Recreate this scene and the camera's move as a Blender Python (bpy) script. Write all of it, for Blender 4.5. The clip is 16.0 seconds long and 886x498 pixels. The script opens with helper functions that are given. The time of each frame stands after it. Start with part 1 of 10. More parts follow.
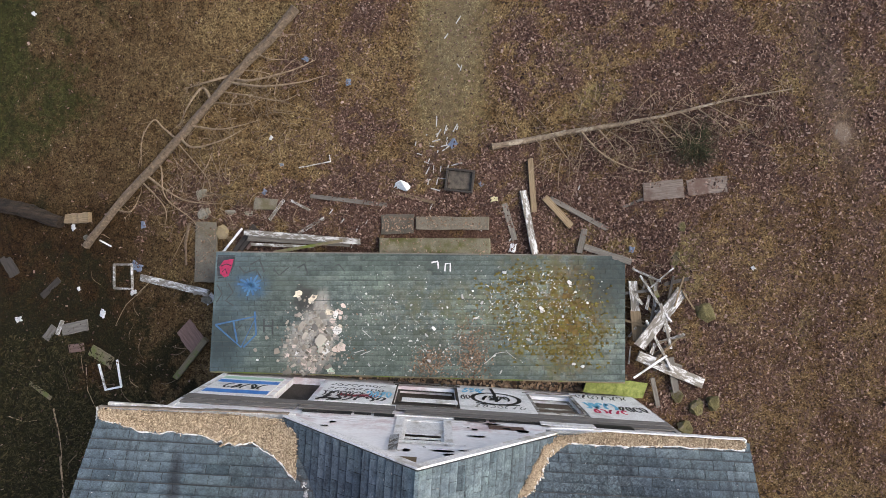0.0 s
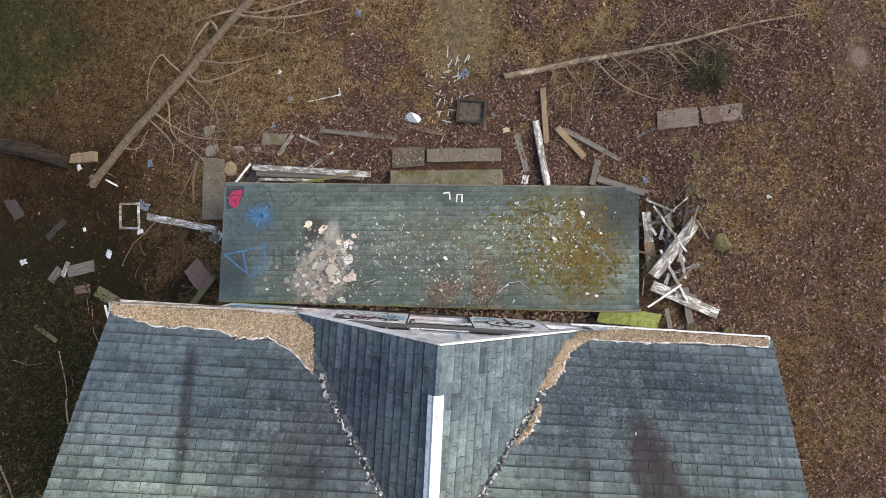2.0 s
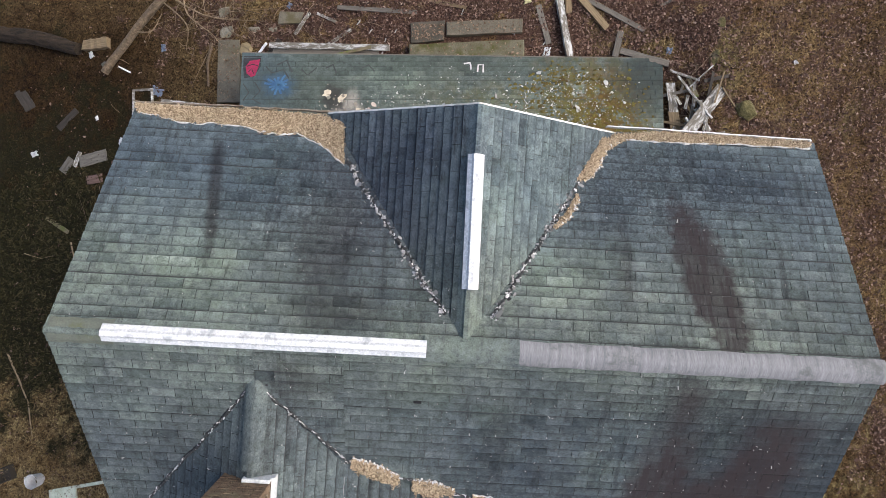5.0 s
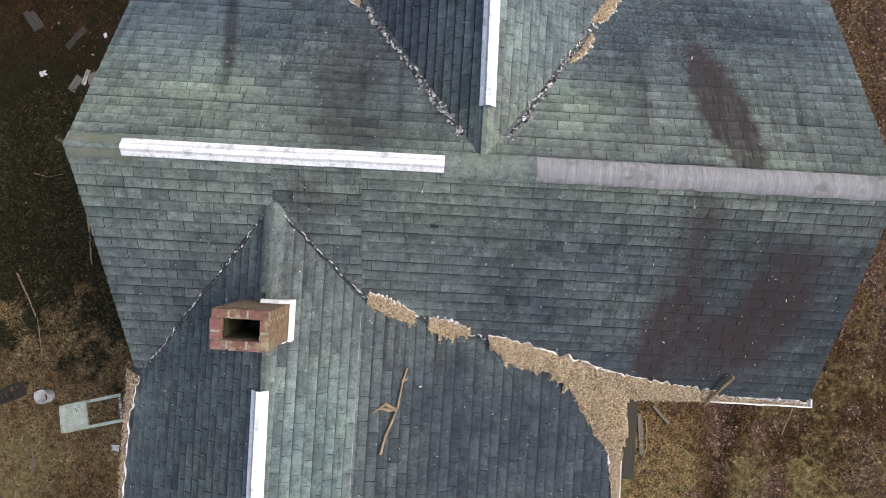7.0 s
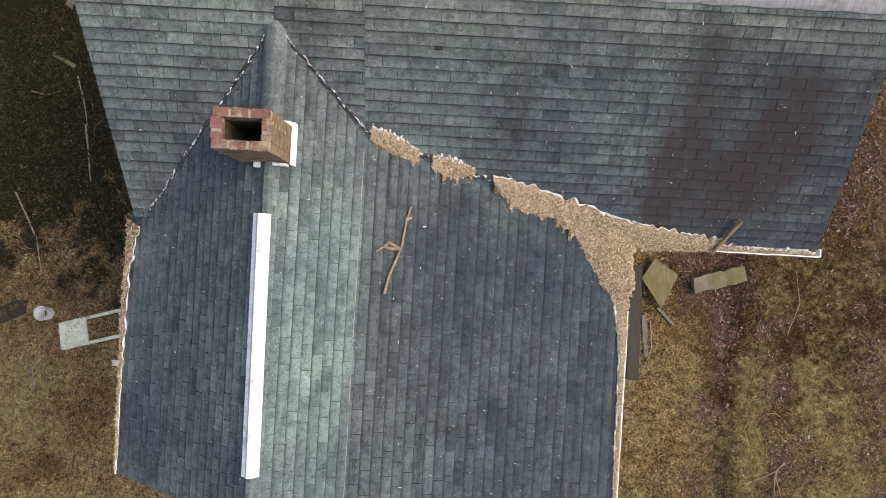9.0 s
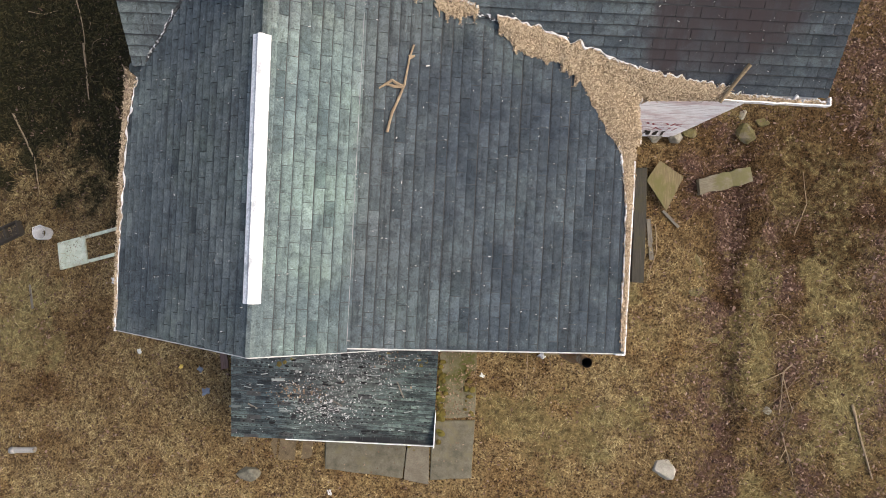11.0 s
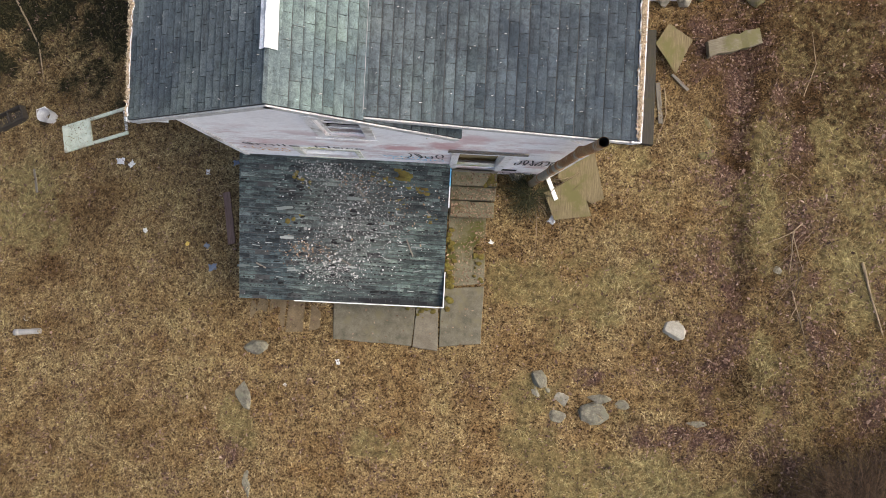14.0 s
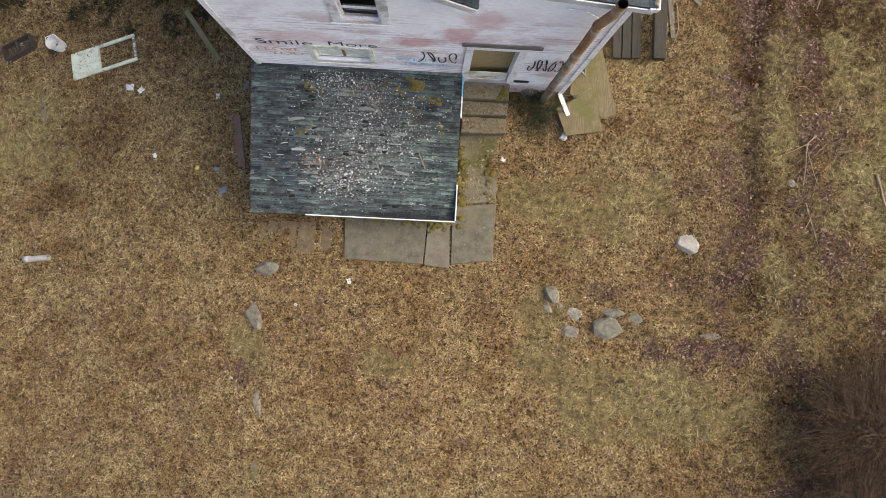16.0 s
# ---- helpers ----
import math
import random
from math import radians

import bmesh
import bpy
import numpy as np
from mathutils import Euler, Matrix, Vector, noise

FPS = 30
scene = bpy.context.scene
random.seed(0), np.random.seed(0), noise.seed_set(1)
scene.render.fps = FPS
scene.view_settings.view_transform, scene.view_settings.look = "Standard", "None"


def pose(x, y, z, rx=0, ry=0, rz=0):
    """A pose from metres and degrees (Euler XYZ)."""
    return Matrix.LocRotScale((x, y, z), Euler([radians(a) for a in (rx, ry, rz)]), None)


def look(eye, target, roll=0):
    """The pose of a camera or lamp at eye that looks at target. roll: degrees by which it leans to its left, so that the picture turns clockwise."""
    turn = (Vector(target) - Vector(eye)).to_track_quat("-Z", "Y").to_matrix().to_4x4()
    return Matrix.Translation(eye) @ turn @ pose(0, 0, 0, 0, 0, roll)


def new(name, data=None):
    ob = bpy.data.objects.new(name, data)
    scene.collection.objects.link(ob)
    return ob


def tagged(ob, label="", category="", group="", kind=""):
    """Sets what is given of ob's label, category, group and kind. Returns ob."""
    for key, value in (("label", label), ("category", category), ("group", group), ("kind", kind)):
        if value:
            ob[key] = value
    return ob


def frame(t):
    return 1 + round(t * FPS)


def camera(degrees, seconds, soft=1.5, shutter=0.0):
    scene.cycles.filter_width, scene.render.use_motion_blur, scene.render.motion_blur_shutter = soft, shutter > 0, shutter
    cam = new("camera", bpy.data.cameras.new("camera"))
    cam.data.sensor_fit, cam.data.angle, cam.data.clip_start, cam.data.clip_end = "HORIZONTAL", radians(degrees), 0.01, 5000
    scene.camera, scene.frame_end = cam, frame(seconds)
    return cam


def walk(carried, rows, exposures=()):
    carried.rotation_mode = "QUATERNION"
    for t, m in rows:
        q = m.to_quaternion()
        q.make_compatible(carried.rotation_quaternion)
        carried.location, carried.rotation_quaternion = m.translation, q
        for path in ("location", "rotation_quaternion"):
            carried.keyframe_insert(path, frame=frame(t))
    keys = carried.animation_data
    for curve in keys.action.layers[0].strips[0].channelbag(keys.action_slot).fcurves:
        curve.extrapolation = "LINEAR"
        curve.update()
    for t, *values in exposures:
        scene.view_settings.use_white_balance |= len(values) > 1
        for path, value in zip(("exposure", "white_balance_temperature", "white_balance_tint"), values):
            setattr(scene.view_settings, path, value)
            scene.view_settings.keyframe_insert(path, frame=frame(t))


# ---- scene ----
cam = camera(72.0, 16.0, soft=0.5)
PATH = [
    (0, -0.232, 0.332, 14.253, 0.28, -0.74, 3.83),
    (0.5, -0.281, -0.002, 14.226, 0.19, -0.83, 3.80),
    (1, -0.333, -0.393, 14.184, 0.19, -0.90, 3.80),
    (1.5, -0.380, -0.820, 14.134, 0.20, -0.90, 3.80),
    (2, -0.428, -1.271, 14.083, 0.24, -0.89, 3.80),
    (2.5, -0.483, -1.728, 14.040, 0.24, -0.92, 3.79),
    (3, -0.536, -2.191, 14.015, 0.20, -0.94, 3.81),
    (5.5, -0.755, -4.761, 13.808, 0.26, -0.96, 3.75),
    (6, -0.780, -5.305, 13.817, 0.22, -0.93, 3.71),
    (6.5, -0.790, -5.851, 13.833, 0.17, -0.91, 3.66),
    (7, -0.790, -6.403, 13.851, 0.13, -0.93, 3.63),
    (7.5, -0.776, -6.960, 13.852, 0.10, -0.96, 3.61),
    (8, -0.754, -7.511, 13.825, 0.03, -0.98, 3.54),
    (8.5, -0.735, -8.043, 13.778, -0.05, -0.97, 3.46),
    (9, -0.719, -8.553, 13.729, -0.12, -0.97, 3.40),
    (9.5, -0.702, -9.071, 13.684, -0.20, -0.96, 3.34),
    (10, -0.678, -9.598, 13.648, -0.25, -0.95, 3.23),
    (12.5, -0.643, -12.224, 13.508, -0.10, -0.99, 2.96),
    (13, -0.675, -12.708, 13.498, -0.15, -1.03, 2.97),
    (13.5, -0.707, -13.198, 13.506, -0.17, -1.11, 2.96),
    (14, -0.745, -13.693, 13.525, -0.14, -1.20, 2.93),
    (14.5, -0.777, -14.190, 13.533, -0.06, -1.25, 2.91),
    (15, -0.806, -14.676, 13.528, 0.02, -1.22, 2.88),
    (15.5, -0.842, -15.122, 13.511, -0.04, -1.17, 2.82),
    (16, -0.889, -15.565, 13.462, -0.06, -1.12, 2.80),
]
walk(cam, [(t, pose(x, y, z, rx, ry, rz)) for t, x, y, z, rx, ry, rz in PATH],
     [(0.0, 0.9, 6100, 9), (6.0, 0.72, 6200, 9), (9.0, 0.86, 6530, 9), (12.5, 0.99, 6650, 9), (16.0, 1.09, 6520, 9)])

# ---- light: a dull, overcast winter day ----
SUN_AZ, SUN_EL = radians(81.0), radians(48.0)
world = bpy.data.worlds.new("overcast_sky")
scene.world = world
world.use_nodes = True
wn = world.node_tree
sky = wn.nodes.new("ShaderNodeTexSky")
sky.sky_type = "NISHITA"
sky.sun_disc = False
sky.sun_elevation, sky.sun_rotation = SUN_EL, SUN_AZ
sky.air_density, sky.dust_density, sky.ozone_density = 1.0, 7.0, 1.0
wn.links.new(sky.outputs["Color"], wn.nodes["Background"].inputs["Color"])
wn.nodes["Background"].inputs["Strength"].default_value = 0.15
sun_data = bpy.data.lights.new("sun", "SUN")
sun_data.energy, sun_data.angle, sun_data.color = 0.55, radians(50.0), (1.0, 0.96, 0.9)
sun = new("sun", sun_data)
sun.matrix_world = look((20 * math.sin(SUN_AZ), 20 * math.cos(SUN_AZ), 22), (0, 0, 0))

# ---- materials ----
def rgb(c):
    return (*c, 1.0)


def ramp(nt, fac, stops):
    """A colour ramp fed by fac, with stops (position, colour)."""
    r = nt.nodes.new("ShaderNodeValToRGB")
    el = r.color_ramp.elements
    while len(el) < len(stops):
        el.new(0.5)
    for e, (p, c) in zip(el, stops):
        e.position, e.color = p, rgb(c)
    nt.links.new(fac, r.inputs["Fac"])
    return r.outputs["Color"]


def noise_of(nt, scale, detail=5.0, rough=0.6, vector=None, stretch=None, seed=0.0):
    """A noise texture by place in metres, stretched along the axes where wanted."""
    if vector is None:
        vector = nt.nodes.new("ShaderNodeNewGeometry").outputs["Position"]
    mp = nt.nodes.new("ShaderNodeMapping")
    mp.inputs["Location"].default_value = (seed, seed * 0.7, seed * 0.3)
    mp.inputs["Scale"].default_value = stretch or (1, 1, 1)
    nt.links.new(vector, mp.inputs["Vector"])
    n = nt.nodes.new("ShaderNodeTexNoise")
    n.inputs["Scale"].default_value, n.inputs["Detail"].default_value, n.inputs["Roughness"].default_value = scale, detail, rough
    nt.links.new(mp.outputs["Vector"], n.inputs["Vector"])
    return n.outputs["Fac"]


def mix(nt, fac, a, b, mode="MIX"):
    """Mix two colours; fac, a and b are sockets or values."""
    m = nt.nodes.new("ShaderNodeMix")
    m.data_type, m.blend_type = "RGBA", mode
    for socket, value in ((m.inputs["Factor"], fac), (m.inputs["A"], a), (m.inputs["B"], b)):
        if isinstance(value, (int, float)):
            socket.default_value = value
        elif isinstance(value, tuple):
            socket.default_value = rgb(value)
        else:
            nt.links.new(value, socket)
    return m.outputs["Result"]


def calc(nt, op, a, b=0.0, c=None, clamp=False):
    m = nt.nodes.new("ShaderNodeMath")
    m.operation, m.use_clamp = op, clamp
    for socket, value in zip(m.inputs, (a, b, c)):
        if value is None:
            continue
        if isinstance(value, (int, float)):
            socket.default_value = value
        else:
            nt.links.new(value, socket)
    return m.outputs["Value"]


def step_of(nt, value, low, high):
    """0 below low, 1 above high, smooth between."""
    m = nt.nodes.new("ShaderNodeMapRange")
    m.interpolation_type = "SMOOTHSTEP"
    m.inputs["From Min"].default_value, m.inputs["From Max"].default_value = low, high
    nt.links.new(value, m.inputs["Value"])
    return m.outputs["Result"]


def place_of(nt):
    g = nt.nodes.new("ShaderNodeNewGeometry")
    s = nt.nodes.new("ShaderNodeSeparateXYZ")
    nt.links.new(g.outputs["Position"], s.inputs["Vector"])
    return g.outputs["Position"], s.outputs["X"], s.outputs["Y"], s.outputs["Z"]


def blot(nt, cx, cy, rx, ry, soft=0.5, turn=0.0, seed=0.0, scale=2.5):
    """A stain with a ragged edge, in plan: 1 inside, 0 outside."""
    pos, _, _, _ = place_of(nt)
    mp = nt.nodes.new("ShaderNodeMapping")
    mp.vector_type = "TEXTURE"
    mp.inputs["Location"].default_value = (cx, cy, 0)
    mp.inputs["Rotation"].default_value = (0, 0, radians(turn))
    mp.inputs["Scale"].default_value = (rx, ry, 1e4)
    nt.links.new(pos, mp.inputs["Vector"])
    ln = nt.nodes.new("ShaderNodeVectorMath")
    ln.operation = "LENGTH"
    nt.links.new(mp.outputs["Vector"], ln.inputs[0])
    wob = calc(nt, "MULTIPLY_ADD", noise_of(nt, scale, 6.0, 0.65, seed=seed), 1.4, -0.7)
    d = calc(nt, "ADD", ln.outputs["Value"], wob)
    return calc(nt, "SUBTRACT", 1.0, step_of(nt, d, 1.0 - soft, 1.0 + soft * 0.6))


def blank(name, rough=0.85, metal=0.0, spec=0.3):
    m = bpy.data.materials.new(name)
    m.use_nodes = True
    nt = m.node_tree
    b = nt.nodes["Principled BSDF"]
    b.inputs["Roughness"].default_value, b.inputs["Metallic"].default_value = rough, metal
    b.inputs["Specular IOR Level"].default_value = spec
    return m, nt, b


def bump(nt, b, height, strength=0.4, distance=0.01):
    n = nt.nodes.new("ShaderNodeBump")
    n.inputs["Strength"].default_value, n.inputs["Distance"].default_value = strength, distance
    nt.links.new(height, n.inputs["Height"])
    nt.links.new(n.outputs["Normal"], b.inputs["Normal"])


def random_of(nt, piece):
    """A random value for each object (piece) or each loose piece of a mesh."""
    if piece:
        return nt.nodes.new("ShaderNodeObjectInfo").outputs["Random"]
    return nt.nodes.new("ShaderNodeNewGeometry").outputs["Random Per Island"]


DIMMED = (0.62, 0.62, 0.62)      # dims non-white surfaces against a raised exposure, so white walls look better lit


def plain(name, low, high, scale=6.0, rough=0.85, metal=0.0, relief=0.3, fine=60.0, stain=None, vary=0.0, stretch=None, spec=0.3, depth=0.01):
    """A weathered surface: two colours in patches, fine grain, and stains where wanted. vary: how far loose pieces differ."""
    m, nt, b = blank(name, rough, metal, spec)
    col = ramp(nt, noise_of(nt, scale, 6.0, 0.65, stretch=stretch), [(0.3, low), (0.7, high)])
    grain = noise_of(nt, fine, 3.0, 0.6, stretch=stretch, seed=3.0)
    col = mix(nt, 1.0, col, ramp(nt, grain, [(0.25, (0.72, 0.72, 0.72)), (0.75, (1.22, 1.22, 1.22))]), "MULTIPLY")
    if stain:
        col = mix(nt, step_of(nt, noise_of(nt, scale * 0.45, 6.0, 0.7, seed=11.0), 0.5, 0.66), col, stain)
    if vary:
        v = ramp(nt, random_of(nt, False), [(0.0, (1 - vary,) * 3), (1.0, (1 + vary,) * 3)])
        col = mix(nt, 1.0, col, v, "MULTIPLY")
    if max(high) < 0.56:
        col = mix(nt, 1.0, col, DIMMED, "MULTIPLY")
    nt.links.new(col, b.inputs["Base Color"])
    if relief:
        bump(nt, b, grain, relief, depth)
    return m


def wood(name, low, high, along="x", moss=None, paint=None, left=0.5, vary=0.15):
    """Weathered boards: grain along the piece, with worn paint or moss where wanted."""
    m, nt, b = blank(name, 0.85)
    co = nt.nodes.new("ShaderNodeTexCoord").outputs["Object"]
    st = {"x": (1.2, 22, 22), "y": (22, 1.2, 22), "z": (22, 22, 1.2)}[along]
    g = noise_of(nt, 2.2, 7.0, 0.68, co, st)
    col = ramp(nt, g, [(0.28, low), (0.72, high)])
    if paint:
        edge = noise_of(nt, 3.2, 7.0, 0.75, co, tuple(v ** 0.4 for v in st), seed=5.0)
        col = mix(nt, step_of(nt, edge, left - 0.06, left + 0.06), paint, col)
    if moss:
        col = mix(nt, step_of(nt, noise_of(nt, 1.6, 6.0, 0.7, seed=8.0), 0.46, 0.62), col, moss)
    v = ramp(nt, nt.nodes.new("ShaderNodeObjectInfo").outputs["Random"], [(0.0, (1 - vary,) * 3), (1.0, (1 + vary,) * 3)])
    col = mix(nt, 1.0, mix(nt, 1.0, col, v, "MULTIPLY"), DIMMED, "MULTIPLY")
    nt.links.new(col, b.inputs["Base Color"])
    bump(nt, b, g, 0.5, 0.006)
    return m


def shingle_material(name, piece, tint, dirt):
    """Asphalt shingles with a colour of their own for each tab; dirt adds that roof's stains and any painted light."""
    m, nt, b = blank(name, 0.88, 0.0, 0.25)
    r = random_of(nt, piece)
    col = ramp(nt, r, tint)
    wide = noise_of(nt, 0.75, 5.0, 0.6, seed=2.0)
    col = mix(nt, 1.0, col, ramp(nt, wide, [(0.32, (0.66, 0.69, 0.76)), (0.52, (1.0, 1.0, 1.0)), (0.68, (1.25, 1.28, 1.2))]), "MULTIPLY")
    grain = noise_of(nt, 85.0, 2.0, 0.7, seed=1.0)
    col = mix(nt, 1.0, col, ramp(nt, grain, [(0.32, (0.66, 0.66, 0.66)), (0.68, (1.34, 1.34, 1.34))]), "MULTIPLY")
    # granules worn off in blotches and lost in specks
    mid = noise_of(nt, 9.0, 6.0, 0.75, seed=7.0)
    col = mix(nt, 1.0, col, ramp(nt, mid, [(0.32, (0.6, 0.6, 0.6)), (0.5, (1.0, 1.0, 1.0)), (0.68, (1.34, 1.34, 1.34))]), "MULTIPLY")
    fleck = noise_of(nt, 34.0, 5.0, 0.75, seed=9.0)
    col = mix(nt, 1.0, col, ramp(nt, fleck, [(0.34, (0.5, 0.5, 0.5)), (0.46, (1.0, 1.0, 1.0)), (0.6, (1.0, 1.0, 1.0)), (0.7, (1.7, 1.7, 1.7))]), "MULTIPLY")
    # lap shade and grime put into the colour: pale butt, dark upper edge
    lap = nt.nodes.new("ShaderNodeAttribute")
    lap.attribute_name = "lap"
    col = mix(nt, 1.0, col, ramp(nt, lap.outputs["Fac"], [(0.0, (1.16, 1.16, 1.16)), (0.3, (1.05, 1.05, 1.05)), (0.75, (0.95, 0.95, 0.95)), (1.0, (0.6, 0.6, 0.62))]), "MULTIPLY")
    col = mix(nt, 1.0, dirt(nt, col), (0.66, 0.66, 0.645), "MULTIPLY")
    nt.links.new(col, b.inputs["Base Color"])
    bump(nt, b, grain, 0.45, 0.004)
    return m

# ---- building blocks ----
def part(name, bm, material, parent=None, label="", smooth=False):
    """Links a bmesh as one mesh object under a thing or a part."""
    me = bpy.data.meshes.new(name)
    bm.to_mesh(me)
    bm.free()
    me.materials.append(material)
    if smooth:
        me.polygons.foreach_set("use_smooth", [True] * len(me.polygons))
    ob = new(name, me)
    if parent:
        ob.parent = parent
    if label:
        ob["label"] = label
    return ob


def thing(name, label, category, m=None, group="", kind=""):
    """An empty at a thing's base, which parents its parts."""
    ob = new(name)
    ob.empty_display_size = 0.1
    if m is not None:
        ob.matrix_basis = m
    return tagged(ob, label, category, group, kind)


def solo(name, bm, material, label, category, m=None, group="", kind="", smooth=False):
    """A thing of one mesh."""
    ob = part(name, bm, material, smooth=smooth)
    if m is not None:
        ob.matrix_basis = m
    return tagged(ob, label, category, group, kind)


def raw(name, verts, faces, material, parent=None, smooth=False):
    """A mesh from arrays, for much geometry at once."""
    me = bpy.data.meshes.new(name)
    me.from_pydata(verts, [], faces)
    me.materials.append(material)
    if smooth:
        me.polygons.foreach_set("use_smooth", [True] * len(me.polygons))
    ob = new(name, me)
    if parent:
        ob.parent = parent
    return ob


def box(bm, x0, y0, z0, x1, y1, z1, bevel=0.0, m=None):
    """A box between two corners, its edges rounded off."""
    r = bmesh.ops.create_cube(bm, size=1.0)
    vs = r["verts"]
    for v in vs:
        v.co = Vector((x0 + (v.co.x + 0.5) * (x1 - x0), y0 + (v.co.y + 0.5) * (y1 - y0), z0 + (v.co.z + 0.5) * (z1 - z0)))
    if bevel:
        es = list({e for v in vs for e in v.link_edges})
        out = bmesh.ops.bevel(bm, geom=es, offset=bevel, segments=1, affect="EDGES")
        vs = list({v for f in out["faces"] for v in f.verts} | {v for v in vs if v.is_valid})
    if m is not None:
        bmesh.ops.transform(bm, matrix=m, verts=vs)
    return bm


def boxed(*a, **k):
    return box(bmesh.new(), *a, **k)


def sheet(points, thick):
    """A slab: a flat outline in space, thickened downwards along its normal."""
    bm = bmesh.new()
    top = [bm.verts.new(p) for p in points]
    f = bm.faces.new(top)
    f.normal_update()
    n = f.normal.copy()
    if n.z < 0:
        n = -n
    low = [bm.verts.new(v.co - n * thick) for v in top]
    bm.faces.new(low[::-1])
    k = len(top)
    for i in range(k):
        bm.faces.new((top[i], low[i], low[(i + 1) % k], top[(i + 1) % k]))
    bmesh.ops.recalc_face_normals(bm, faces=bm.faces)
    return bm


def board(length, width, thick, rag=0.02, seed=0, bow=0.0, cuts=8):
    """A worn board along x from its middle: ragged ends, edges nicked, slightly bowed."""
    rnd = random.Random(seed)
    bm = bmesh.new()
    rows = []
    for i in range(cuts + 1):
        x = (i / cuts - 0.5) * length
        w0, w1 = (width / 2 * (1 + rnd.uniform(-rag, rag) * 2) for _ in range(2))
        z = bow * (1 - (2 * i / cuts - 1) ** 2) + rnd.uniform(-1, 1) * thick * 0.06
        dx = (rnd.uniform(-1, 1) * rag * width * 3, rnd.uniform(-1, 1) * rag * width * 3) if i in (0, cuts) else (0, 0)
        rows.append([bm.verts.new((x + dx[0], -w0, z)), bm.verts.new((x + dx[1], w1, z)),
                     bm.verts.new((x + dx[1], w1, z + thick)), bm.verts.new((x + dx[0], -w0, z + thick))])
    for a, b in zip(rows, rows[1:]):
        for j in range(4):
            bm.faces.new((a[j], a[(j + 1) % 4], b[(j + 1) % 4], b[j]))
    bm.faces.new(rows[0][::-1])
    bm.faces.new(rows[-1])
    bmesh.ops.recalc_face_normals(bm, faces=bm.faces)
    return bm


def tube(points, radii, sides=8, wob=0.0, seed=0, caps=True):
    """A round limb through points, with a radius at each."""
    rnd = random.Random(seed)
    bm = bmesh.new()
    pts = [Vector(p) for p in points]
    rings = []
    for i, p in enumerate(pts):
        d = (pts[min(i + 1, len(pts) - 1)] - pts[max(i - 1, 0)]).normalized()
        a = d.orthogonal().normalized() if i == 0 else (a - d * a.dot(d)).normalized()
        c = d.cross(a)
        rings.append([bm.verts.new(p + (a * math.cos(u) + c * math.sin(u)) * radii[i] * (1 + rnd.uniform(-wob, wob)))
                      for u in (2 * math.pi * k / sides for k in range(sides))])
    for r0, r1 in zip(rings, rings[1:]):
        for k in range(sides):
            bm.faces.new((r0[k], r0[(k + 1) % sides], r1[(k + 1) % sides], r1[k]))
    if caps:
        bm.faces.new(rings[0][::-1])
        bm.faces.new(rings[-1])
    bmesh.ops.recalc_face_normals(bm, faces=bm.faces)
    return bm


def stone(sx, sy, sz, seed=0, sharp=0.25):
    """A broken field stone: the hull of a few points, its edges chipped, standing on z = 0."""
    rnd = random.Random(seed)
    bm = bmesh.new()
    for i in range(12):
        a = i * 2.4 + rnd.uniform(-0.4, 0.4)
        r, h = rnd.uniform(0.82, 1.05), rnd.uniform(-0.25, 0.7)
        if h > 0.35:
            r *= 0.8
        k = max(abs(math.cos(a)), abs(math.sin(a))) ** -0.5
        bm.verts.new((math.cos(a) * r * k, math.sin(a) * r * k, h))
    out = bmesh.ops.convex_hull(bm, input=bm.verts[:])
    loose = [v for v in bm.verts if not v.link_faces]
    bmesh.ops.delete(bm, geom=loose, context="VERTS")
    bmesh.ops.bevel(bm, geom=bm.edges[:], offset=0.035, segments=1, affect="EDGES")
    bmesh.ops.subdivide_edges(bm, edges=bm.edges[:], cuts=1, use_grid_fill=True)
    bmesh.ops.triangulate(bm, faces=bm.faces[:])
    for v in bm.verts:
        v.co += noise.noise_vector(v.co * 2.2 + Vector((seed, 0, 0))) * 0.1 + noise.noise_vector(v.co * 6.0 + Vector((seed, 3, 0))) * 0.04
        v.co = Vector((v.co.x * sx * 0.47, v.co.y * sy * 0.47, v.co.z * sz * 1.1))
    return bm


def ground_z(x, y):
    """The lie of the land: it falls to the west."""
    u, v = max(-17.0, min(15.0, x)), max(-27.0, min(12.0, y))
    z = -0.429 + 0.1626 * u + 0.0546 * v - 0.00314 * u * u + 0.00117 * u * v + 0.0049 * v * v
    # trodden lower before the porch and under its roof
    z -= 0.34 * math.exp(-((x - 3.6) / 1.5) ** 2 - ((y - 0.2) / 1.6) ** 2)
    # an old ditch beside the back yard, steepest along its far bank
    d = (x - 5.95 - 0.03 * (y + 12)) / (0.65 if x < 5.95 + 0.03 * (y + 12) else 0.2)
    if abs(d) < 3 and -20 < y < -4:
        z -= 0.15 * math.exp(-d * d) / (1 + math.exp((-14.3 - y) * 4)) / (1 + math.exp((y + 8.0) * 3))
    # an old cellar hole full of leaves, banked on its south side
    if abs(x - 5.1) < 3 and abs(y + 16.3) < 2:
        z -= 0.3 * math.exp(-((x - 5.1) / 1.25) ** 4 - ((y + 16.3) / 0.45) ** 4)
        z += 0.12 * math.exp(-((x - 4.9) / 1.5) ** 4 - ((y + 17.0) / 0.25) ** 2)
    return z


def rough_z(x, y):
    p = Vector((x * 0.55, y * 0.55, 0.0))
    return ground_z(x, y) + 0.05 * noise.noise(p) + 0.025 * noise.noise(p * 3.7)


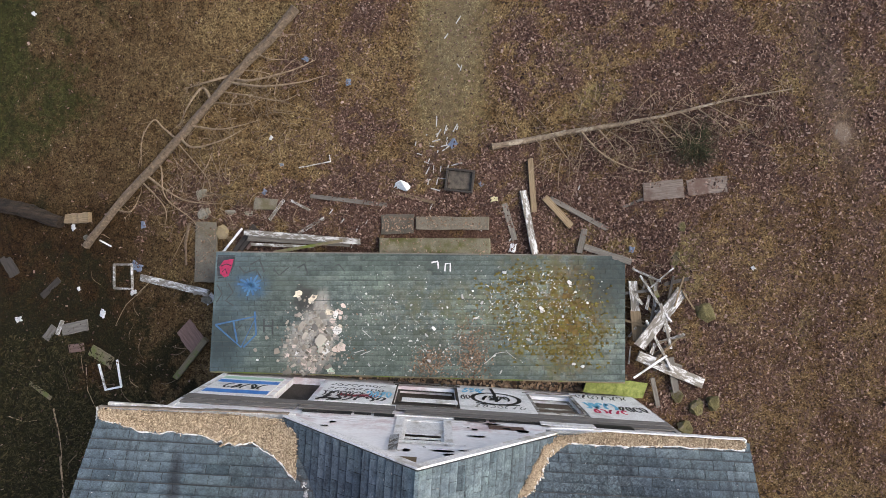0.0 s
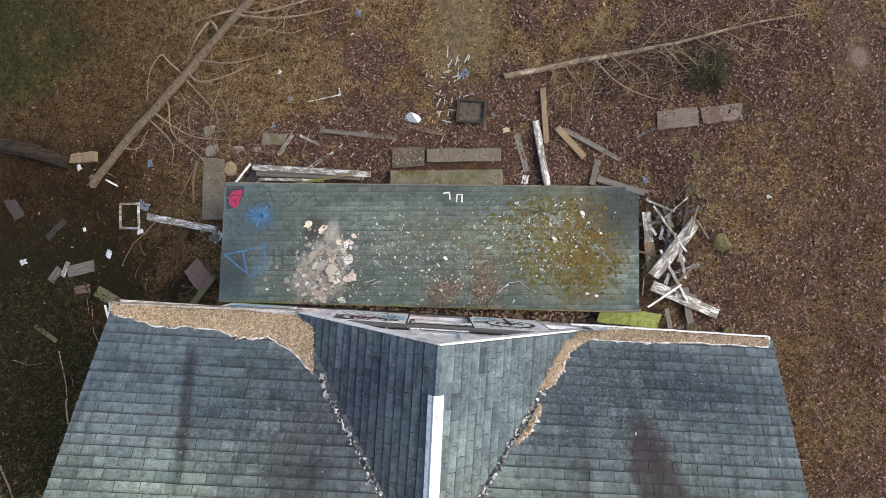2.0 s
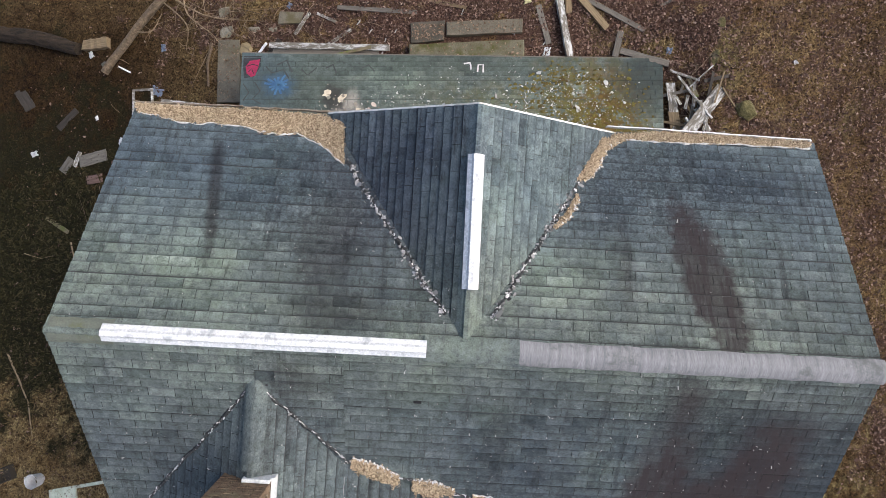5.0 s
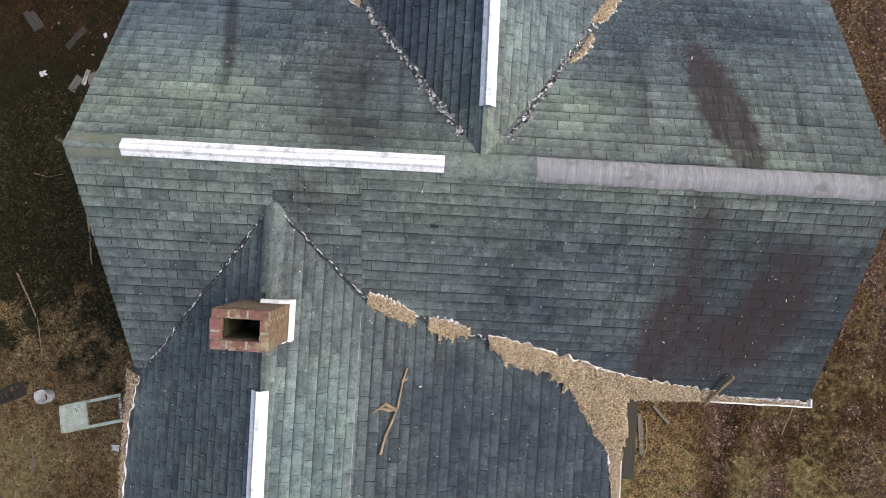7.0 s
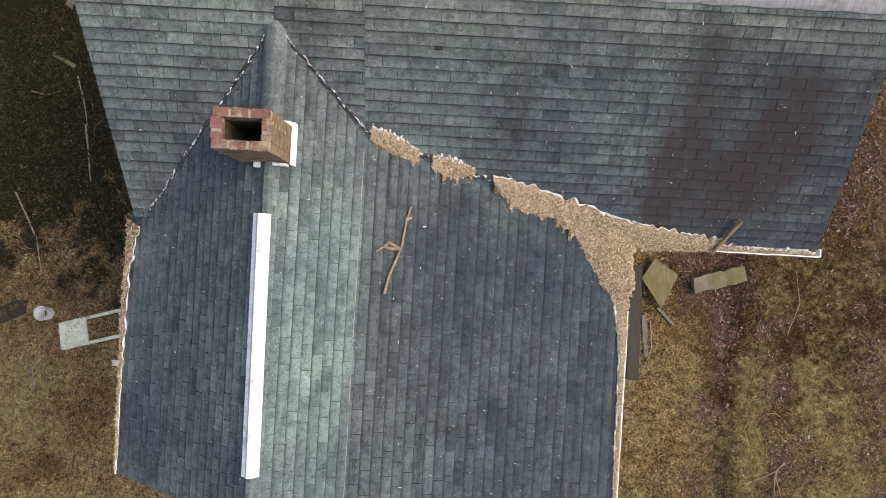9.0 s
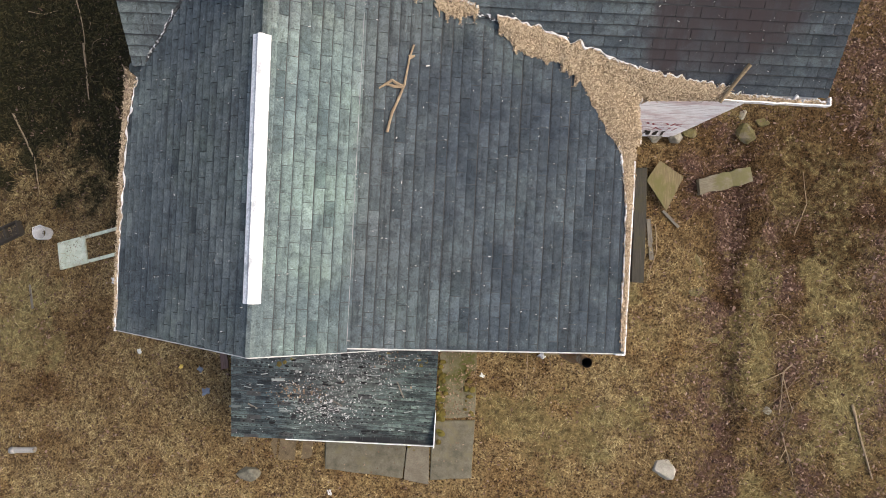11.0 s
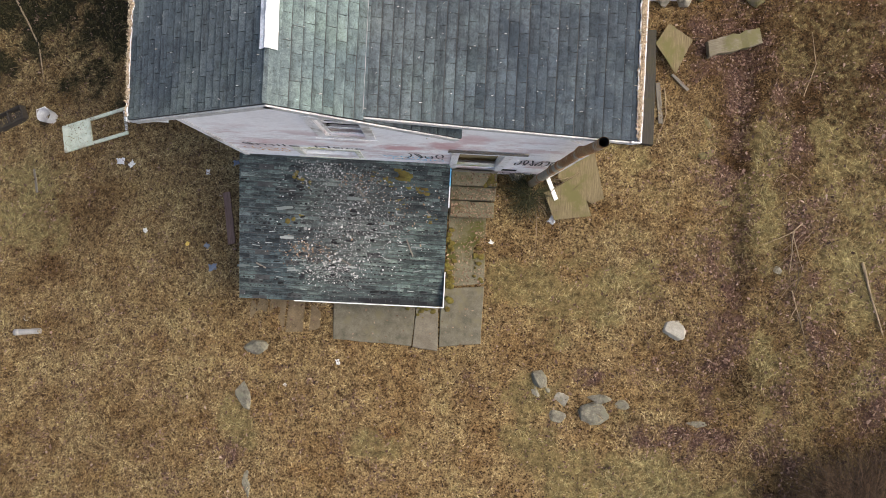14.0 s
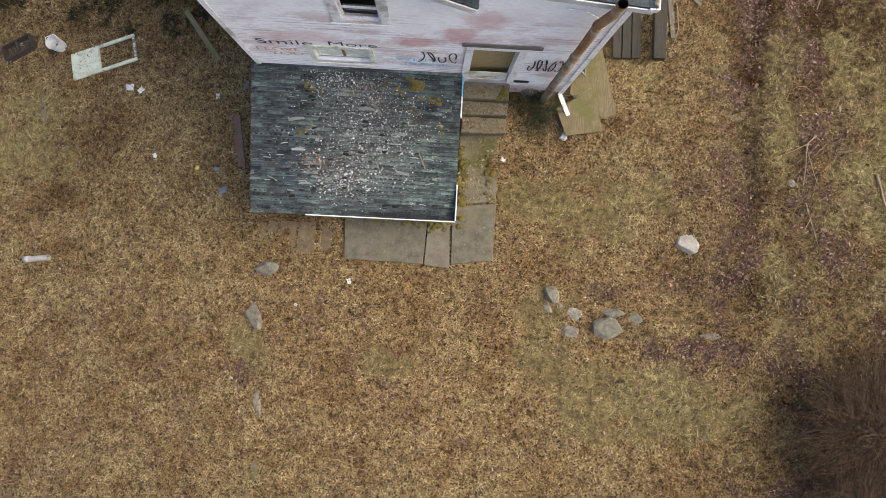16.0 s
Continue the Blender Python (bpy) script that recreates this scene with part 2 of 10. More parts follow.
def on_ground(x, y, turn=0.0, lift=0.0, tilt=0.0):
    """A pose on the ground, following its slope."""
    e = 0.3
    n = Vector((rough_z(x - e, y) - rough_z(x + e, y), rough_z(x, y - e) - rough_z(x, y + e), 2 * e)).normalized()
    q = Vector((0, 0, 1)).rotation_difference(n).to_matrix().to_4x4()
    return Matrix.Translation((x, y, rough_z(x, y) + lift)) @ q @ pose(0, 0, 0, 0, tilt, turn)

# ---- materials of the house ----
def fade(nt, col, fac, k, tint, keep=True):
    """Stains col by fac times k: keep multiplies the tint in, so that the tabs still show."""
    f = calc(nt, "MULTIPLY", fac, k)
    return mix(nt, f, col, mix(nt, 1.0, col, tint, "MULTIPLY") if keep else tint)


def house_dirt_and_light(nt, col):
    _, x, y, z = place_of(nt)
    north = step_of(nt, y, -5.5, -5.35)
    wing = calc(nt, "SUBTRACT", 1.0, step_of(nt, y, -8.5, -7.6))
    streak = step_of(nt, noise_of(nt, 2.2, 6.0, 0.72, stretch=(1.6, 0.22, 0.25), seed=17.0), 0.44, 0.64)
    runs = step_of(nt, noise_of(nt, 5.0, 6.0, 0.75, stretch=(1.7, 0.16, 0.2), seed=18.0), 0.45, 0.6)
    speck = step_of(nt, noise_of(nt, 24.0, 6.0, 0.8, seed=19.0), 0.43, 0.55)
    blotch = step_of(nt, noise_of(nt, 3.4, 6.0, 0.75, seed=23.0), 0.44, 0.6)
    across = step_of(nt, noise_of(nt, 1.5, 6.0, 0.75, stretch=(0.35, 2.6, 2.6), seed=37.0), 0.5, 0.66)
    # green algae towards the ridges
    ridge = calc(nt, "SUBTRACT", 1.0, step_of(nt, calc(nt, "ABSOLUTE", calc(nt, "ADD", y, 5.1)), 0.3, 1.7))
    col = fade(nt, col, calc(nt, "MULTIPLY", ridge, calc(nt, "MULTIPLY_ADD", blotch, 0.5, 0.5)), 0.6, (1.06, 1.08, 0.9))
    algae = step_of(nt, noise_of(nt, 0.9, 5.0, 0.65, seed=21.0), 0.48, 0.68)
    col = fade(nt, col, algae, 0.5, (1.0, 1.04, 0.88))
    # sunlit paleness put into weathered spots: front slope's west, gable's east, wing's older strip
    pale = calc(nt, "MAXIMUM", calc(nt, "MULTIPLY", blot(nt, -3.9, -4.3, 1.5, 1.5, 0.8, 0, 44.0, 1.2), 0.6), blot(nt, -2.15, -9.6, 0.55, 2.8, 0.5, 0, 13.0, 1.5))
    pale = calc(nt, "MAXIMUM", pale, calc(nt, "MULTIPLY", blot(nt, -4.0, -6.2, 1.3, 0.6, 0.9, 0, 45.0, 1.2), 0.25))
    pale = calc(nt, "MAXIMUM", pale, calc(nt, "MULTIPLY", blot(nt, 0.55, -3.6, 0.6, 1.3, 0.5, 0, 46.0, 1.4), 0.55))
    pale = calc(nt, "MAXIMUM", pale, calc(nt, "MULTIPLY", blot(nt, -0.2, -11.6, 2.6, 0.55, 0.9, 0, 48.0, 1.2), 0.5))
    col = fade(nt, col, pale, 0.7, (1.32, 1.39, 1.34))
    # dark water runs down the slopes, and smears along the courses
    col = fade(nt, col, calc(nt, "MULTIPLY", streak, runs), 0.8, (0.46, 0.44, 0.46))
    col = fade(nt, col, calc(nt, "MULTIPLY", across, calc(nt, "SUBTRACT", 1.0, wing)), 0.5, (0.5, 0.52, 0.55))
    # lost granules: black specks thick over the east half of the front slope
    worn = calc(nt, "MAXIMUM", blot(nt, 2.4, -3.1, 2.0, 0.9, 0.9, 0, 61.0, 1.6), calc(nt, "MULTIPLY", blot(nt, -2.6, -3.7, 1.3, 0.9, 0.9, 0, 62.0, 1.6), 0.75))
    worn = calc(nt, "MAXIMUM", worn, calc(nt, "MULTIPLY", blot(nt, 2.6, -6.0, 0.9, 0.6, 0.9, 0, 63.0, 1.6), 0.8))
    col = fade(nt, col, calc(nt, "MULTIPLY", worn, speck), 0.85, (0.34, 0.34, 0.36))
    scuff = step_of(nt, noise_of(nt, 30.0, 4.0, 0.8, seed=55.0), 0.58, 0.68)
    col = fade(nt, col, calc(nt, "MULTIPLY", scuff, calc(nt, "MULTIPLY_ADD", worn, 0.6, 0.25)), 0.7, (0.3, 0.32, 0.31), False)
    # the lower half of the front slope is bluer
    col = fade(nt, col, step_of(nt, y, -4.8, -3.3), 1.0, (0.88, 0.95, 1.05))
    # bluish dark mould, with the shade of back and west-facing slopes painted in
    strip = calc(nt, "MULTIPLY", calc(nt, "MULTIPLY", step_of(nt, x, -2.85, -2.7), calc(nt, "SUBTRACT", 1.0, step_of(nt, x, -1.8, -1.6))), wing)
    mould_shade = calc(nt, "MULTIPLY", calc(nt, "SUBTRACT", 1.0, step_of(nt, y, -6.3, -5.5)), calc(nt, "MULTIPLY", calc(nt, "MULTIPLY_ADD", step_of(nt, x, -1.9, 0.6), 0.42, 0.5), calc(nt, "MULTIPLY_ADD", strip, -0.8, 1.0)))
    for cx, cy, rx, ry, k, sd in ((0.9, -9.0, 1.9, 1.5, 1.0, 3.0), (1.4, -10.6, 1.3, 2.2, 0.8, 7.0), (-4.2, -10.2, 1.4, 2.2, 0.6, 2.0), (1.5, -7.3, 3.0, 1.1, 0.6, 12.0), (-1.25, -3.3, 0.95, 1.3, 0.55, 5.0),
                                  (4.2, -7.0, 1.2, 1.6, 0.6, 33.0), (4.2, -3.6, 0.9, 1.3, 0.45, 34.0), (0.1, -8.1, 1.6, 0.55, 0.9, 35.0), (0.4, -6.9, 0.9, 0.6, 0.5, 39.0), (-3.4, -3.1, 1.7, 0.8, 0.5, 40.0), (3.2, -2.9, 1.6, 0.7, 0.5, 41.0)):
        mould_shade = calc(nt, "MAXIMUM", mould_shade, calc(nt, "MULTIPLY", blot(nt, cx, cy, rx, ry, 0.9, 0, sd, 1.3), k))
    col = fade(nt, col, calc(nt, "MULTIPLY", mould_shade, calc(nt, "MULTIPLY_ADD", blotch, 0.3, 0.7)), 0.95, (0.36, 0.41, 0.5))
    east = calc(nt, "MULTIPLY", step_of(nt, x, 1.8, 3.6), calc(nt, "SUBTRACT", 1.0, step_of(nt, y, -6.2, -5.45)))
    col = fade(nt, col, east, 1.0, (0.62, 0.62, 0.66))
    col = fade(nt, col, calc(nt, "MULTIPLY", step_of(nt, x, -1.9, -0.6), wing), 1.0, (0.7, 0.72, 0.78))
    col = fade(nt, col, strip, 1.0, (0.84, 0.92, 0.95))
    purple = calc(nt, "MULTIPLY", blot(nt, -1.3, -3.3, 1.0, 1.2, 0.6, 0, 71.0, 1.4), 0.6)
    col = fade(nt, col, purple, 0.8, (0.95, 0.82, 0.92))
    # brown runs where the granules are gone down to the felt
    brown = calc(nt, "MULTIPLY", blot(nt, 2.82, -4.35, 0.34, 1.0, 0.5, 14, 1.0, 4.5), 0.95)
    for cx, cy, rx, ry, turn, k, sd in ((2.5, -7.3, 0.4, 0.95, -6, 1.0, 4.0), (3.75, -7.0, 0.5, 0.9, -14, 1.0, 14.0), (3.1, -7.35, 0.7, 0.32, 0, 0.8, 6.0), (3.0, -7.75, 0.9, 0.3, 0, 0.55, 16.0), (2.55, -6.0, 0.22, 0.5, 0, 0.5, 26.0)):
        brown = calc(nt, "MAXIMUM", brown, calc(nt, "MULTIPLY", blot(nt, cx, cy, rx, ry, 0.9, turn, sd, 3.5), k))
    brown = calc(nt, "MULTIPLY", calc(nt, "MULTIPLY", brown, 1.5, clamp=True), calc(nt, "MULTIPLY_ADD", runs, -0.25, 1.0))
    col = mix(nt, calc(nt, "MULTIPLY", brown, 0.92), col, (0.036, 0.026, 0.029))
    faint = calc(nt, "MULTIPLY", blot(nt, -3.68, -3.6, 0.1, 1.0, 0.7, 10, 9.0, 5.0), 0.9)
    for cx, cy, rx, ry, turn, k, sd in ((-2.05, -4.2, 0.45, 1.0, 0, 0.55, 8.0), (-1.9, -5.0, 0.6, 0.3, 0, 0.6, 10.0), (0.25, -6.7, 0.2, 0.8, 0, 0.35, 11.0), (-2.25, -5.9, 0.4, 0.3, 0, 0.5, 27.0), (1.75, -4.2, 0.12, 0.7, 0, 0.5, 28.0)):
        faint = calc(nt, "MAXIMUM", faint, calc(nt, "MULTIPLY", blot(nt, cx, cy, rx, ry, 0.8, turn, sd, 4.0), k))
    return fade(nt, col, faint, 1.0, (0.36, 0.31, 0.31))


GREY_TABS = [(0.0, (0.1, 0.122, 0.128)), (0.07, (0.13, 0.156, 0.16)), (0.16, (0.15, 0.176, 0.178)), (0.88, (0.176, 0.205, 0.207)), (1.0, (0.225, 0.257, 0.256))]
M_SHINGLE = shingle_material("grey_asphalt_shingle", True, GREY_TABS, house_dirt_and_light)
M_SHINGLES = shingle_material("grey_asphalt_shingles", False, GREY_TABS, house_dirt_and_light)
M_DECK = plain("roof_felt", (0.035, 0.037, 0.039), (0.095, 0.1, 0.102), 5.0)
M_WHITE = plain("white_clapboard_paint", (0.66, 0.65, 0.66), (0.82, 0.81, 0.82), 2.0, 0.7, stain=(0.5, 0.47, 0.46), fine=30.0, relief=0.2)
M_TRIM = plain("white_trim_paint", (0.68, 0.68, 0.68), (0.84, 0.84, 0.84), 4.0, 0.6, fine=40.0, stain=(0.4, 0.38, 0.34))
M_INSIDE = plain("dark_old_plaster", (0.12, 0.1, 0.08), (0.2, 0.17, 0.14), 2.0)
M_METAL = plain("weathered_galvanized_sheet", (0.56, 0.58, 0.6), (0.72, 0.73, 0.74), 11.0, 0.55, 0.0, 0.15, 40.0, (0.36, 0.38, 0.4))
M_OLDSHEET = plain("dull_scuffed_cap_felt", (0.24, 0.245, 0.26), (0.44, 0.44, 0.46), 6.0, 0.85, 0.0, 0.15, 60.0, (0.19, 0.2, 0.2), stretch=(2.6, 0.25, 0.25))

TAB_W, TAB_E, TAB_T = 0.333, 0.143, 0.016
M_BUTT = plain("asphalt_core", (0.03, 0.032, 0.035), (0.11, 0.115, 0.115), 9.0, 0.9, relief=0)
NICKS = []


def clip_to(poly, shape):
    """The part of a flat polygon that lies inside a convex outline (counter-clockwise)."""
    for (ax, ay), (bx, by) in zip(shape, shape[1:] + shape[:1]):
        out = []
        side = [(bx - ax) * (y - ay) - (by - ay) * (x - ax) for x, y in poly]
        for i, (p, d) in enumerate(zip(poly, side)):
            q, e = poly[i - 1], side[i - 1]
            if (d >= 0) != (e >= 0):
                k = e / (e - d)
                out.append((q[0] + (p[0] - q[0]) * k, q[1] + (p[1] - q[1]) * k))
            if d >= 0:
                out.append(p)
        poly = out
        if len(poly) < 3:
            return []
    return poly


def tab_mesh(width, rise, gap):
    w, e, t = width - 0.006, rise - gap, TAB_T
    bm = bmesh.new()
    a = [bm.verts.new(c) for c in ((0, 0, 0.002), (w, 0, 0.002), (w, e, 0.0), (0, e, 0.0), (0, 0, t), (w, 0, t), (w, e, 0.004), (0, e, 0.004))]
    for f in ((4, 5, 6, 7), (0, 1, 5, 4), (1, 2, 6, 5), (3, 0, 4, 7)):
        bm.faces.new([a[i] for i in f])
    for f in list(bm.faces)[1:]:
        f.material_index = 1
    me = bpy.data.meshes.new("shingle")
    bm.to_mesh(me)
    bm.free()
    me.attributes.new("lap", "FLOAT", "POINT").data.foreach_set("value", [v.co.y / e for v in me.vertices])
    return me


def shingled(parent, faces, single, joined, near, lost=0.0, seed=1, width=TAB_W, rise=TAB_E, nicks=None, gap=0.011):
    """Lays tabs in courses on roof faces. A face: a point of the eave, the way along it, the way up the slope, and convex outlines in
    metres along and up. near(x, y): where tabs are objects of their own; the others are one mesh."""
    rnd = random.Random(seed)
    mesh = tab_mesh(width, rise, gap)
    mesh.materials.append(single)
    mesh.materials.append(M_BUTT)
    verts, polys, edges, laps = [], [], [], []
    for eave, along, up, shapes in faces:
        eave, along, up = Vector(eave), Vector(along).normalized(), Vector(up).normalized()
        n = along.cross(up).normalized()
        turn = Matrix((along, up, n)).transposed().to_4x4()
        u0, u1 = (f(u for s in shapes for u, _ in s) for f in (min, max))
        v0, v1 = (f(v for s in shapes for _, v in s) for f in (min, max))
        row = 0
        v = v0
        while v < v1 - 0.03:
            u = u0 - rnd.uniform(0, 0.02) - (row % 2) * width / 2 - (row % 6) * 0.02
            wave = rnd.uniform(-0.006, 0.006)
            while u < u1:
                lift, gone = rnd.uniform(0, 0.003), rnd.random() < lost
                if gone:
                    u += width
                    continue
                w, e = width - 0.006, rise - gap
                vv = v + wave + rnd.uniform(-0.003, 0.003)
                rect = [(u, vv), (u + w, vv), (u + w, vv + e), (u, vv + e)]
                for shape in shapes:
                    cut = clip_to(rect, shape)
                    if len(cut) < 3:
                        continue
                    at = eave + along * (u + w / 2) + up * vv
                    if nicks and len(cut) == 4 and rnd.random() < nicks(at.x, at.y):
                        spot_ = eave + along * (u + rnd.gauss(0, 0.006)) + up * (vv + rnd.uniform(0.0, 0.06)) + n * 0.013
                        NICKS.append((tuple(spot_), math.atan2(up.y, up.x)))
                    if len(cut) == 4 and near(at.x, at.y) and all(abs(a[0] - b[0]) + abs(a[1] - b[1]) < 1e-6 for a, b in zip(sorted(cut), sorted(rect))):
                        ob = new("shingle", mesh)
                        ob.parent = parent
                        ob.matrix_basis = Matrix.Translation(eave + along * u + up * vv + n * lift) @ turn
                        continue
                    k = len(verts)
                    m = len(cut)
                    for top in (False, True):
                        for cu, cv in cut:
                            h = (TAB_T + (0.004 - TAB_T) * (cv - vv) / e + lift) if top else 0.0
                            verts.append(eave + along * cu + up * cv + n * h)
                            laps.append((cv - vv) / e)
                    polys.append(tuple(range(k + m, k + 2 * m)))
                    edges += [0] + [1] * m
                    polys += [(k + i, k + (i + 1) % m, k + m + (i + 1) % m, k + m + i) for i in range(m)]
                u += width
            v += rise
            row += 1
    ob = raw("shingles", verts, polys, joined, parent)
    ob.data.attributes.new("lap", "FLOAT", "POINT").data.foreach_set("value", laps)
    ob.data.materials.append(M_BUTT)
    ob.data.polygons.foreach_set("material_index", edges)
    ob["kind"] = "stuff"
    return ob


# ---- the house ----
house = thing("house", "abandoned white clapboard farmhouse with grey shingle roofs", "house")
RIDGE_Y, RIDGE_Z, EAVE_Z = -5.37, 6.63, 4.96
N_EAVE, S_EAVE, W_END, E_END = -2.33, -8.30, -5.12, 4.76
W_RIDGE = -5.19         # the verge leans out towards the ridge
GX, GZ, GS, GY = -0.27, 6.58, 0.77, -2.43          # front gable: ridge, slope, front edge
WX, WZ, WS, W_EAVE = -2.78, 6.30, 0.66, -5.12      # back wing: ridge, slope, west eave
BX, BZ, E_EAVE, EXZ, WY = -1.70, 5.63, 2.13, 4.93, -12.10
SN = (RIDGE_Z - EAVE_Z) / (N_EAVE - RIDGE_Y)
SS = (RIDGE_Z - EAVE_Z) / (RIDGE_Y - S_EAVE)
EXS = (BZ - EXZ) / (E_EAVE - BX)


def skew(x):
    """How far the main roof turns off the x axis."""
    return 0.011 * (x + 0.3)


def askew(points):
    return [(x, y + skew(x), z) for x, y, z in points]


def roof_n(y):
    return RIDGE_Z - SN * (y - RIDGE_Y)


def roof_s(y):
    return RIDGE_Z - SS * (RIDGE_Y - y)


def y_on_n(z):
    return RIDGE_Y + (RIDGE_Z - z) / SN


def y_on_s(z):
    return RIDGE_Y - (RIDGE_Z - z) / SS


def gable_half(z):
    return (GZ - z) / GS


# corners of the roof faces
GTOP = (GX, y_on_n(GZ), GZ)
GW0 = (GX - gable_half(EAVE_Z), N_EAVE, EAVE_Z)
GE0 = (GX + gable_half(EAVE_Z), N_EAVE, EAVE_Z)
WTOP = (WX, y_on_s(WZ), WZ)
V_W = (WX - (WZ - EAVE_Z) / WS, S_EAVE, EAVE_Z)
V_B = (BX, y_on_s(BZ), BZ)
V_E = (E_EAVE - 0.16, y_on_s(EXZ + 0.16 * EXS), EXZ + 0.16 * EXS)


RN_W = [(GW0[0] + 0.02, N_EAVE, EAVE_Z), (W_END, N_EAVE, EAVE_Z), (W_RIDGE, RIDGE_Y, RIDGE_Z), (GTOP[0], RIDGE_Y, RIDGE_Z), GTOP]
RN_E = [(E_END, N_EAVE, EAVE_Z), (GE0[0], N_EAVE, EAVE_Z), GTOP, (GTOP[0], RIDGE_Y, RIDGE_Z), (E_END, RIDGE_Y, RIDGE_Z)]
RS_W = [(-4.98, S_EAVE, EAVE_Z), V_W, WTOP, (WX, RIDGE_Y, RIDGE_Z), (W_RIDGE, RIDGE_Y, RIDGE_Z)]
RS_M = [V_B, (BX, RIDGE_Y, RIDGE_Z), (WX, RIDGE_Y, RIDGE_Z), WTOP]
RS_E = [(V_E[0], V_E[1], V_E[2]), (E_END + 0.1, V_E[1], V_E[2]), (E_END, RIDGE_Y, RIDGE_Z), (BX, RIDGE_Y, RIDGE_Z), V_B]
RS_L = [(V_E[0], S_EAVE, EAVE_Z), (4.87, S_EAVE, EAVE_Z), (E_END + 0.1, V_E[1], V_E[2]), (V_E[0], V_E[1], V_E[2])]
RN_W, RN_E, RS_W, RS_M, RS_E, RS_L = (askew(o) for o in (RN_W, RN_E, RS_W, RS_M, RS_E, RS_L))
FG_W = [GTOP, (GX, GY, GZ), GW0]
FG_E = [(GX, GY, GZ), GTOP, GE0]
WR_W = [(W_EAVE, S_EAVE + 0.0, WZ - WS * (WX - W_EAVE)), (W_EAVE, WY, WZ - WS * (WX - W_EAVE)), (WX, WY, WZ), WTOP]
WR_O = [(BX, WY, BZ), V_B, WTOP, (WX, WY, WZ)]
WR_X = [(E_EAVE, WY + 0.06, EXZ), (E_EAVE, V_E[1] - 0.12, EXZ), V_E, V_B, (BX, WY + 0.06, BZ)]

roof = part("roof", sheet(RN_W, 0.07), M_DECK, house, "grey asphalt shingle roof with worn, stained tabs")
for outline in (RN_E, RS_W, RS_M, RS_E, RS_L, FG_W, FG_E, WR_W, WR_O, WR_X):
    part("roof_deck", sheet(outline, 0.07), M_DECK, roof)


def level(outline):
    """A face whose first corner is not on the eave: courses run level, from the lowest corner."""
    p = [Vector(c) for c in outline]
    n = Vector((0, 0, 0))
    for i in range(len(p)):
        n += (p[i] - p[i - 1]).cross(p[(i + 1) % len(p)] - p[i])
    n.normalize()
    if n.z < 0:
        n = -n
        p.reverse()
    along = Vector((0, 0, 1)).cross(n).normalized()
    up = n.cross(along).normalized()
    low = min(p, key=lambda c: c.z)
    return low, along, up, [[((q - low).dot(along), (q - low).dot(up)) for q in p]]


OLD_E = [(-0.38, WY, WZ - WS * (-0.38 - WX)), (-0.38, -11.0, WZ - WS * (-0.38 - WX)), (BX, -11.0, BZ - 0.03), (BX, WY, BZ - 0.03)]
part("roof_deck", sheet(OLD_E, 0.07), M_DECK, roof, "end of an older roof under the newer one")
FACES = [level(o) for o in (OLD_E, RN_W, RN_E, RS_W, RS_M, RS_E, RS_L, FG_W, FG_E, WR_W, WR_O, WR_X)]

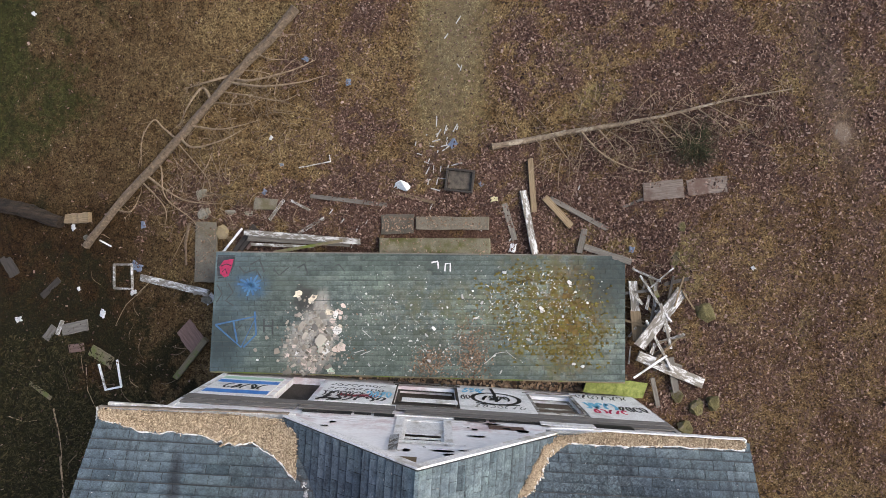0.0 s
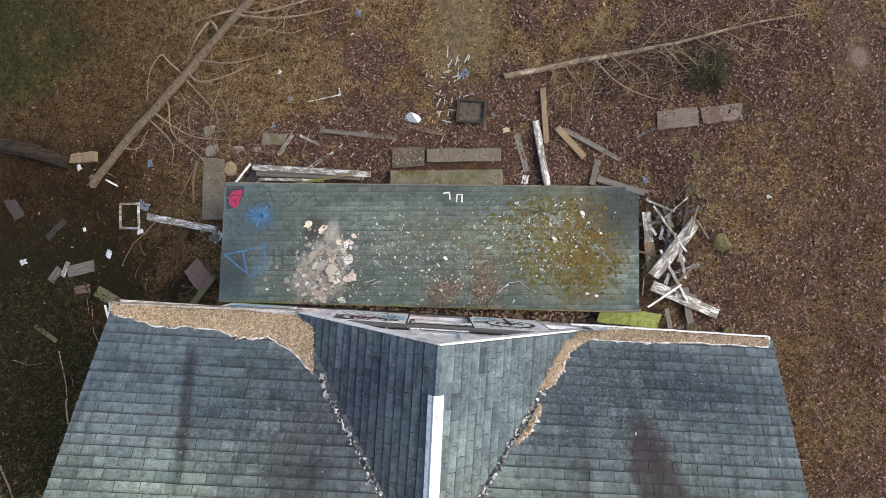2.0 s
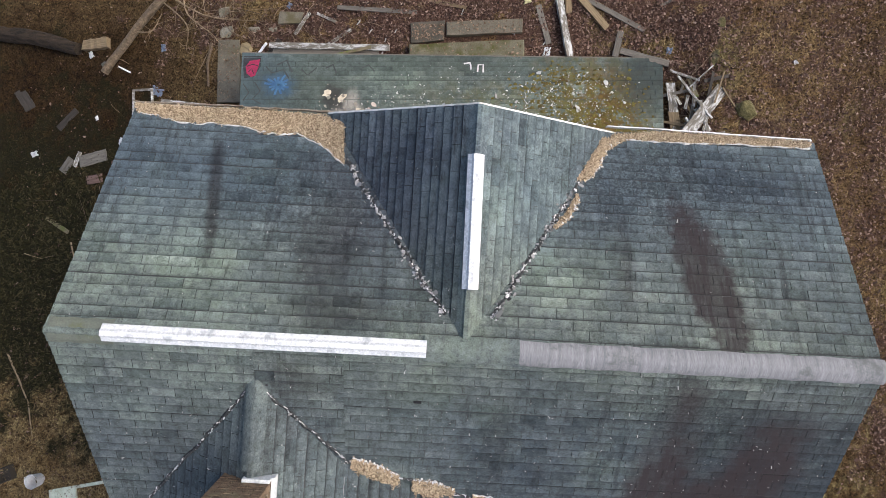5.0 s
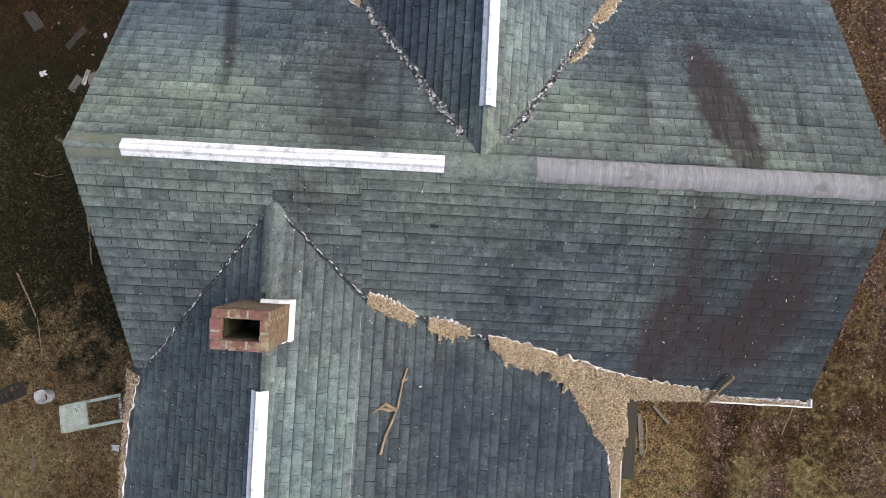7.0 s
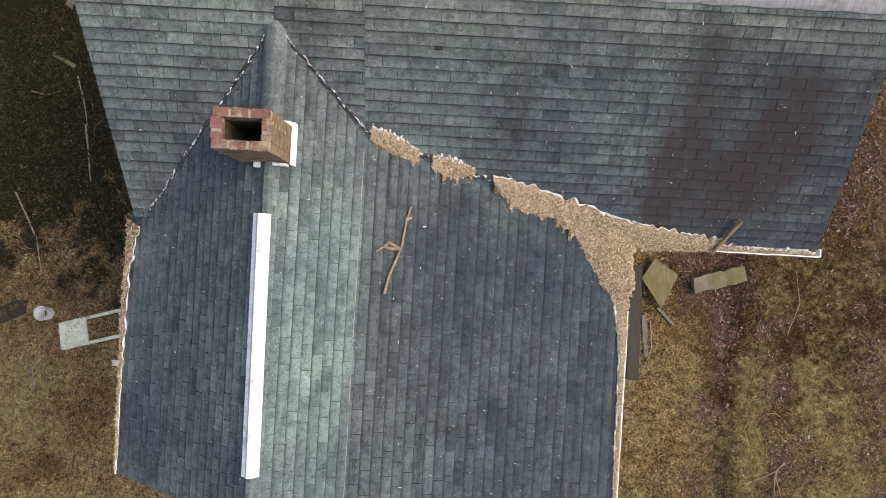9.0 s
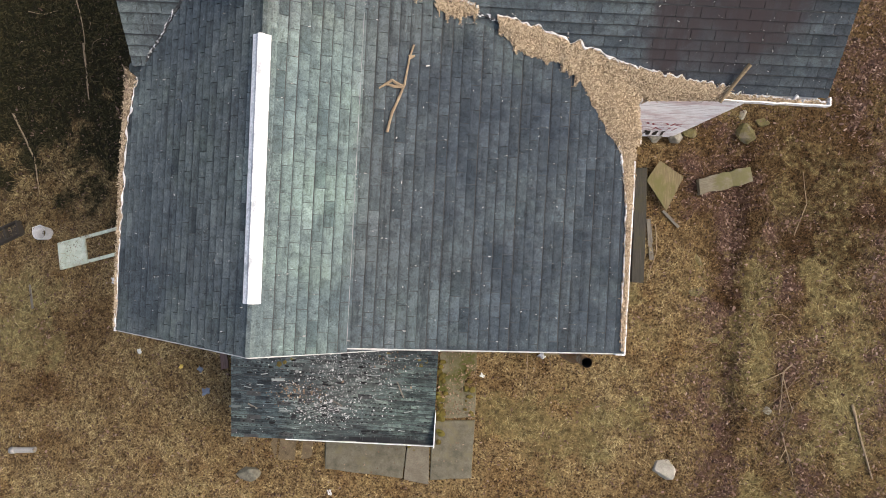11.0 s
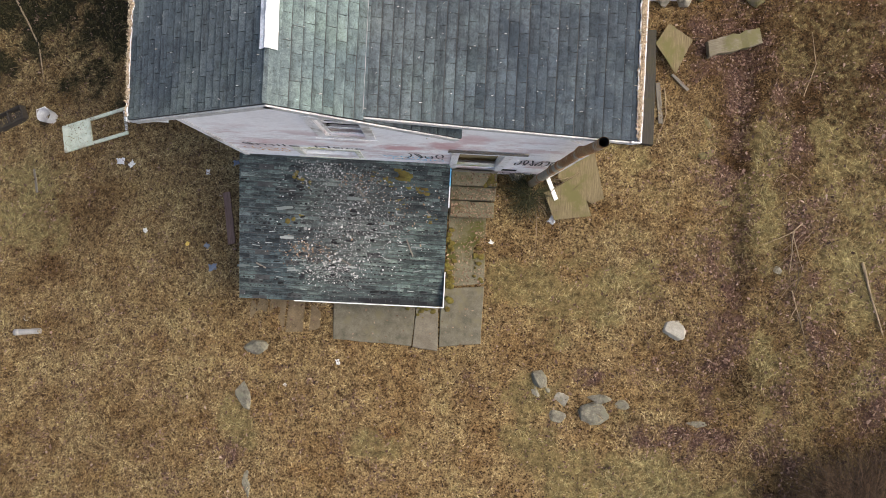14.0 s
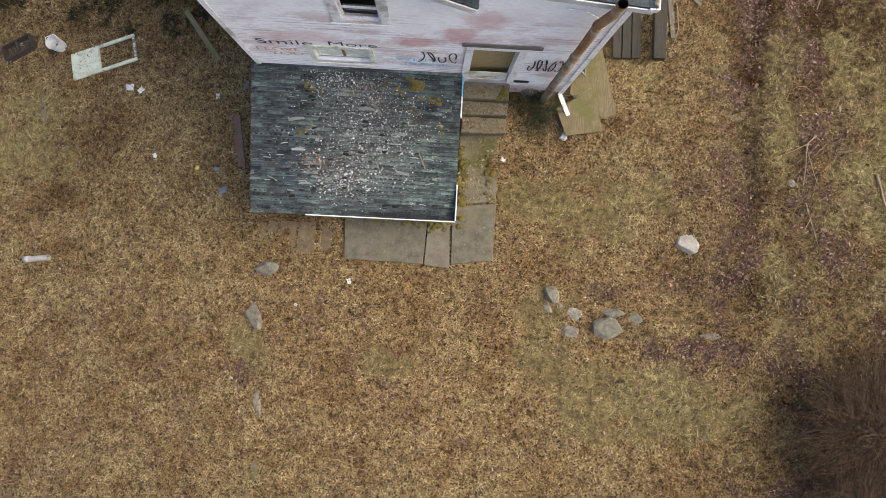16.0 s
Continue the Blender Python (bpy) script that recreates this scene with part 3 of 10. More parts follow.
# ---- walls of the house ----
def siding_paint():
    """White paint on clapboards, worn through to old red in patches."""
    m, nt, b = blank("worn_white_clapboard", 0.75)
    pos, x, y, z = place_of(nt)
    col = ramp(nt, noise_of(nt, 1.3, 6.0, 0.6), [(0.3, (0.78, 0.78, 0.79)), (0.7, (0.87, 0.87, 0.88))])
    col = mix(nt, 1.0, col, ramp(nt, noise_of(nt, 24.0, 4.0, 0.6, stretch=(0.4, 1, 3)), [(0.3, (0.86, 0.86, 0.86)), (0.7, (1.08, 1.08, 1.08))]), "MULTIPLY")
    wear = step_of(nt, noise_of(nt, 1.1, 7.0, 0.72, stretch=(0.8, 1, 1.6), seed=14.0), 0.46, 0.62)
    low = calc(nt, "SUBTRACT", 1.0, step_of(nt, z, 3.4, 4.6))
    col = mix(nt, calc(nt, "MULTIPLY", calc(nt, "MULTIPLY", wear, low), 0.55), col, (0.42, 0.25, 0.25))
    grey = step_of(nt, noise_of(nt, 2.2, 7.0, 0.75, stretch=(0.5, 1, 2.5), seed=33.0), 0.56, 0.7)
    col = mix(nt, calc(nt, "MULTIPLY", grey, 0.35), col, (0.34, 0.32, 0.32))
    # paint gone and dirt caught along the laps
    lap = calc(nt, "FRACT", calc(nt, "DIVIDE", calc(nt, "ADD", z, 1.9), 0.115))
    line = calc(nt, "SUBTRACT", 1.0, step_of(nt, calc(nt, "ABSOLUTE", calc(nt, "SUBTRACT", lap, 0.9)), 0.03, 0.16))
    where = calc(nt, "MULTIPLY", step_of(nt, noise_of(nt, 1.1, 6.0, 0.7, stretch=(0.6, 1, 2.2), seed=52.0), 0.47, 0.6), calc(nt, "SUBTRACT", 1.0, step_of(nt, z, 3.2, 4.2)))
    col = mix(nt, calc(nt, "MULTIPLY", calc(nt, "MULTIPLY", line, where), 0.6), col, (0.24, 0.18, 0.2))
    # old red paint showing through beside the back door and the upper window
    for cx, cz, rx, rz, k in ((-1.35, 2.75, 0.5, 0.3, 0.75), (-0.55, 3.2, 0.35, 0.5, 0.6), (-0.2, 3.9, 0.4, 0.5, 0.45), (-3.4, 2.7, 0.9, 0.35, 0.4)):
        dx, dz = (calc(nt, "DIVIDE", calc(nt, "SUBTRACT", s, c), r) for s, c, r in ((x, cx, rx), (z, cz, rz)))
        d = calc(nt, "SQRT", calc(nt, "ADD", calc(nt, "MULTIPLY", dx, dx), calc(nt, "MULTIPLY", dz, dz)))
        d = calc(nt, "ADD", d, calc(nt, "MULTIPLY_ADD", noise_of(nt, 3.0, 6.0, 0.7, seed=53.0 + cx), 1.6, -0.8))
        back = calc(nt, "SUBTRACT", 1.0, step_of(nt, y, -11.8, -11.7))
        f = calc(nt, "MULTIPLY", calc(nt, "SUBTRACT", 1.0, step_of(nt, d, 0.5, 1.1)), calc(nt, "MULTIPLY", back, k))
        col = mix(nt, f, col, (0.5, 0.25, 0.25))
    nt.links.new(col, b.inputs["Base Color"])
    return m


M_SIDING = siding_paint()
M_RAKE = plain("grey_worn_trim", (0.36, 0.37, 0.37), (0.58, 0.58, 0.57), 5.0, 0.8)
M_YELLOWPLY = wood("yellowed_plywood", (0.34, 0.24, 0.1), (0.62, 0.5, 0.26), "x")
M_LEDGER = wood("dark_weathered_ledger", (0.13, 0.122, 0.115), (0.4, 0.375, 0.35), "x")
M_GREYWOOD = wood("weathered_grey_boards", (0.1, 0.088, 0.072), (0.31, 0.285, 0.245), "x")
M_PALEWOOD = wood("peeling_white_boards", (0.16, 0.14, 0.11), (0.36, 0.33, 0.28), "x", paint=(0.84, 0.84, 0.82), left=0.47)
M_TANWOOD = wood("bare_tan_boards", (0.15, 0.105, 0.06), (0.38, 0.29, 0.175), "x")
M_DARKWOOD = wood("dark_wet_boards", (0.035, 0.03, 0.026), (0.1, 0.085, 0.07), "x")
M_MOSSWOOD = wood("mossy_boards", (0.16, 0.13, 0.08), (0.34, 0.29, 0.18), "x", moss=(0.16, 0.2, 0.04))
M_REDWOOD = wood("faded_red_boards", (0.13, 0.08, 0.065), (0.3, 0.2, 0.165), "x")
M_PANEL = plain("white_painted_plywood", (0.72, 0.72, 0.72), (0.86, 0.86, 0.85), 3.0, 0.7, fine=50.0, relief=0.15, stain=(0.55, 0.55, 0.53))
# sprayed marks, and black that stands in for shade in gaps and openings
M_BLACK_PAINT_SHADE = plain("black_paint_and_shade", (0.012, 0.012, 0.014), (0.03, 0.03, 0.032), 8.0, 0.5, relief=0)
M_BLUEPAINT = plain("blue_spray_paint", (0.05, 0.16, 0.5), (0.1, 0.3, 0.7), 5.0, 0.55, relief=0)
M_CYANPAINT = plain("light_blue_spray_paint", (0.1, 0.4, 0.62), (0.22, 0.55, 0.75), 5.0, 0.55, relief=0)
M_REDPAINT = plain("red_spray_paint", (0.3, 0.01, 0.03), (0.5, 0.04, 0.08), 5.0, 0.55, relief=0)
M_PINKPAINT = plain("crimson_spray_paint", (0.5, 0.02, 0.08), (0.68, 0.06, 0.14), 5.0, 0.55, relief=0)
M_ORANGEPAINT = plain("orange_spray_paint", (0.5, 0.24, 0.06), (0.62, 0.34, 0.12), 5.0, 0.6, relief=0)
M_GREENPAINT = plain("mint_spray_paint", (0.35, 0.55, 0.4), (0.5, 0.66, 0.5), 5.0, 0.6, relief=0)
M_RUST = plain("rusty_pipe", (0.36, 0.14, 0.045), (0.54, 0.36, 0.18), 7.0, 0.85, 0.0, 0.5, stain=(0.62, 0.57, 0.45))
M_GLASS = plain("dirty_window_glass", (0.02, 0.022, 0.024), (0.05, 0.05, 0.05), 3.0, 0.12, relief=0, spec=0.5)
M_CURTAIN = plain("dusty_red_blind", (0.2, 0.05, 0.06), (0.35, 0.12, 0.12), 5.0)


def wall_cells(outlines, holes):
    """Cuts outlines (in metres along and up) into convex pieces round the holes."""
    out = []
    for shape in outlines:
        us = sorted({u for u, _ in shape} | {u for h in holes for u in (h[0], h[2])})
        vs = sorted({min(v for _, v in shape), max(v for _, v in shape)} | {v for h in holes for v in (h[1], h[3])})
        for a, b in zip(us, us[1:]):
            for c, d in zip(vs, vs[1:]):
                mu, mv = (a + b) / 2, (c + d) / 2
                if any(h[0] < mu < h[2] and h[1] < mv < h[3] for h in holes):
                    continue
                cut = clip_to([(a, c), (b, c), (b, d), (a, d)], shape)
                if len(cut) > 2:
                    out.append(cut)
    return out


def wall(name, outlines, holes, to_space, thick, material, parent):
    """A thick wall: to_space(u, v, depth) gives places, depth counted inwards."""
    bm = bmesh.new()
    for cut in wall_cells(outlines, holes):
        a = [bm.verts.new(to_space(u, v, 0.0)) for u, v in cut]
        b = [bm.verts.new(to_space(u, v, thick)) for u, v in cut]
        bm.faces.new(a)
        bm.faces.new(b[::-1])
        k = len(cut)
        for i in range(k):
            bm.faces.new((a[i], b[i], b[(i + 1) % k], a[(i + 1) % k]))
    bmesh.ops.remove_doubles(bm, verts=bm.verts[:], dist=0.0005)
    bmesh.ops.recalc_face_normals(bm, faces=bm.faces)
    return part(name, bm, material, parent)


def clapboards(parent, outlines, holes, to_space, material, step=0.115, gone=0.0, seed=0):
    """Lapped boards in courses over a wall, cut round its holes; each course is a piece of its own."""
    rnd = random.Random(seed)
    low, high = min(v for s in outlines for _, v in s), max(v for s in outlines for _, v in s)
    left, right = min(u for s in outlines for u, _ in s), max(u for s in outlines for u, _ in s)
    v = low
    while v < high:
        spans, u = [], left
        for h in sorted(h for h in holes if h[1] < v + step and h[3] > v):
            spans.append((u, h[0]))
            u = h[2]
        spans.append((u, right))
        for a, b in spans:
            if b - a < 0.03:
                continue
            cuts = [a, b]
            if gone and rnd.random() < gone:
                k = rnd.uniform(a, b)
                cuts = [a, max(a, k - rnd.uniform(0.05, 0.3)), min(b, k + rnd.uniform(0.05, 0.3)), b]
            for c, d in zip(cuts[::2], cuts[1::2]):
                for shape in outlines:
                    cut = clip_to([(c, v), (d, v), (d, v + step + 0.012), (c, v + step + 0.012)], shape)
                    if len(cut) < 3:
                        continue
                    bm = bmesh.new()
                    f = [bm.verts.new(to_space(x, y, -0.020 + 0.014 * (y - v) / step)) for x, y in cut]
                    g = [bm.verts.new(to_space(x, y, -0.001)) for x, y in cut]
                    bm.faces.new(f)
                    k = len(cut)
                    for i in range(k):
                        bm.faces.new((f[i], g[i], g[(i + 1) % k], f[(i + 1) % k]))
                    bmesh.ops.recalc_face_normals(bm, faces=bm.faces)
                    part("clapboard", bm, material, parent)
        v += step


def north(u, v, d):
    return (u, FRONT - d, v)


def south(u, v, d):
    return (u, BACK + d, v)


def main_south(u, v, d):
    return (u, MAIN_BACK + d, v)


FRONT, BACK, MAIN_BACK, WALL_W, WALL_E = -2.72, -11.95, -7.95, -4.75, 4.48
WING_W, WING_E, FOOT = -4.60, 1.86, -1.9
FRONT_HOLES = [(-3.24, 0.35, -2.52, 2.5), (-0.85, 0.55, 0.4, 2.2), (2.05, 0.7, 2.95, 2.2), (-0.58, 3.2, 0.12, 4.5)]
FRONT_SHAPES = [[(WALL_W, FOOT), (WALL_E, FOOT), (WALL_E, 4.88), (WALL_W, 4.88)],
                [(GX - gable_half(4.9) + 0.1, 4.88), (GX + gable_half(4.9) - 0.1, 4.88), (GX, GZ - 0.2)]]
wall_front = wall("wall", FRONT_SHAPES, FRONT_HOLES, north, 0.15, M_SIDING, house)
clapboards(wall_front, [[(-2.4, 3.12), (1.9, 3.12), (1.9, 4.88), (-2.4, 4.88)], FRONT_SHAPES[1]], FRONT_HOLES, north, M_SIDING, gone=0.35, seed=4)
BACK_SHAPES = [[(WING_W, FOOT), (BX, FOOT), (BX, BZ - 0.12), (WX, WZ - 0.12), (WING_W, WZ - 0.12 - WS * (WX - WING_W))],
               [(BX, FOOT), (WING_E, FOOT), (WING_E, EXZ - 0.05), (BX, BZ - 0.12)]]
BACK_HOLES = [(-3.28, 1.4, -2.24, 2.2), (-2.5, 3.6, -1.86, 4.95), (-0.3, 0.62, 0.52, 2.62)]
wall_back = wall("wall", BACK_SHAPES, BACK_HOLES, south, 0.15, M_SIDING, house)
clapboards(wall_back, [[(u, max(v, 0.55)) for u, v in s] for s in BACK_SHAPES], BACK_HOLES, south, M_SIDING, seed=6)
MB_SHAPE = [[(WING_E, FOOT), (WALL_E, FOOT), (WALL_E, 4.9), (WING_E, 4.9)]]
wall_mb = wall("wall", MB_SHAPE, [], main_south, 0.15, M_SIDING, house)
clapboards(wall_mb, [[(WING_E, 0.2), (WALL_E, 0.2), (WALL_E, 4.85), (WING_E, 4.85)]], [], main_south, M_SIDING, seed=7)
# side walls, with the gable ends of the main roof
for u, name in ((WALL_W, "wall"), (WALL_E - 0.15, "wall")):
    ends = [[(FRONT - 0.15, FOOT), (FRONT - 0.15, 4.88), (RIDGE_Y, RIDGE_Z - 0.15), (MAIN_BACK + 0.15, 4.88), (MAIN_BACK + 0.15, FOOT)]]
    wall(name, [list(reversed(ends[0]))], [], lambda a, b, d, u=u: (u + d, a, b), 0.15, M_SIDING, house)
for u, top in ((WING_W, 4.98), (WING_E - 0.15, EXZ - 0.08)):
    wall("wall", [[(BACK + 0.15, FOOT), (MAIN_BACK, FOOT), (MAIN_BACK, top), (BACK + 0.15, top)]], [], lambda a, b, d, u=u: (u + d, a, b), 0.15, M_SIDING, house)
# floors inside, seen through the broken openings
part("inner_floor", boxed(WALL_W + 0.15, MAIN_BACK + 0.15, 0.2, WALL_E - 0.15, FRONT - 0.15, 0.34), M_INSIDE, house)
part("inner_floor", boxed(WALL_W + 0.15, MAIN_BACK + 0.15, 2.85, WALL_E - 0.15, FRONT - 0.15, 3.0), M_INSIDE, house)
part("inner_floor", boxed(WING_W + 0.15, BACK + 0.15, 0.45, WING_E - 0.15, MAIN_BACK, 0.6), M_TANWOOD, house)
part("inner_floor", boxed(WING_W + 0.15, BACK + 0.15, 2.95, WING_E - 0.15, MAIN_BACK, 3.1), M_INSIDE, house)
part("inner_wall", boxed(-0.6, BACK + 0.155, 0.6, 0.8, BACK + 0.18, 2.35), M_YELLOWPLY, house, "bare yellowish plywood inside the back door")

# foundation of laid stones round the walls
M_STONE = plain("grey_field_stone", (0.2, 0.185, 0.145), (0.44, 0.41, 0.33), 7.0, 0.9, relief=0.5, fine=25.0, stain=(0.24, 0.23, 0.17), vary=0.2)

# eaves: boxed soffits, fascia and gutter edges
for a, b in ((W_END + 0.02, GX - 1.95), (GX + 1.95, E_END - 0.04)):
    part("soffit", boxed(a, FRONT + 0.001, 4.74, b, N_EAVE + 0.02, 4.79), M_TRIM, house)
part("soffit", boxed(V_E[0] + 0.2, S_EAVE - 0.02, 4.74, 4.84, MAIN_BACK - 0.021, 4.79), M_TRIM, house)


def gutter(x0, y0, x1, y1, z, high=0.1, wide=0.008, label="thin white gutter edge, bent and rusting", material=None):
    """A gutter's outer lip along the eave, slightly wavy."""
    bm = bmesh.new()
    n = 14
    rnd = random.Random(int(x0 * 100))
    a, b = Vector((x0, y0, z)), Vector((x1, y1, z))
    side = (b - a).normalized().cross(Vector((0, 0, 1)))
    rows = []
    for i in range(n + 1):
        p = a.lerp(b, i / n) + side * rnd.uniform(-0.006, 0.006) + Vector((0, 0, rnd.uniform(-0.006, 0.006)))
        rows.append([bm.verts.new(p + side * s * wide + Vector((0, 0, h))) for s, h in ((-1, -high), (1, -high), (1, 0), (-1, 0))])
    for r, q in zip(rows, rows[1:]):
        for j in range(4):
            bm.faces.new((r[j], r[(j + 1) % 4], q[(j + 1) % 4], q[j]))
    bm.faces.new(rows[0][::-1])
    bm.faces.new(rows[-1])
    bmesh.ops.recalc_face_normals(bm, faces=bm.faces)
    return part("gutter", bm, material or M_TRIM, house, label)


M_RUSTEDGE = plain("rusted_gutter_edge", (0.2, 0.14, 0.09), (0.5, 0.44, 0.36), 9.0, 0.8)
gutter(-5.15, -2.34, -3.6, -2.30, 4.98, material=M_RUSTEDGE)
gutter(-3.6, -2.30, -2.3, -2.28, 4.94, material=M_RUSTEDGE)
gutter(1.7, -2.22, 4.7, -2.22, 4.98)
gutter(4.70, -2.22, 4.70, -2.42, 4.98, wide=0.010)
gutter(-5.16, -2.34, -5.16, -2.55, 4.98, wide=0.010)
gutter(3.35, -8.36, 4.9, -8.36, 4.98)
gutter(4.9, -8.36, 4.9, -8.24, 4.98, wide=0.01)
gutter(2.16, -9.3, 2.16, -12.06, 4.96)
gutter(2.16, -12.06, 2.02, -12.06, 4.96, wide=0.01)
gutter(-5.15, -11.2, -5.15, -12.12, 4.76)
for a, b in (((GX, GY + 0.012, GZ - 0.03), (GW0[0], GW0[1] + 0.016, GW0[2] - 0.03)), ((GX, GY + 0.012, GZ - 0.03), (GE0[0], GE0[1] + 0.016, GE0[2] - 0.03)),
             ((WX, WY - 0.012, WZ - 0.03), (W_EAVE, WY - 0.012, WZ - WS * (WX - W_EAVE) - 0.03)), ((WX, WY - 0.012, WZ - 0.03), (-0.4, WY - 0.012, WZ - WS * 2.38 - 0.03)),
             ((BX, WY + 0.046, BZ - 0.03), (E_EAVE, WY + 0.046, EXZ - 0.03))):
    p, q = Vector(a), Vector(b)
    d = (q - p).normalized()
    m = Matrix.Translation(p) @ Matrix((d, Vector((0, 1, 0)), d.cross(Vector((0, 1, 0))))).transposed().to_4x4()
    z = (Matrix((d, Vector((0, 1, 0)), d.cross(Vector((0, 1, 0))))).transposed() @ Vector((0, 0, 1))).z
    lo, hi = (-0.13, 0.0) if z > 0 else (0.0, 0.13)
    front_ = a[1] > -5
    part("rake_board", boxed(0, -0.012, lo - (0.008 if front_ and z < 0 else 0), (q - p).length, 0.018 if front_ else 0.012, hi + (0.008 if front_ and z > 0 else 0), 0.004, m), M_TRIM if front_ else M_RAKE, house)
# soffit under the wing's west eave, seen from behind
part("soffit", boxed(W_EAVE + 0.02, WY + 0.01, 4.66, WING_W, S_EAVE, 4.70), M_TRIM, house)
# rake edges at the ends of the main roof
for u, v, s in ((W_END - 0.012, W_RIDGE - 0.012, -4.99), (E_END - 0.02, E_END - 0.02, 4.85)):
    for y0, z0, u0, y1, z1, u1 in ((N_EAVE, EAVE_Z, u, RIDGE_Y, RIDGE_Z, v), (RIDGE_Y, RIDGE_Z, v, S_EAVE, EAVE_Z, s)):
        part("rake_board", sheet(askew([(u0, y0, z0 - 0.06), (u0 + 0.024, y0, z0 - 0.06), (u1 + 0.024, y1, z1 - 0.06), (u1, y1, z1 - 0.06)]), 0.12), M_GREYWOOD, house)


def round_cap(a, b, s1, s2, wide, material, rows=24):
    """A strip of roofing felt rolled over a ridge, its top rounded and its edges wavy."""
    a, b = Vector(a), Vector(b)
    side = (b - a).normalized().cross(Vector((0, 0, 1))).normalized()
    bm = bmesh.new()
    grid = []
    for i in range(rows + 1):
        p = a.lerp(b, i / rows)
        line = []
        for k in range(-5, 6):
            w = wide * k / 5 * (1 + 0.05 * math.sin(i * 1.9 + k))
            fall = (s1 if w < 0 else s2) * (math.hypot(w, 0.05) - 0.05)
            line.append(bm.verts.new(p + side * w + Vector((0, 0, 0.045 - fall - (0.02 if abs(k) == 5 else 0.0) + 0.003 * math.sin(i * 2.3 + k * 0.8)))))
        grid.append(line)
    for r, q in zip(grid, grid[1:]):
        for j in range(10):
            bm.faces.new((r[j], r[j + 1], q[j + 1], q[j]))
    bmesh.ops.recalc_face_normals(bm, faces=bm.faces)
    for f in bm.faces:
        if f.normal.z < 0:
            f.normal_flip()
    return part("ridge_sheet", bm, material, roof, "dull grey sheet rolled over the ridge", smooth=True)


# ridge caps: bent shingles, with galvanized sheet over parts of them
def ridge_cap(a, b, s1, s2, wide, lift, material, name, waves=12, step=0.0):
    """A bent strip along a ridge from a to b, falling by s1 and s2 to its sides."""
    a, b = Vector(a), Vector(b)
    d = (b - a).normalized()
    side = d.cross(Vector((0, 0, 1))).normalized()
    bm = bmesh.new()
    rows = []
    n = max(2, int((b - a).length / 0.127)) if step else waves
    for i in range(n):
        for k in (0, 1) if step else ((0, 1) if i == n - 1 else (0,)):
            p = a.lerp(b, (i + k) / n)
            up = lift + (step * (1 - k) if step else 0.002 * math.sin(i * 2.1))
            rows.append([bm.verts.new(p + side * w + Vector((0, 0, up - abs(w) * (s1 if w < 0 else s2) + (0.02 if abs(w) < 0.03 else 0) - (0.012 if abs(w) == wide else 0))))
                         for w in (-wide, -wide * 0.97, -wide * 0.5, -0.028, 0.028, wide * 0.5, wide * 0.97, wide)])
    for r, q in zip(rows, rows[1:]):
        for j in range(7):
            bm.faces.new((r[j], r[j + 1], q[j + 1], q[j]))
    bmesh.ops.recalc_face_normals(bm, faces=bm.faces)
    for f in bm.faces:
        if f.normal.z < 0:
            f.normal_flip()
    return part(name, bm, material, roof, smooth=False)


ridge_cap(*askew([(W_RIDGE, RIDGE_Y, RIDGE_Z), (E_END, RIDGE_Y, RIDGE_Z)]), SN, SS, 0.15, 0.012, M_SHINGLES, "ridge_cap", step=0.006)
round_cap(*askew([(W_RIDGE + 0.03, RIDGE_Y, RIDGE_Z - 0.03), (-4.4, RIDGE_Y, RIDGE_Z - 0.03)]), SN, SS, 0.15, plain("mossy_ridge_felt", (0.15, 0.175, 0.15), (0.235, 0.25, 0.2), 4.0, 0.85, relief=0.3, stain=(0.16, 0.18, 0.1)), 10)
round_cap(*askew([(-0.75, RIDGE_Y, RIDGE_Z - 0.02), (0.4, RIDGE_Y, RIDGE_Z - 0.02)]), SN, SS, 0.16, M_SHINGLES, 12)
ridge_cap((GX, GY, GZ), GTOP, GS, GS, 0.12, 0.012, M_SHINGLES, "ridge_cap", step=0.008)
ridge_cap(WTOP, (WX, WY, WZ), WS, WS, 0.14, 0.012, M_SHINGLES, "ridge_cap", step=0.008)
ridge_cap(*askew([(-4.52, RIDGE_Y, RIDGE_Z + 0.02), (-2.15, RIDGE_Y - 0.005, RIDGE_Z + 0.02)]), SN, SS, 0.105, 0.035, M_METAL, "ridge_sheet")
ridge_cap(*askew([(-2.18, RIDGE_Y, RIDGE_Z + 0.026), (-0.72, RIDGE_Y, RIDGE_Z + 0.026)]), SN, SS, 0.105, 0.035, M_METAL, "ridge_sheet")


round_cap(*askew([(0.38, RIDGE_Y, RIDGE_Z - 0.014), (E_END + 0.02, RIDGE_Y, RIDGE_Z - 0.014)]), SN, SS, 0.15, M_OLDSHEET)
round_cap((WX, -5.93, WZ), (WX, -7.05, WZ), WS, WS, 0.14, M_SHINGLES)
ridge_cap((GX - 0.01, -3.03, GZ + 0.025), (GX + 0.02, -4.64, GZ + 0.025), GS, GS, 0.10, 0.035, M_METAL, "ridge_sheet")
ridge_cap((WX - 0.03, -8.26, WZ + 0.03), (WX + 0.01, -11.46, WZ + 0.03), WS, WS, 0.108, 0.035, M_METAL, "ridge_sheet")


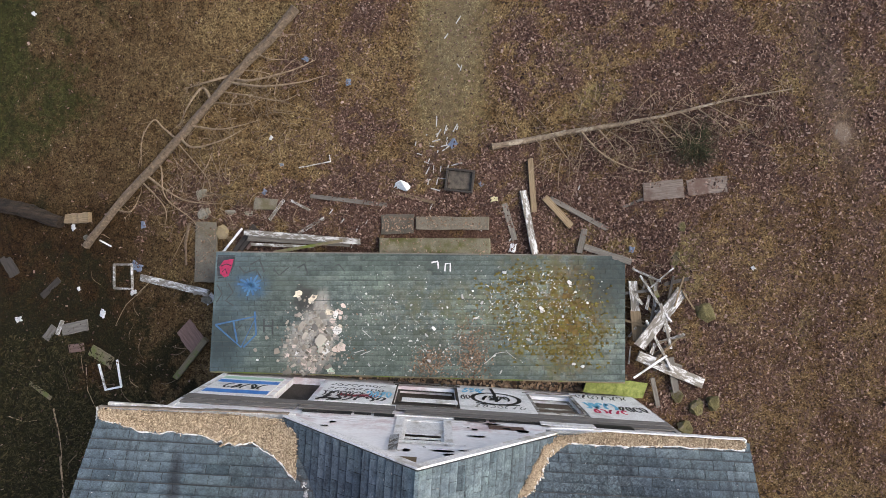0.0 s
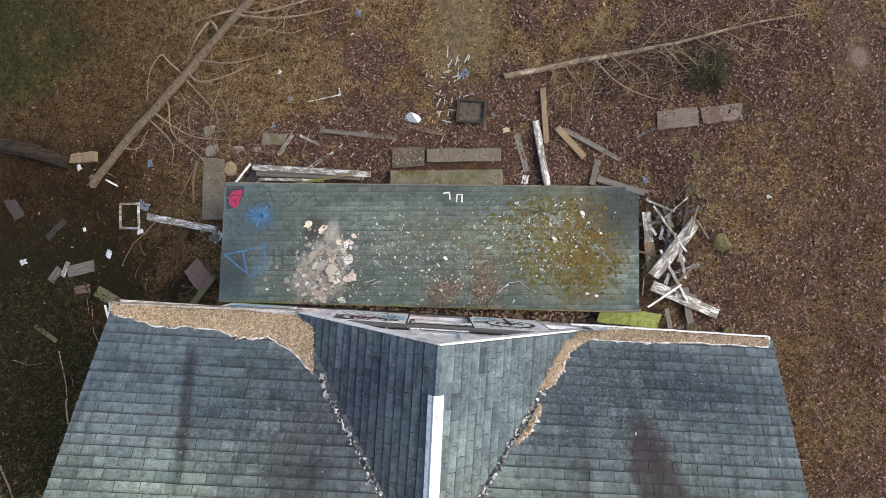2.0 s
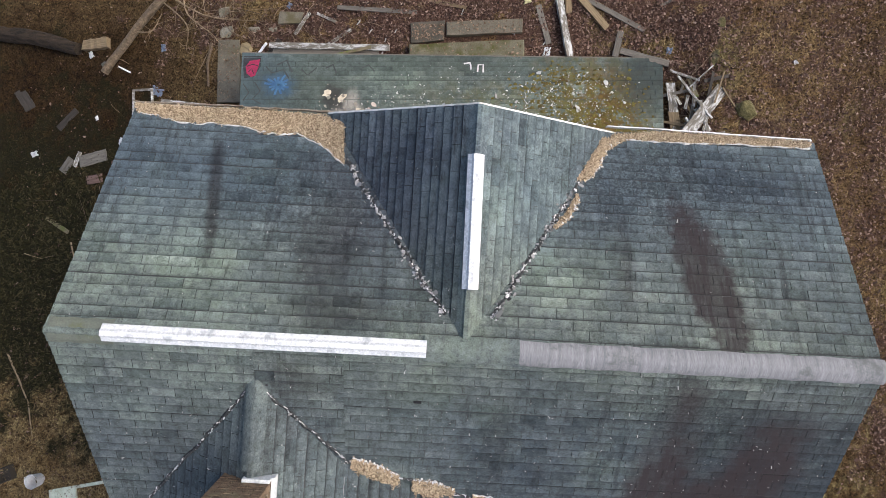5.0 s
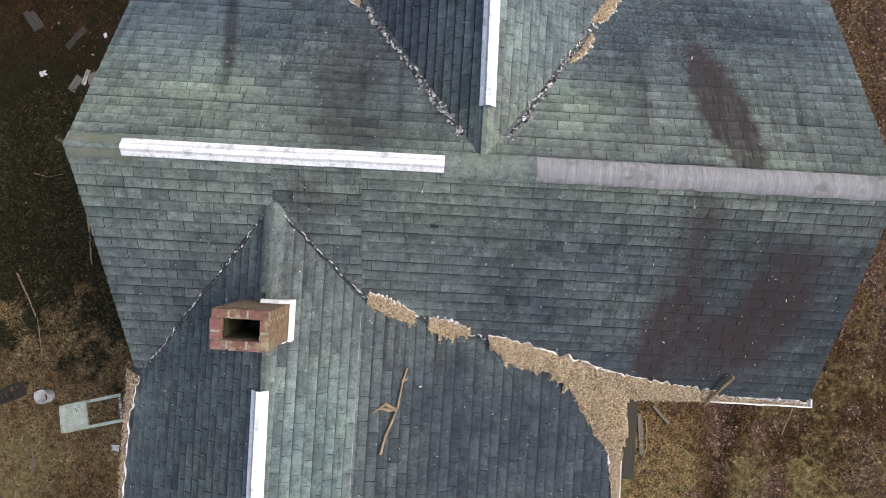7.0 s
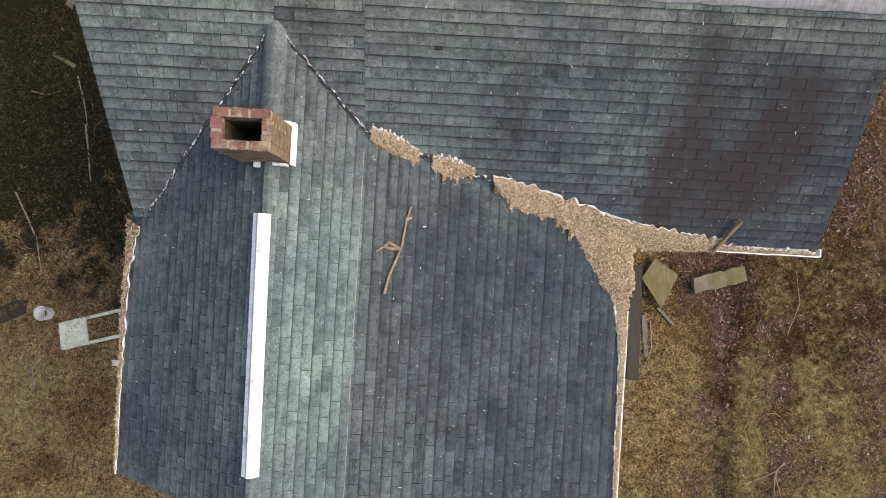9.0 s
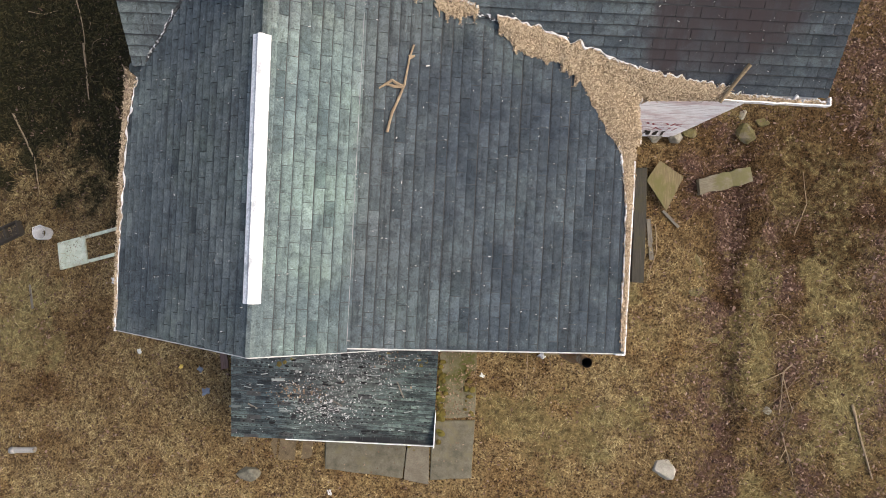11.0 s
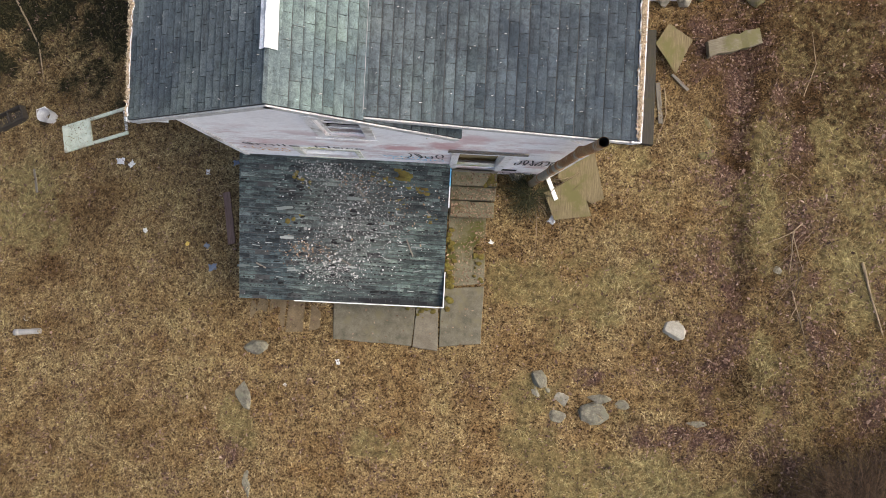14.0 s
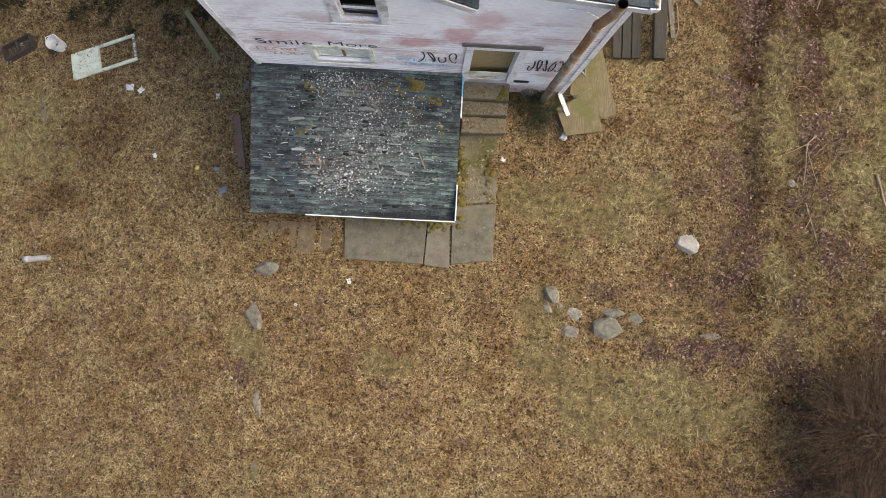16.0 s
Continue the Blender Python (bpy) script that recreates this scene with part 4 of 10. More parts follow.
# front: plywood panels sprayed with paint, the old porch's ledger boards, windows
def panel(u0, v0, u1, v1, out, material, parent, name="panel", label="", to_space=north):
    bm = bmesh.new()
    for f, b in ((out + 0.018, out),):
        a = [bm.verts.new(to_space(u, v, -f)) for u, v in ((u0, v0), (u1, v0), (u1, v1), (u0, v1))]
        c = [bm.verts.new(to_space(u, v, -b)) for u, v in ((u0, v0), (u1, v0), (u1, v1), (u0, v1))]
        bm.faces.new(a)
        bm.faces.new(c[::-1])
        for i in range(4):
            bm.faces.new((a[i], c[i], c[(i + 1) % 4], a[(i + 1) % 4]))
    bmesh.ops.recalc_face_normals(bm, faces=bm.faces)
    return part(name, bm, material, parent, label)


def hexa(low, high):
    """A six-sided block between two four-cornered ends."""
    bm = bmesh.new()
    a, b = [bm.verts.new(p) for p in low], [bm.verts.new(p) for p in high]
    bm.faces.new(a[::-1])
    bm.faces.new(b)
    for i in range(4):
        bm.faces.new((a[i], a[(i + 1) % 4], b[(i + 1) % 4], b[i]))
    bmesh.ops.recalc_face_normals(bm, faces=bm.faces)
    return bm


def stroke(points, wide, to_space, out, material, parent, name="graffiti", close=False):
    """A sprayed line of even width on a flat face."""
    pts = [Vector((u, v)) for u, v in points]
    if close:
        pts.append(pts[0])
    bm = bmesh.new()
    rows = []
    for i, p in enumerate(pts):
        d = (pts[min(i + 1, len(pts) - 1)] - pts[max(i - 1, 0)]).normalized()
        s = Vector((-d.y, d.x)) * wide / 2
        rows.append([bm.verts.new(to_space(*(p + s), -out)), bm.verts.new(to_space(*(p - s), -out))])
    for r, q in zip(rows, rows[1:]):
        bm.faces.new((r[0], r[1], q[1], q[0]))
    return part(name, bm, material, parent)


def scrawl(u0, v0, u1, v1, n, to_space, out, material, parent, seed, wide=0.03):
    """A line of sprayed scrawl that cannot be read: looping strokes of a word's size."""
    rnd = random.Random(seed)
    step = (u1 - u0) / n
    for i in range(n):
        a = u0 + i * step
        pts = []
        ph, turns = rnd.uniform(0, 6), rnd.uniform(0.6, 1.3)
        for k in range(9):
            t = k / 8
            pts.append((a + step * (0.12 + 0.7 * (0.5 + 0.5 * math.sin(ph + t * turns * 6.3))) , (v0 + v1) / 2 + (v1 - v0) * 0.5 * math.cos(ph * 1.7 + t * turns * 5)))
        stroke(pts, wide, to_space, out, material, parent)


def words(text, u, v, size, to_space, out, material, parent, stretch=1.0, shear=0.0):
    """Sprayed words that can be read."""
    cu = bpy.data.curves.new("graffiti", "FONT")
    cu.body, cu.size, cu.extrude, cu.shear = text, size, 0.001, shear
    cu.offset = -size * 0.012
    cu.materials.append(material)
    ob = new("graffiti", cu)
    ob.parent = parent
    o, x, y = (Vector(to_space(*p, -out)) for p in ((u, v), (u + 1, v), (u, v + 1)))
    ex, ey = (x - o).normalized(), (y - o).normalized()
    ob.matrix_basis = Matrix.Translation(o) @ Matrix((ex, ey, ex.cross(ey))).transposed().to_4x4() @ Matrix.Diagonal((stretch, 1, 1, 1))
    return ob


# holes torn in the gable's boards: angular tears down to the dark sheathing
for u, v, w, h, sd in ((-1.9, 3.99, 0.2, 0.1, 1), (-1.79, 3.75, 0.1, 0.13, 2), (-2.25, 3.5, 0.06, 0.05, 3), (0.7, 4.07, 0.34, 0.09, 4), (0.65, 3.68, 0.12, 0.1, 5), (0.55, 3.6, 0.06, 0.05, 6), (-0.47, 4.98, 0.17, 0.16, 7), (0.12, 4.93, 0.4, 0.1, 8), (0.45, 4.86, 0.26, 0.05, 9), (0.2, 5.08, 0.22, 0.1, 10), (-0.2, 4.8, 0.07, 0.05, 11), (1.5, 3.6, 0.3, 0.16, 13), (1.25, 3.52, 0.18, 0.1, 14), (1.02, 3.3, 0.3, 0.12, 15)):
    hr = random.Random(sd)
    pts = [(u + w / 2 * math.cos(a) * hr.uniform(0.6, 1.35), v + h / 2 * math.sin(a) * hr.uniform(0.6, 1.35)) for a in [i * 1.05 for i in range(6)]]
    bm = bmesh.new()
    bm.faces.new([bm.verts.new(north(q, r, -0.03)) for q, r in pts])
    bmesh.ops.solidify(bm, geom=bm.faces[:], thickness=0.003)
    part("bare_patch", bm, M_BLACK_PAINT_SHADE, wall_front, "dark sheathing where boards have split")
part("red_board", boxed(0.92, FRONT + 0.005, 3.36, 1.55, FRONT + 0.028, 3.56, 0.003), M_REDWOOD, wall_front, "faded dark red board among the white ones")
p1 = panel(-4.62, 0.75, -3.32, 2.5, 0.03, M_PANEL, house, label="plywood panel sprayed in blue and white bands")
for v, h, mat in ((0.95, 0.22, M_GREENPAINT), (1.3, 0.26, M_BLUEPAINT), (2.15, 0.28, M_BLUEPAINT)):
    stroke([(-4.6, v), (-4.2, v + 0.02), (-3.34, v - 0.01)], h, north, 0.051, mat, p1)
scrawl(-4.35, 1.5, -3.5, 1.9, 5, north, 0.054, M_BLACK_PAINT_SHADE, p1, 3, 0.05)
p2 = panel(-2.4, 0.7, -0.88, 2.42, 0.03, M_PANEL, house, label="white plywood panel covered in black and red scrawl")
for i, v in enumerate((0.9, 1.25, 1.55)):
    scrawl(-2.3, v, -1.1, v + 0.2, 8, north, 0.051, M_BLACK_PAINT_SHADE, p2, 11 + i, 0.03)
stroke([(-2.0, 1.85), (-1.7, 1.92), (-1.4, 1.82), (-1.2, 1.9)], 0.18, north, 0.051, M_REDPAINT, p2)
scrawl(-2.3, 1.95, -1.0, 2.3, 6, north, 0.054, M_BLACK_PAINT_SHADE, p2, 17, 0.06)
scrawl(-2.36, 1.62, -1.5, 2.0, 7, north, 0.055, M_BLACK_PAINT_SHADE, p2, 31, 0.035)
scrawl(-1.45, 1.45, -0.92, 1.95, 4, north, 0.055, M_CYANPAINT, p2, 32, 0.04)
scrawl(-2.36, 2.2, -1.9, 2.38, 3, north, 0.056, M_BLACK_PAINT_SHADE, p2, 33, 0.08)
p3 = panel(0.46, 0.3, 1.98, 2.42, 0.03, M_PANEL, house, label="white plywood panel with a black sprayed ring")
stroke([(1.25 + 0.5 * math.cos(a), 1.4 + 0.5 * math.sin(a)) for a in [i * 0.4 for i in range(16)]], 0.09, north, 0.051, M_BLACK_PAINT_SHADE, p3, close=True)
stroke([(1.22, 0.45), (1.25, 1.0), (1.24, 1.7)], 0.07, north, 0.053, M_BLACK_PAINT_SHADE, p3)
scrawl(0.95, 1.2, 1.55, 1.6, 4, north, 0.056, M_BLACK_PAINT_SHADE, p3, 5, 0.05)
scrawl(0.55, 0.75, 1.0, 0.95, 3, north, 0.051, M_CYANPAINT, p3, 6, 0.05)
scrawl(0.5, 1.2, 0.72, 1.6, 2, north, 0.051, M_BLACK_PAINT_SHADE, p3, 8, 0.03)
stroke([(0.8, 1.86), (1.2, 1.94), (1.7, 1.88)], 0.07, north, 0.055, M_BLACK_PAINT_SHADE, p3)
scrawl(0.75, 1.95, 1.8, 2.2, 7, north, 0.055, M_BLACK_PAINT_SHADE, p3, 34, 0.018)
scrawl(0.6, 0.55, 1.1, 0.75, 4, north, 0.053, M_CYANPAINT, p3, 35, 0.04)
p4 = panel(3.02, 0.35, 4.46, 2.42, 0.03, M_PANEL, house, label="white plywood panel with blue, red and black scrawl")
scrawl(3.1, 0.5, 4.3, 0.85, 9, north, 0.051, M_BLACK_PAINT_SHADE, p4, 21, 0.03)
scrawl(3.1, 1.2, 3.8, 1.7, 5, north, 0.051, M_CYANPAINT, p4, 22, 0.07)
scrawl(3.2, 1.75, 3.9, 2.05, 5, north, 0.053, M_PINKPAINT, p4, 23, 0.05)
scrawl(3.8, 1.4, 4.4, 1.8, 4, north, 0.051, M_BLACK_PAINT_SHADE, p4, 24, 0.05)
# the black strips among the ledger boards are painted shadow gaps
for u0, u1, v0, v1, out, mat in ((-4.75, -0.8, 2.52, 2.82, 0.035, M_LEDGER), (-4.7, -2.6, 2.84, 3.06, 0.02, M_LEDGER), (-0.78, 4.46, 2.46, 2.72, 0.035, M_LEDGER), (-2.43, -1.55, 3.1, 3.24, 0.03, M_BLACK_PAINT_SHADE), (-1.5, -1.2, 3.1, 3.19, 0.03, M_BLACK_PAINT_SHADE), (-1.14, -0.77, 3.09, 3.23, 0.03, M_BLACK_PAINT_SHADE), (0.32, 0.9, 3.04, 3.16, 0.03, M_BLACK_PAINT_SHADE), (0.96, 2.0, 3.05, 3.13, 0.03, M_BLACK_PAINT_SHADE), (2.9, 3.6, 3.0, 3.2, 0.056, M_BLACK_PAINT_SHADE),
                                 (-0.6, 4.44, 2.735, 2.98, 0.03, M_LEDGER), (-2.55, -0.82, 2.86, 3.04, 0.03, M_LEDGER), (1.9, 3.2, 3.02, 3.2, 0.05, M_TRIM)):
    panel(u0, v0, u1, v1, out, mat, house, "ledger_board", "weathered ledger boards of the fallen porch; black strips stand in for shadow gaps")
for u in (WALL_W, WALL_E):
    part("corner_board", boxed(u - 0.05, FRONT - 0.1, FOOT, u + 0.05, FRONT + 0.024, 4.74, 0.004), M_PALEWOOD if u > 0 else M_TRIM, house)


def window(u0, v0, u1, v1, to_space, parent, trim=0.1, rails=(0.5,), material=None, sill=True, back=0.09):
    """A sash window: casing, sill, sash bars and glass set in its opening."""
    frame_mat = material or M_TRIM
    w = panel(u0 - trim, v1, u1 + trim, v1 + trim, 0.02, frame_mat, parent, "window", "old sash window with broken panes", to_space)
    for a, b in ((u0 - trim, u0), (u1, u1 + trim)):
        panel(a, v0, b, v1 - 0.002, 0.02, frame_mat, w, "casing", "", to_space)
    if sill:
        panel(u0 - trim - 0.04, v0 - 0.05, u1 + trim + 0.04, v0 - 0.002, 0.05, frame_mat, w, "sill", "", to_space)
    panel(u0, v0, u1, v0 + 0.06, -back, frame_mat, w, "sash_rail", "", to_space)
    for r in rails:
        v = v0 + (v1 - v0) * r
        panel(u0, v - 0.03, u1, v + 0.03, -back, frame_mat, w, "sash_rail", "", to_space)
    panel(u0, v0 + 0.06, u0 + 0.05, v1, -back - 0.002, frame_mat, w, "sash_stile", "", to_space)
    panel(u1 - 0.05, v0 + 0.06, u1, v1, -back - 0.002, frame_mat, w, "sash_stile", "", to_space)
    return w


gable_w = window(-0.58, 3.2, 0.12, 4.5, north, house, 0.14, (0.62, 0.8), back=0.02)
panel(-0.53, 3.26, 0.07, 3.93, -0.035, M_TRIM, gable_w, "board", "white board behind the lower sash", north)
panel(-0.74, 4.642, 0.28, 4.7, 0.06, M_TRIM, gable_w, "drip_cap", "", north)
part("loose_board", hexa([north(-0.76, 4.35, -0.05), north(-0.61, 4.5, -0.12), north(-0.61, 4.52, -0.09), north(-0.76, 4.37, -0.028)],
                         [north(-0.75, 5.0, -0.05), north(-0.6, 5.16, -0.12), north(-0.6, 5.18, -0.09), north(-0.75, 5.02, -0.028)]), M_PALEWOOD, wall_front, "grey board hanging loose beside the gable window")
panel(-0.56, 5.32, -0.3, 5.52, 0.024, M_TANWOOD, wall_front, "bare_board", "bare tan board under the gable's peak", north)
window(2.05, 0.7, 2.95, 2.2, north, house, 0.1, (0.5,), M_PALEWOOD)
dark_w = window(-0.85, 0.55, 0.4, 2.2, north, house, 0.08, (0.7,), M_DARKWOOD)
panel(-0.7, 1.85, 0.42, 2.12, 0.05, M_TRIM, dark_w, "head_board", "", north)
upper = window(-2.5, 3.6, -1.86, 4.95, south, house, 0.14, (0.32, 0.62, 0.8), back=0.05)
panel(-2.45, 4.35, -1.9, 4.6, -0.13, M_CURTAIN, upper, "blind", "faded red blind", south)
panel(-2.45, 3.66, -1.9, 4.02, -0.11, M_GLASS, upper, "pane", "", south)
M_MOSSPAINT = plain("mossy_white_paint", (0.56, 0.57, 0.48), (0.76, 0.76, 0.7), 5.0, 0.75, stain=(0.3, 0.31, 0.1))
lower = window(-3.28, 1.4, -2.24, 2.2, south, house, 0.1, (0.0,), M_MOSSPAINT)
panel(-3.28, 1.46, -2.24, 1.95, -0.11, M_MOSSPAINT, lower, "board", "mossy white board behind the empty sash", south)
panel(-2.78, 1.46, -2.73, 1.95, -0.09, M_MOSSWOOD, lower, "mullion", "", south)
door_case = panel(-0.44, 2.62, 0.66, 2.76, 0.03, M_TRIM, house, "door_frame", "white door frame round the open back doorway", south)
panel(-0.44, 0.6, -0.3, 2.618, 0.03, M_TRIM, door_case, "jamb", "", south)
panel(0.52, 0.6, 0.66, 2.618, 0.03, M_TRIM, door_case, "jamb", "", south)
panel(-0.52, 2.78, 0.9, 2.9, 0.04, M_GREYWOOD, door_case, "drip_board", "", south)
panel(-0.36, 0.56, 0.58, 0.64, 0.08, M_GREYWOOD, door_case, "threshold", "", south)
panel(-0.28, 0.645, 0.5, 1.05, -0.04, M_MOSSPAINT, door_case, "kick_board", "grey board across the foot of the doorway", south)
panel(0.58, 0.66, 0.98, 0.76, 0.025, M_BLACK_PAINT_SHADE, wall_back, "vent", "dark vent slot", south)
for u in (WING_W + 0.04, WING_E - 0.04):
    panel(u - 0.05, FOOT, u + 0.05, EXZ - 0.2, 0.022, M_TRIM, wall_back, "corner_board", "", south)
M_FADEDSPRAY = plain("faded_dark_spray", (0.03, 0.03, 0.04), (0.12, 0.115, 0.13), 9.0, 0.7, relief=0)
words("Smile", -4.25, 2.3, 0.34, south, 0.028, M_FADEDSPRAY, wall_back, 1.45)
words("More", -2.95, 2.36, 0.3, south, 0.028, M_FADEDSPRAY, wall_back, 1.4)
words("I LOVE", -4.35, 1.92, 0.22, south, 0.028, M_ORANGEPAINT, wall_back, 1.3)
words("YOU", -4.15, 1.68, 0.22, south, 0.028, M_ORANGEPAINT, wall_back, 1.4)
words("WHITE", -1.75, 1.72, 0.22, south, 0.028, M_CYANPAINT, wall_back, 1.4)
words("MAGIC", -1.6, 1.44, 0.24, south, 0.028, M_CYANPAINT, wall_back, 1.4)
scrawl(-1.35, 1.7, -0.55, 2.3, 4, south, 0.03, M_FADEDSPRAY, wall_back, 31, 0.03)
scrawl(0.8, 1.5, 1.6, 2.2, 6, south, 0.03, M_FADEDSPRAY, wall_back, 32, 0.03)
words("LOOK", 2.95, 1.35, 0.36, main_south, 0.028, M_REDPAINT, wall_mb, 1.3)
words("BACK!!", 2.9, 0.92, 0.36, main_south, 0.028, M_REDPAINT, wall_mb, 1.2)
scrawl(3.2, 0.35, 4.2, 0.8, 7, main_south, 0.028, M_BLACK_PAINT_SHADE, wall_mb, 33, 0.05)

# vent pipe up the back corner
pipe = part("vent_pipe", tube([(1.42, -12.16, -0.25), (1.42, -12.16, 4.55), (1.45, -12.17, 4.75), (1.54, -12.14, 4.95), (1.54, -12.14, 5.28)], [0.075] * 5, 14, 0.02, 2, caps=False), M_RUST, house, "rusty round vent pipe with an open top", smooth=True)
part("pipe_throat", tube([(1.54, -12.14, 4.9), (1.54, -12.14, 5.279)], [0.06, 0.062], 14, caps=False), M_BLACK_PAINT_SHADE, pipe, smooth=True)
part("lower_length", tube([(1.42, -12.16, -0.2), (1.42, -12.16, 1.4), (1.42, -12.16, 3.0)], [0.081] * 3, 14, 0.02, 4), plain("stained_beige_pipe", (0.28, 0.25, 0.18), (0.5, 0.46, 0.36), 5.0, 0.8, stain=(0.3, 0.15, 0.06)), pipe, "stained beige lower pipe", True)
for z in (1.2, 2.3, 3.0, 4.5):
    part("collar", tube([(1.42, -12.16, z - 0.03), (1.42, -12.16, z + 0.03)], [0.09, 0.09], 14), M_RUST, pipe, smooth=True)
part("bracket", tube([(1.42, -12.03, 4.45), (1.2, -12.0, 4.6), (0.9, -11.99, 4.62)], [0.012] * 3, 6), M_TRIM, pipe)

# chimney
M_BRICK = plain("old_red_brick", (0.15, 0.1, 0.068), (0.34, 0.24, 0.16), 9.0, 0.95, relief=0.8, vary=0.3, stain=(0.29, 0.235, 0.155), depth=0.02)
M_MORTAR = plain("crumbling_mortar", (0.34, 0.3, 0.22), (0.5, 0.45, 0.35), 8.0)
M_PINKBRICK = plain("paint_splashed_brick", (0.22, 0.09, 0.09), (0.34, 0.17, 0.155), 9.0, 0.85, stain=(0.3, 0.24, 0.17))
M_TOPBRICK = plain("red_top_brick", (0.15, 0.076, 0.058), (0.31, 0.16, 0.125), 8.0, 0.9, relief=0.6, stain=(0.42, 0.36, 0.24), depth=0.02)
chimney = thing("chimney", "squat red brick chimney with open flue on the ridge", "chimney")
CX0, CX1, CY0, CY1, CTOP = -3.17, -2.52, -7.63, -7.18, 7.2
core = bmesh.new()
for x0, y0, x1, y1 in ((CX0 + 0.012, CY0 + 0.012, CX1 - 0.012, CY0 + 0.10), (CX0 + 0.012, CY1 - 0.10, CX1 - 0.012, CY1 - 0.012), (CX0 + 0.012, CY0 + 0.10, CX0 + 0.10, CY1 - 0.10), (CX1 - 0.10, CY0 + 0.10, CX1 - 0.012, CY1 - 0.10)):
    box(core, x0, y0, 5.4, x1, y1, 7.16)
part("mortar", core, M_MORTAR, chimney)
part("flue_floor", boxed(CX0 + 0.1, CY0 + 0.1, 5.45, CX1 - 0.1, CY1 - 0.1, 5.6), M_BLACK_PAINT_SHADE, chimney)
liner = bmesh.new()
for x0, y0, x1, y1 in ((CX0 + 0.112, CY0 + 0.112, CX1 - 0.112, CY0 + 0.12), (CX0 + 0.112, CY1 - 0.12, CX1 - 0.112, CY1 - 0.112), (CX0 + 0.112, CY0 + 0.12, CX0 + 0.12, CY1 - 0.12), (CX1 - 0.12, CY0 + 0.12, CX1 - 0.112, CY1 - 0.12)):
    box(liner, x0, y0, 5.6, x1, y1, 7.03)
part("soot", liner, plain("sooty_mossy_liner", (0.02, 0.018, 0.012), (0.1, 0.09, 0.045), 7.0), chimney)
brnd = random.Random(9)
z, course = 5.55, 0
while z < CTOP - 0.05:
    for side in range(4):
        ln = (CX1 - CX0) if side < 2 else (CY1 - CY0)
        off = 0.0 if course % 2 else 0.1
        cuts = [0.0] + [c for c in (0.2 - off, 0.41 - off, 0.62 - off) if 0.03 < c < ln - 0.03] + [ln]
        for a, b in zip(cuts, cuts[1:]):
            j = brnd.uniform(-0.004, 0.004)
            if z > CTOP - 0.14 and brnd.random() < 0.06:
                continue
            gap_ = 0.016 if z > CTOP - 0.1 else 0.005
            g, h = a + gap_, b - gap_
            if side == 0:
                bb = boxed(CX0 + g, CY0 + j, z, CX0 + h, CY0 + 0.105, z + 0.058, 0.004)
            elif side == 1:
                bb = boxed(CX0 + g, CY1 - 0.105, z, CX0 + h, CY1 + j, z + 0.058, 0.004)
            elif side == 2:
                if a < 0.11 or b > ln - 0.11:
                    g, h = max(g, 0.11), min(h, ln - 0.11)
                if h - g < 0.03:
                    continue
                bb = boxed(CX0 + j, CY0 + g, z, CX0 + 0.105, CY0 + h, z + 0.058, 0.004)
            else:
                g, h = max(g, 0.11), min(h, ln - 0.11)
                if h - g < 0.03:
                    continue
                bb = boxed(CX1 - 0.105, CY0 + g, z, CX1 + j, CY0 + h, z + 0.058, 0.004)
            pinky = side == 2 and z > CTOP - 0.2 or side == 0 and a == 0.0 and z > CTOP - 0.1
            part("brick", bb, M_PINKBRICK if pinky else M_TOPBRICK if z > CTOP - 0.1 else M_BRICK, chimney)
    z += 0.068
    course += 1
flash = thing("chimney_flashing", "crumpled white metal flashing at the chimney's foot", "flashing")
part("sheet", boxed(CX1 + 0.002, CY0 - 0.02, 5.95, CX1 + 0.045, CY1 + 0.05, 6.28, 0.004), M_METAL, flash)
part("sheet", boxed(-2.86, CY1 + 0.004, 5.95, CX1, CY1 + 0.05, 6.36, 0.004), M_METAL, flash)
part("sheet", boxed(-2.72, CY0 - 0.04, 5.9, CX1 - 0.03, CY0 - 0.006, 6.32, 0.004), M_METAL, flash)
part("sheet", boxed(-2.95, CY0 - 0.07, 6.0, -2.87, CY0 - 0.006, 6.3, 0.004), M_METAL, flash)

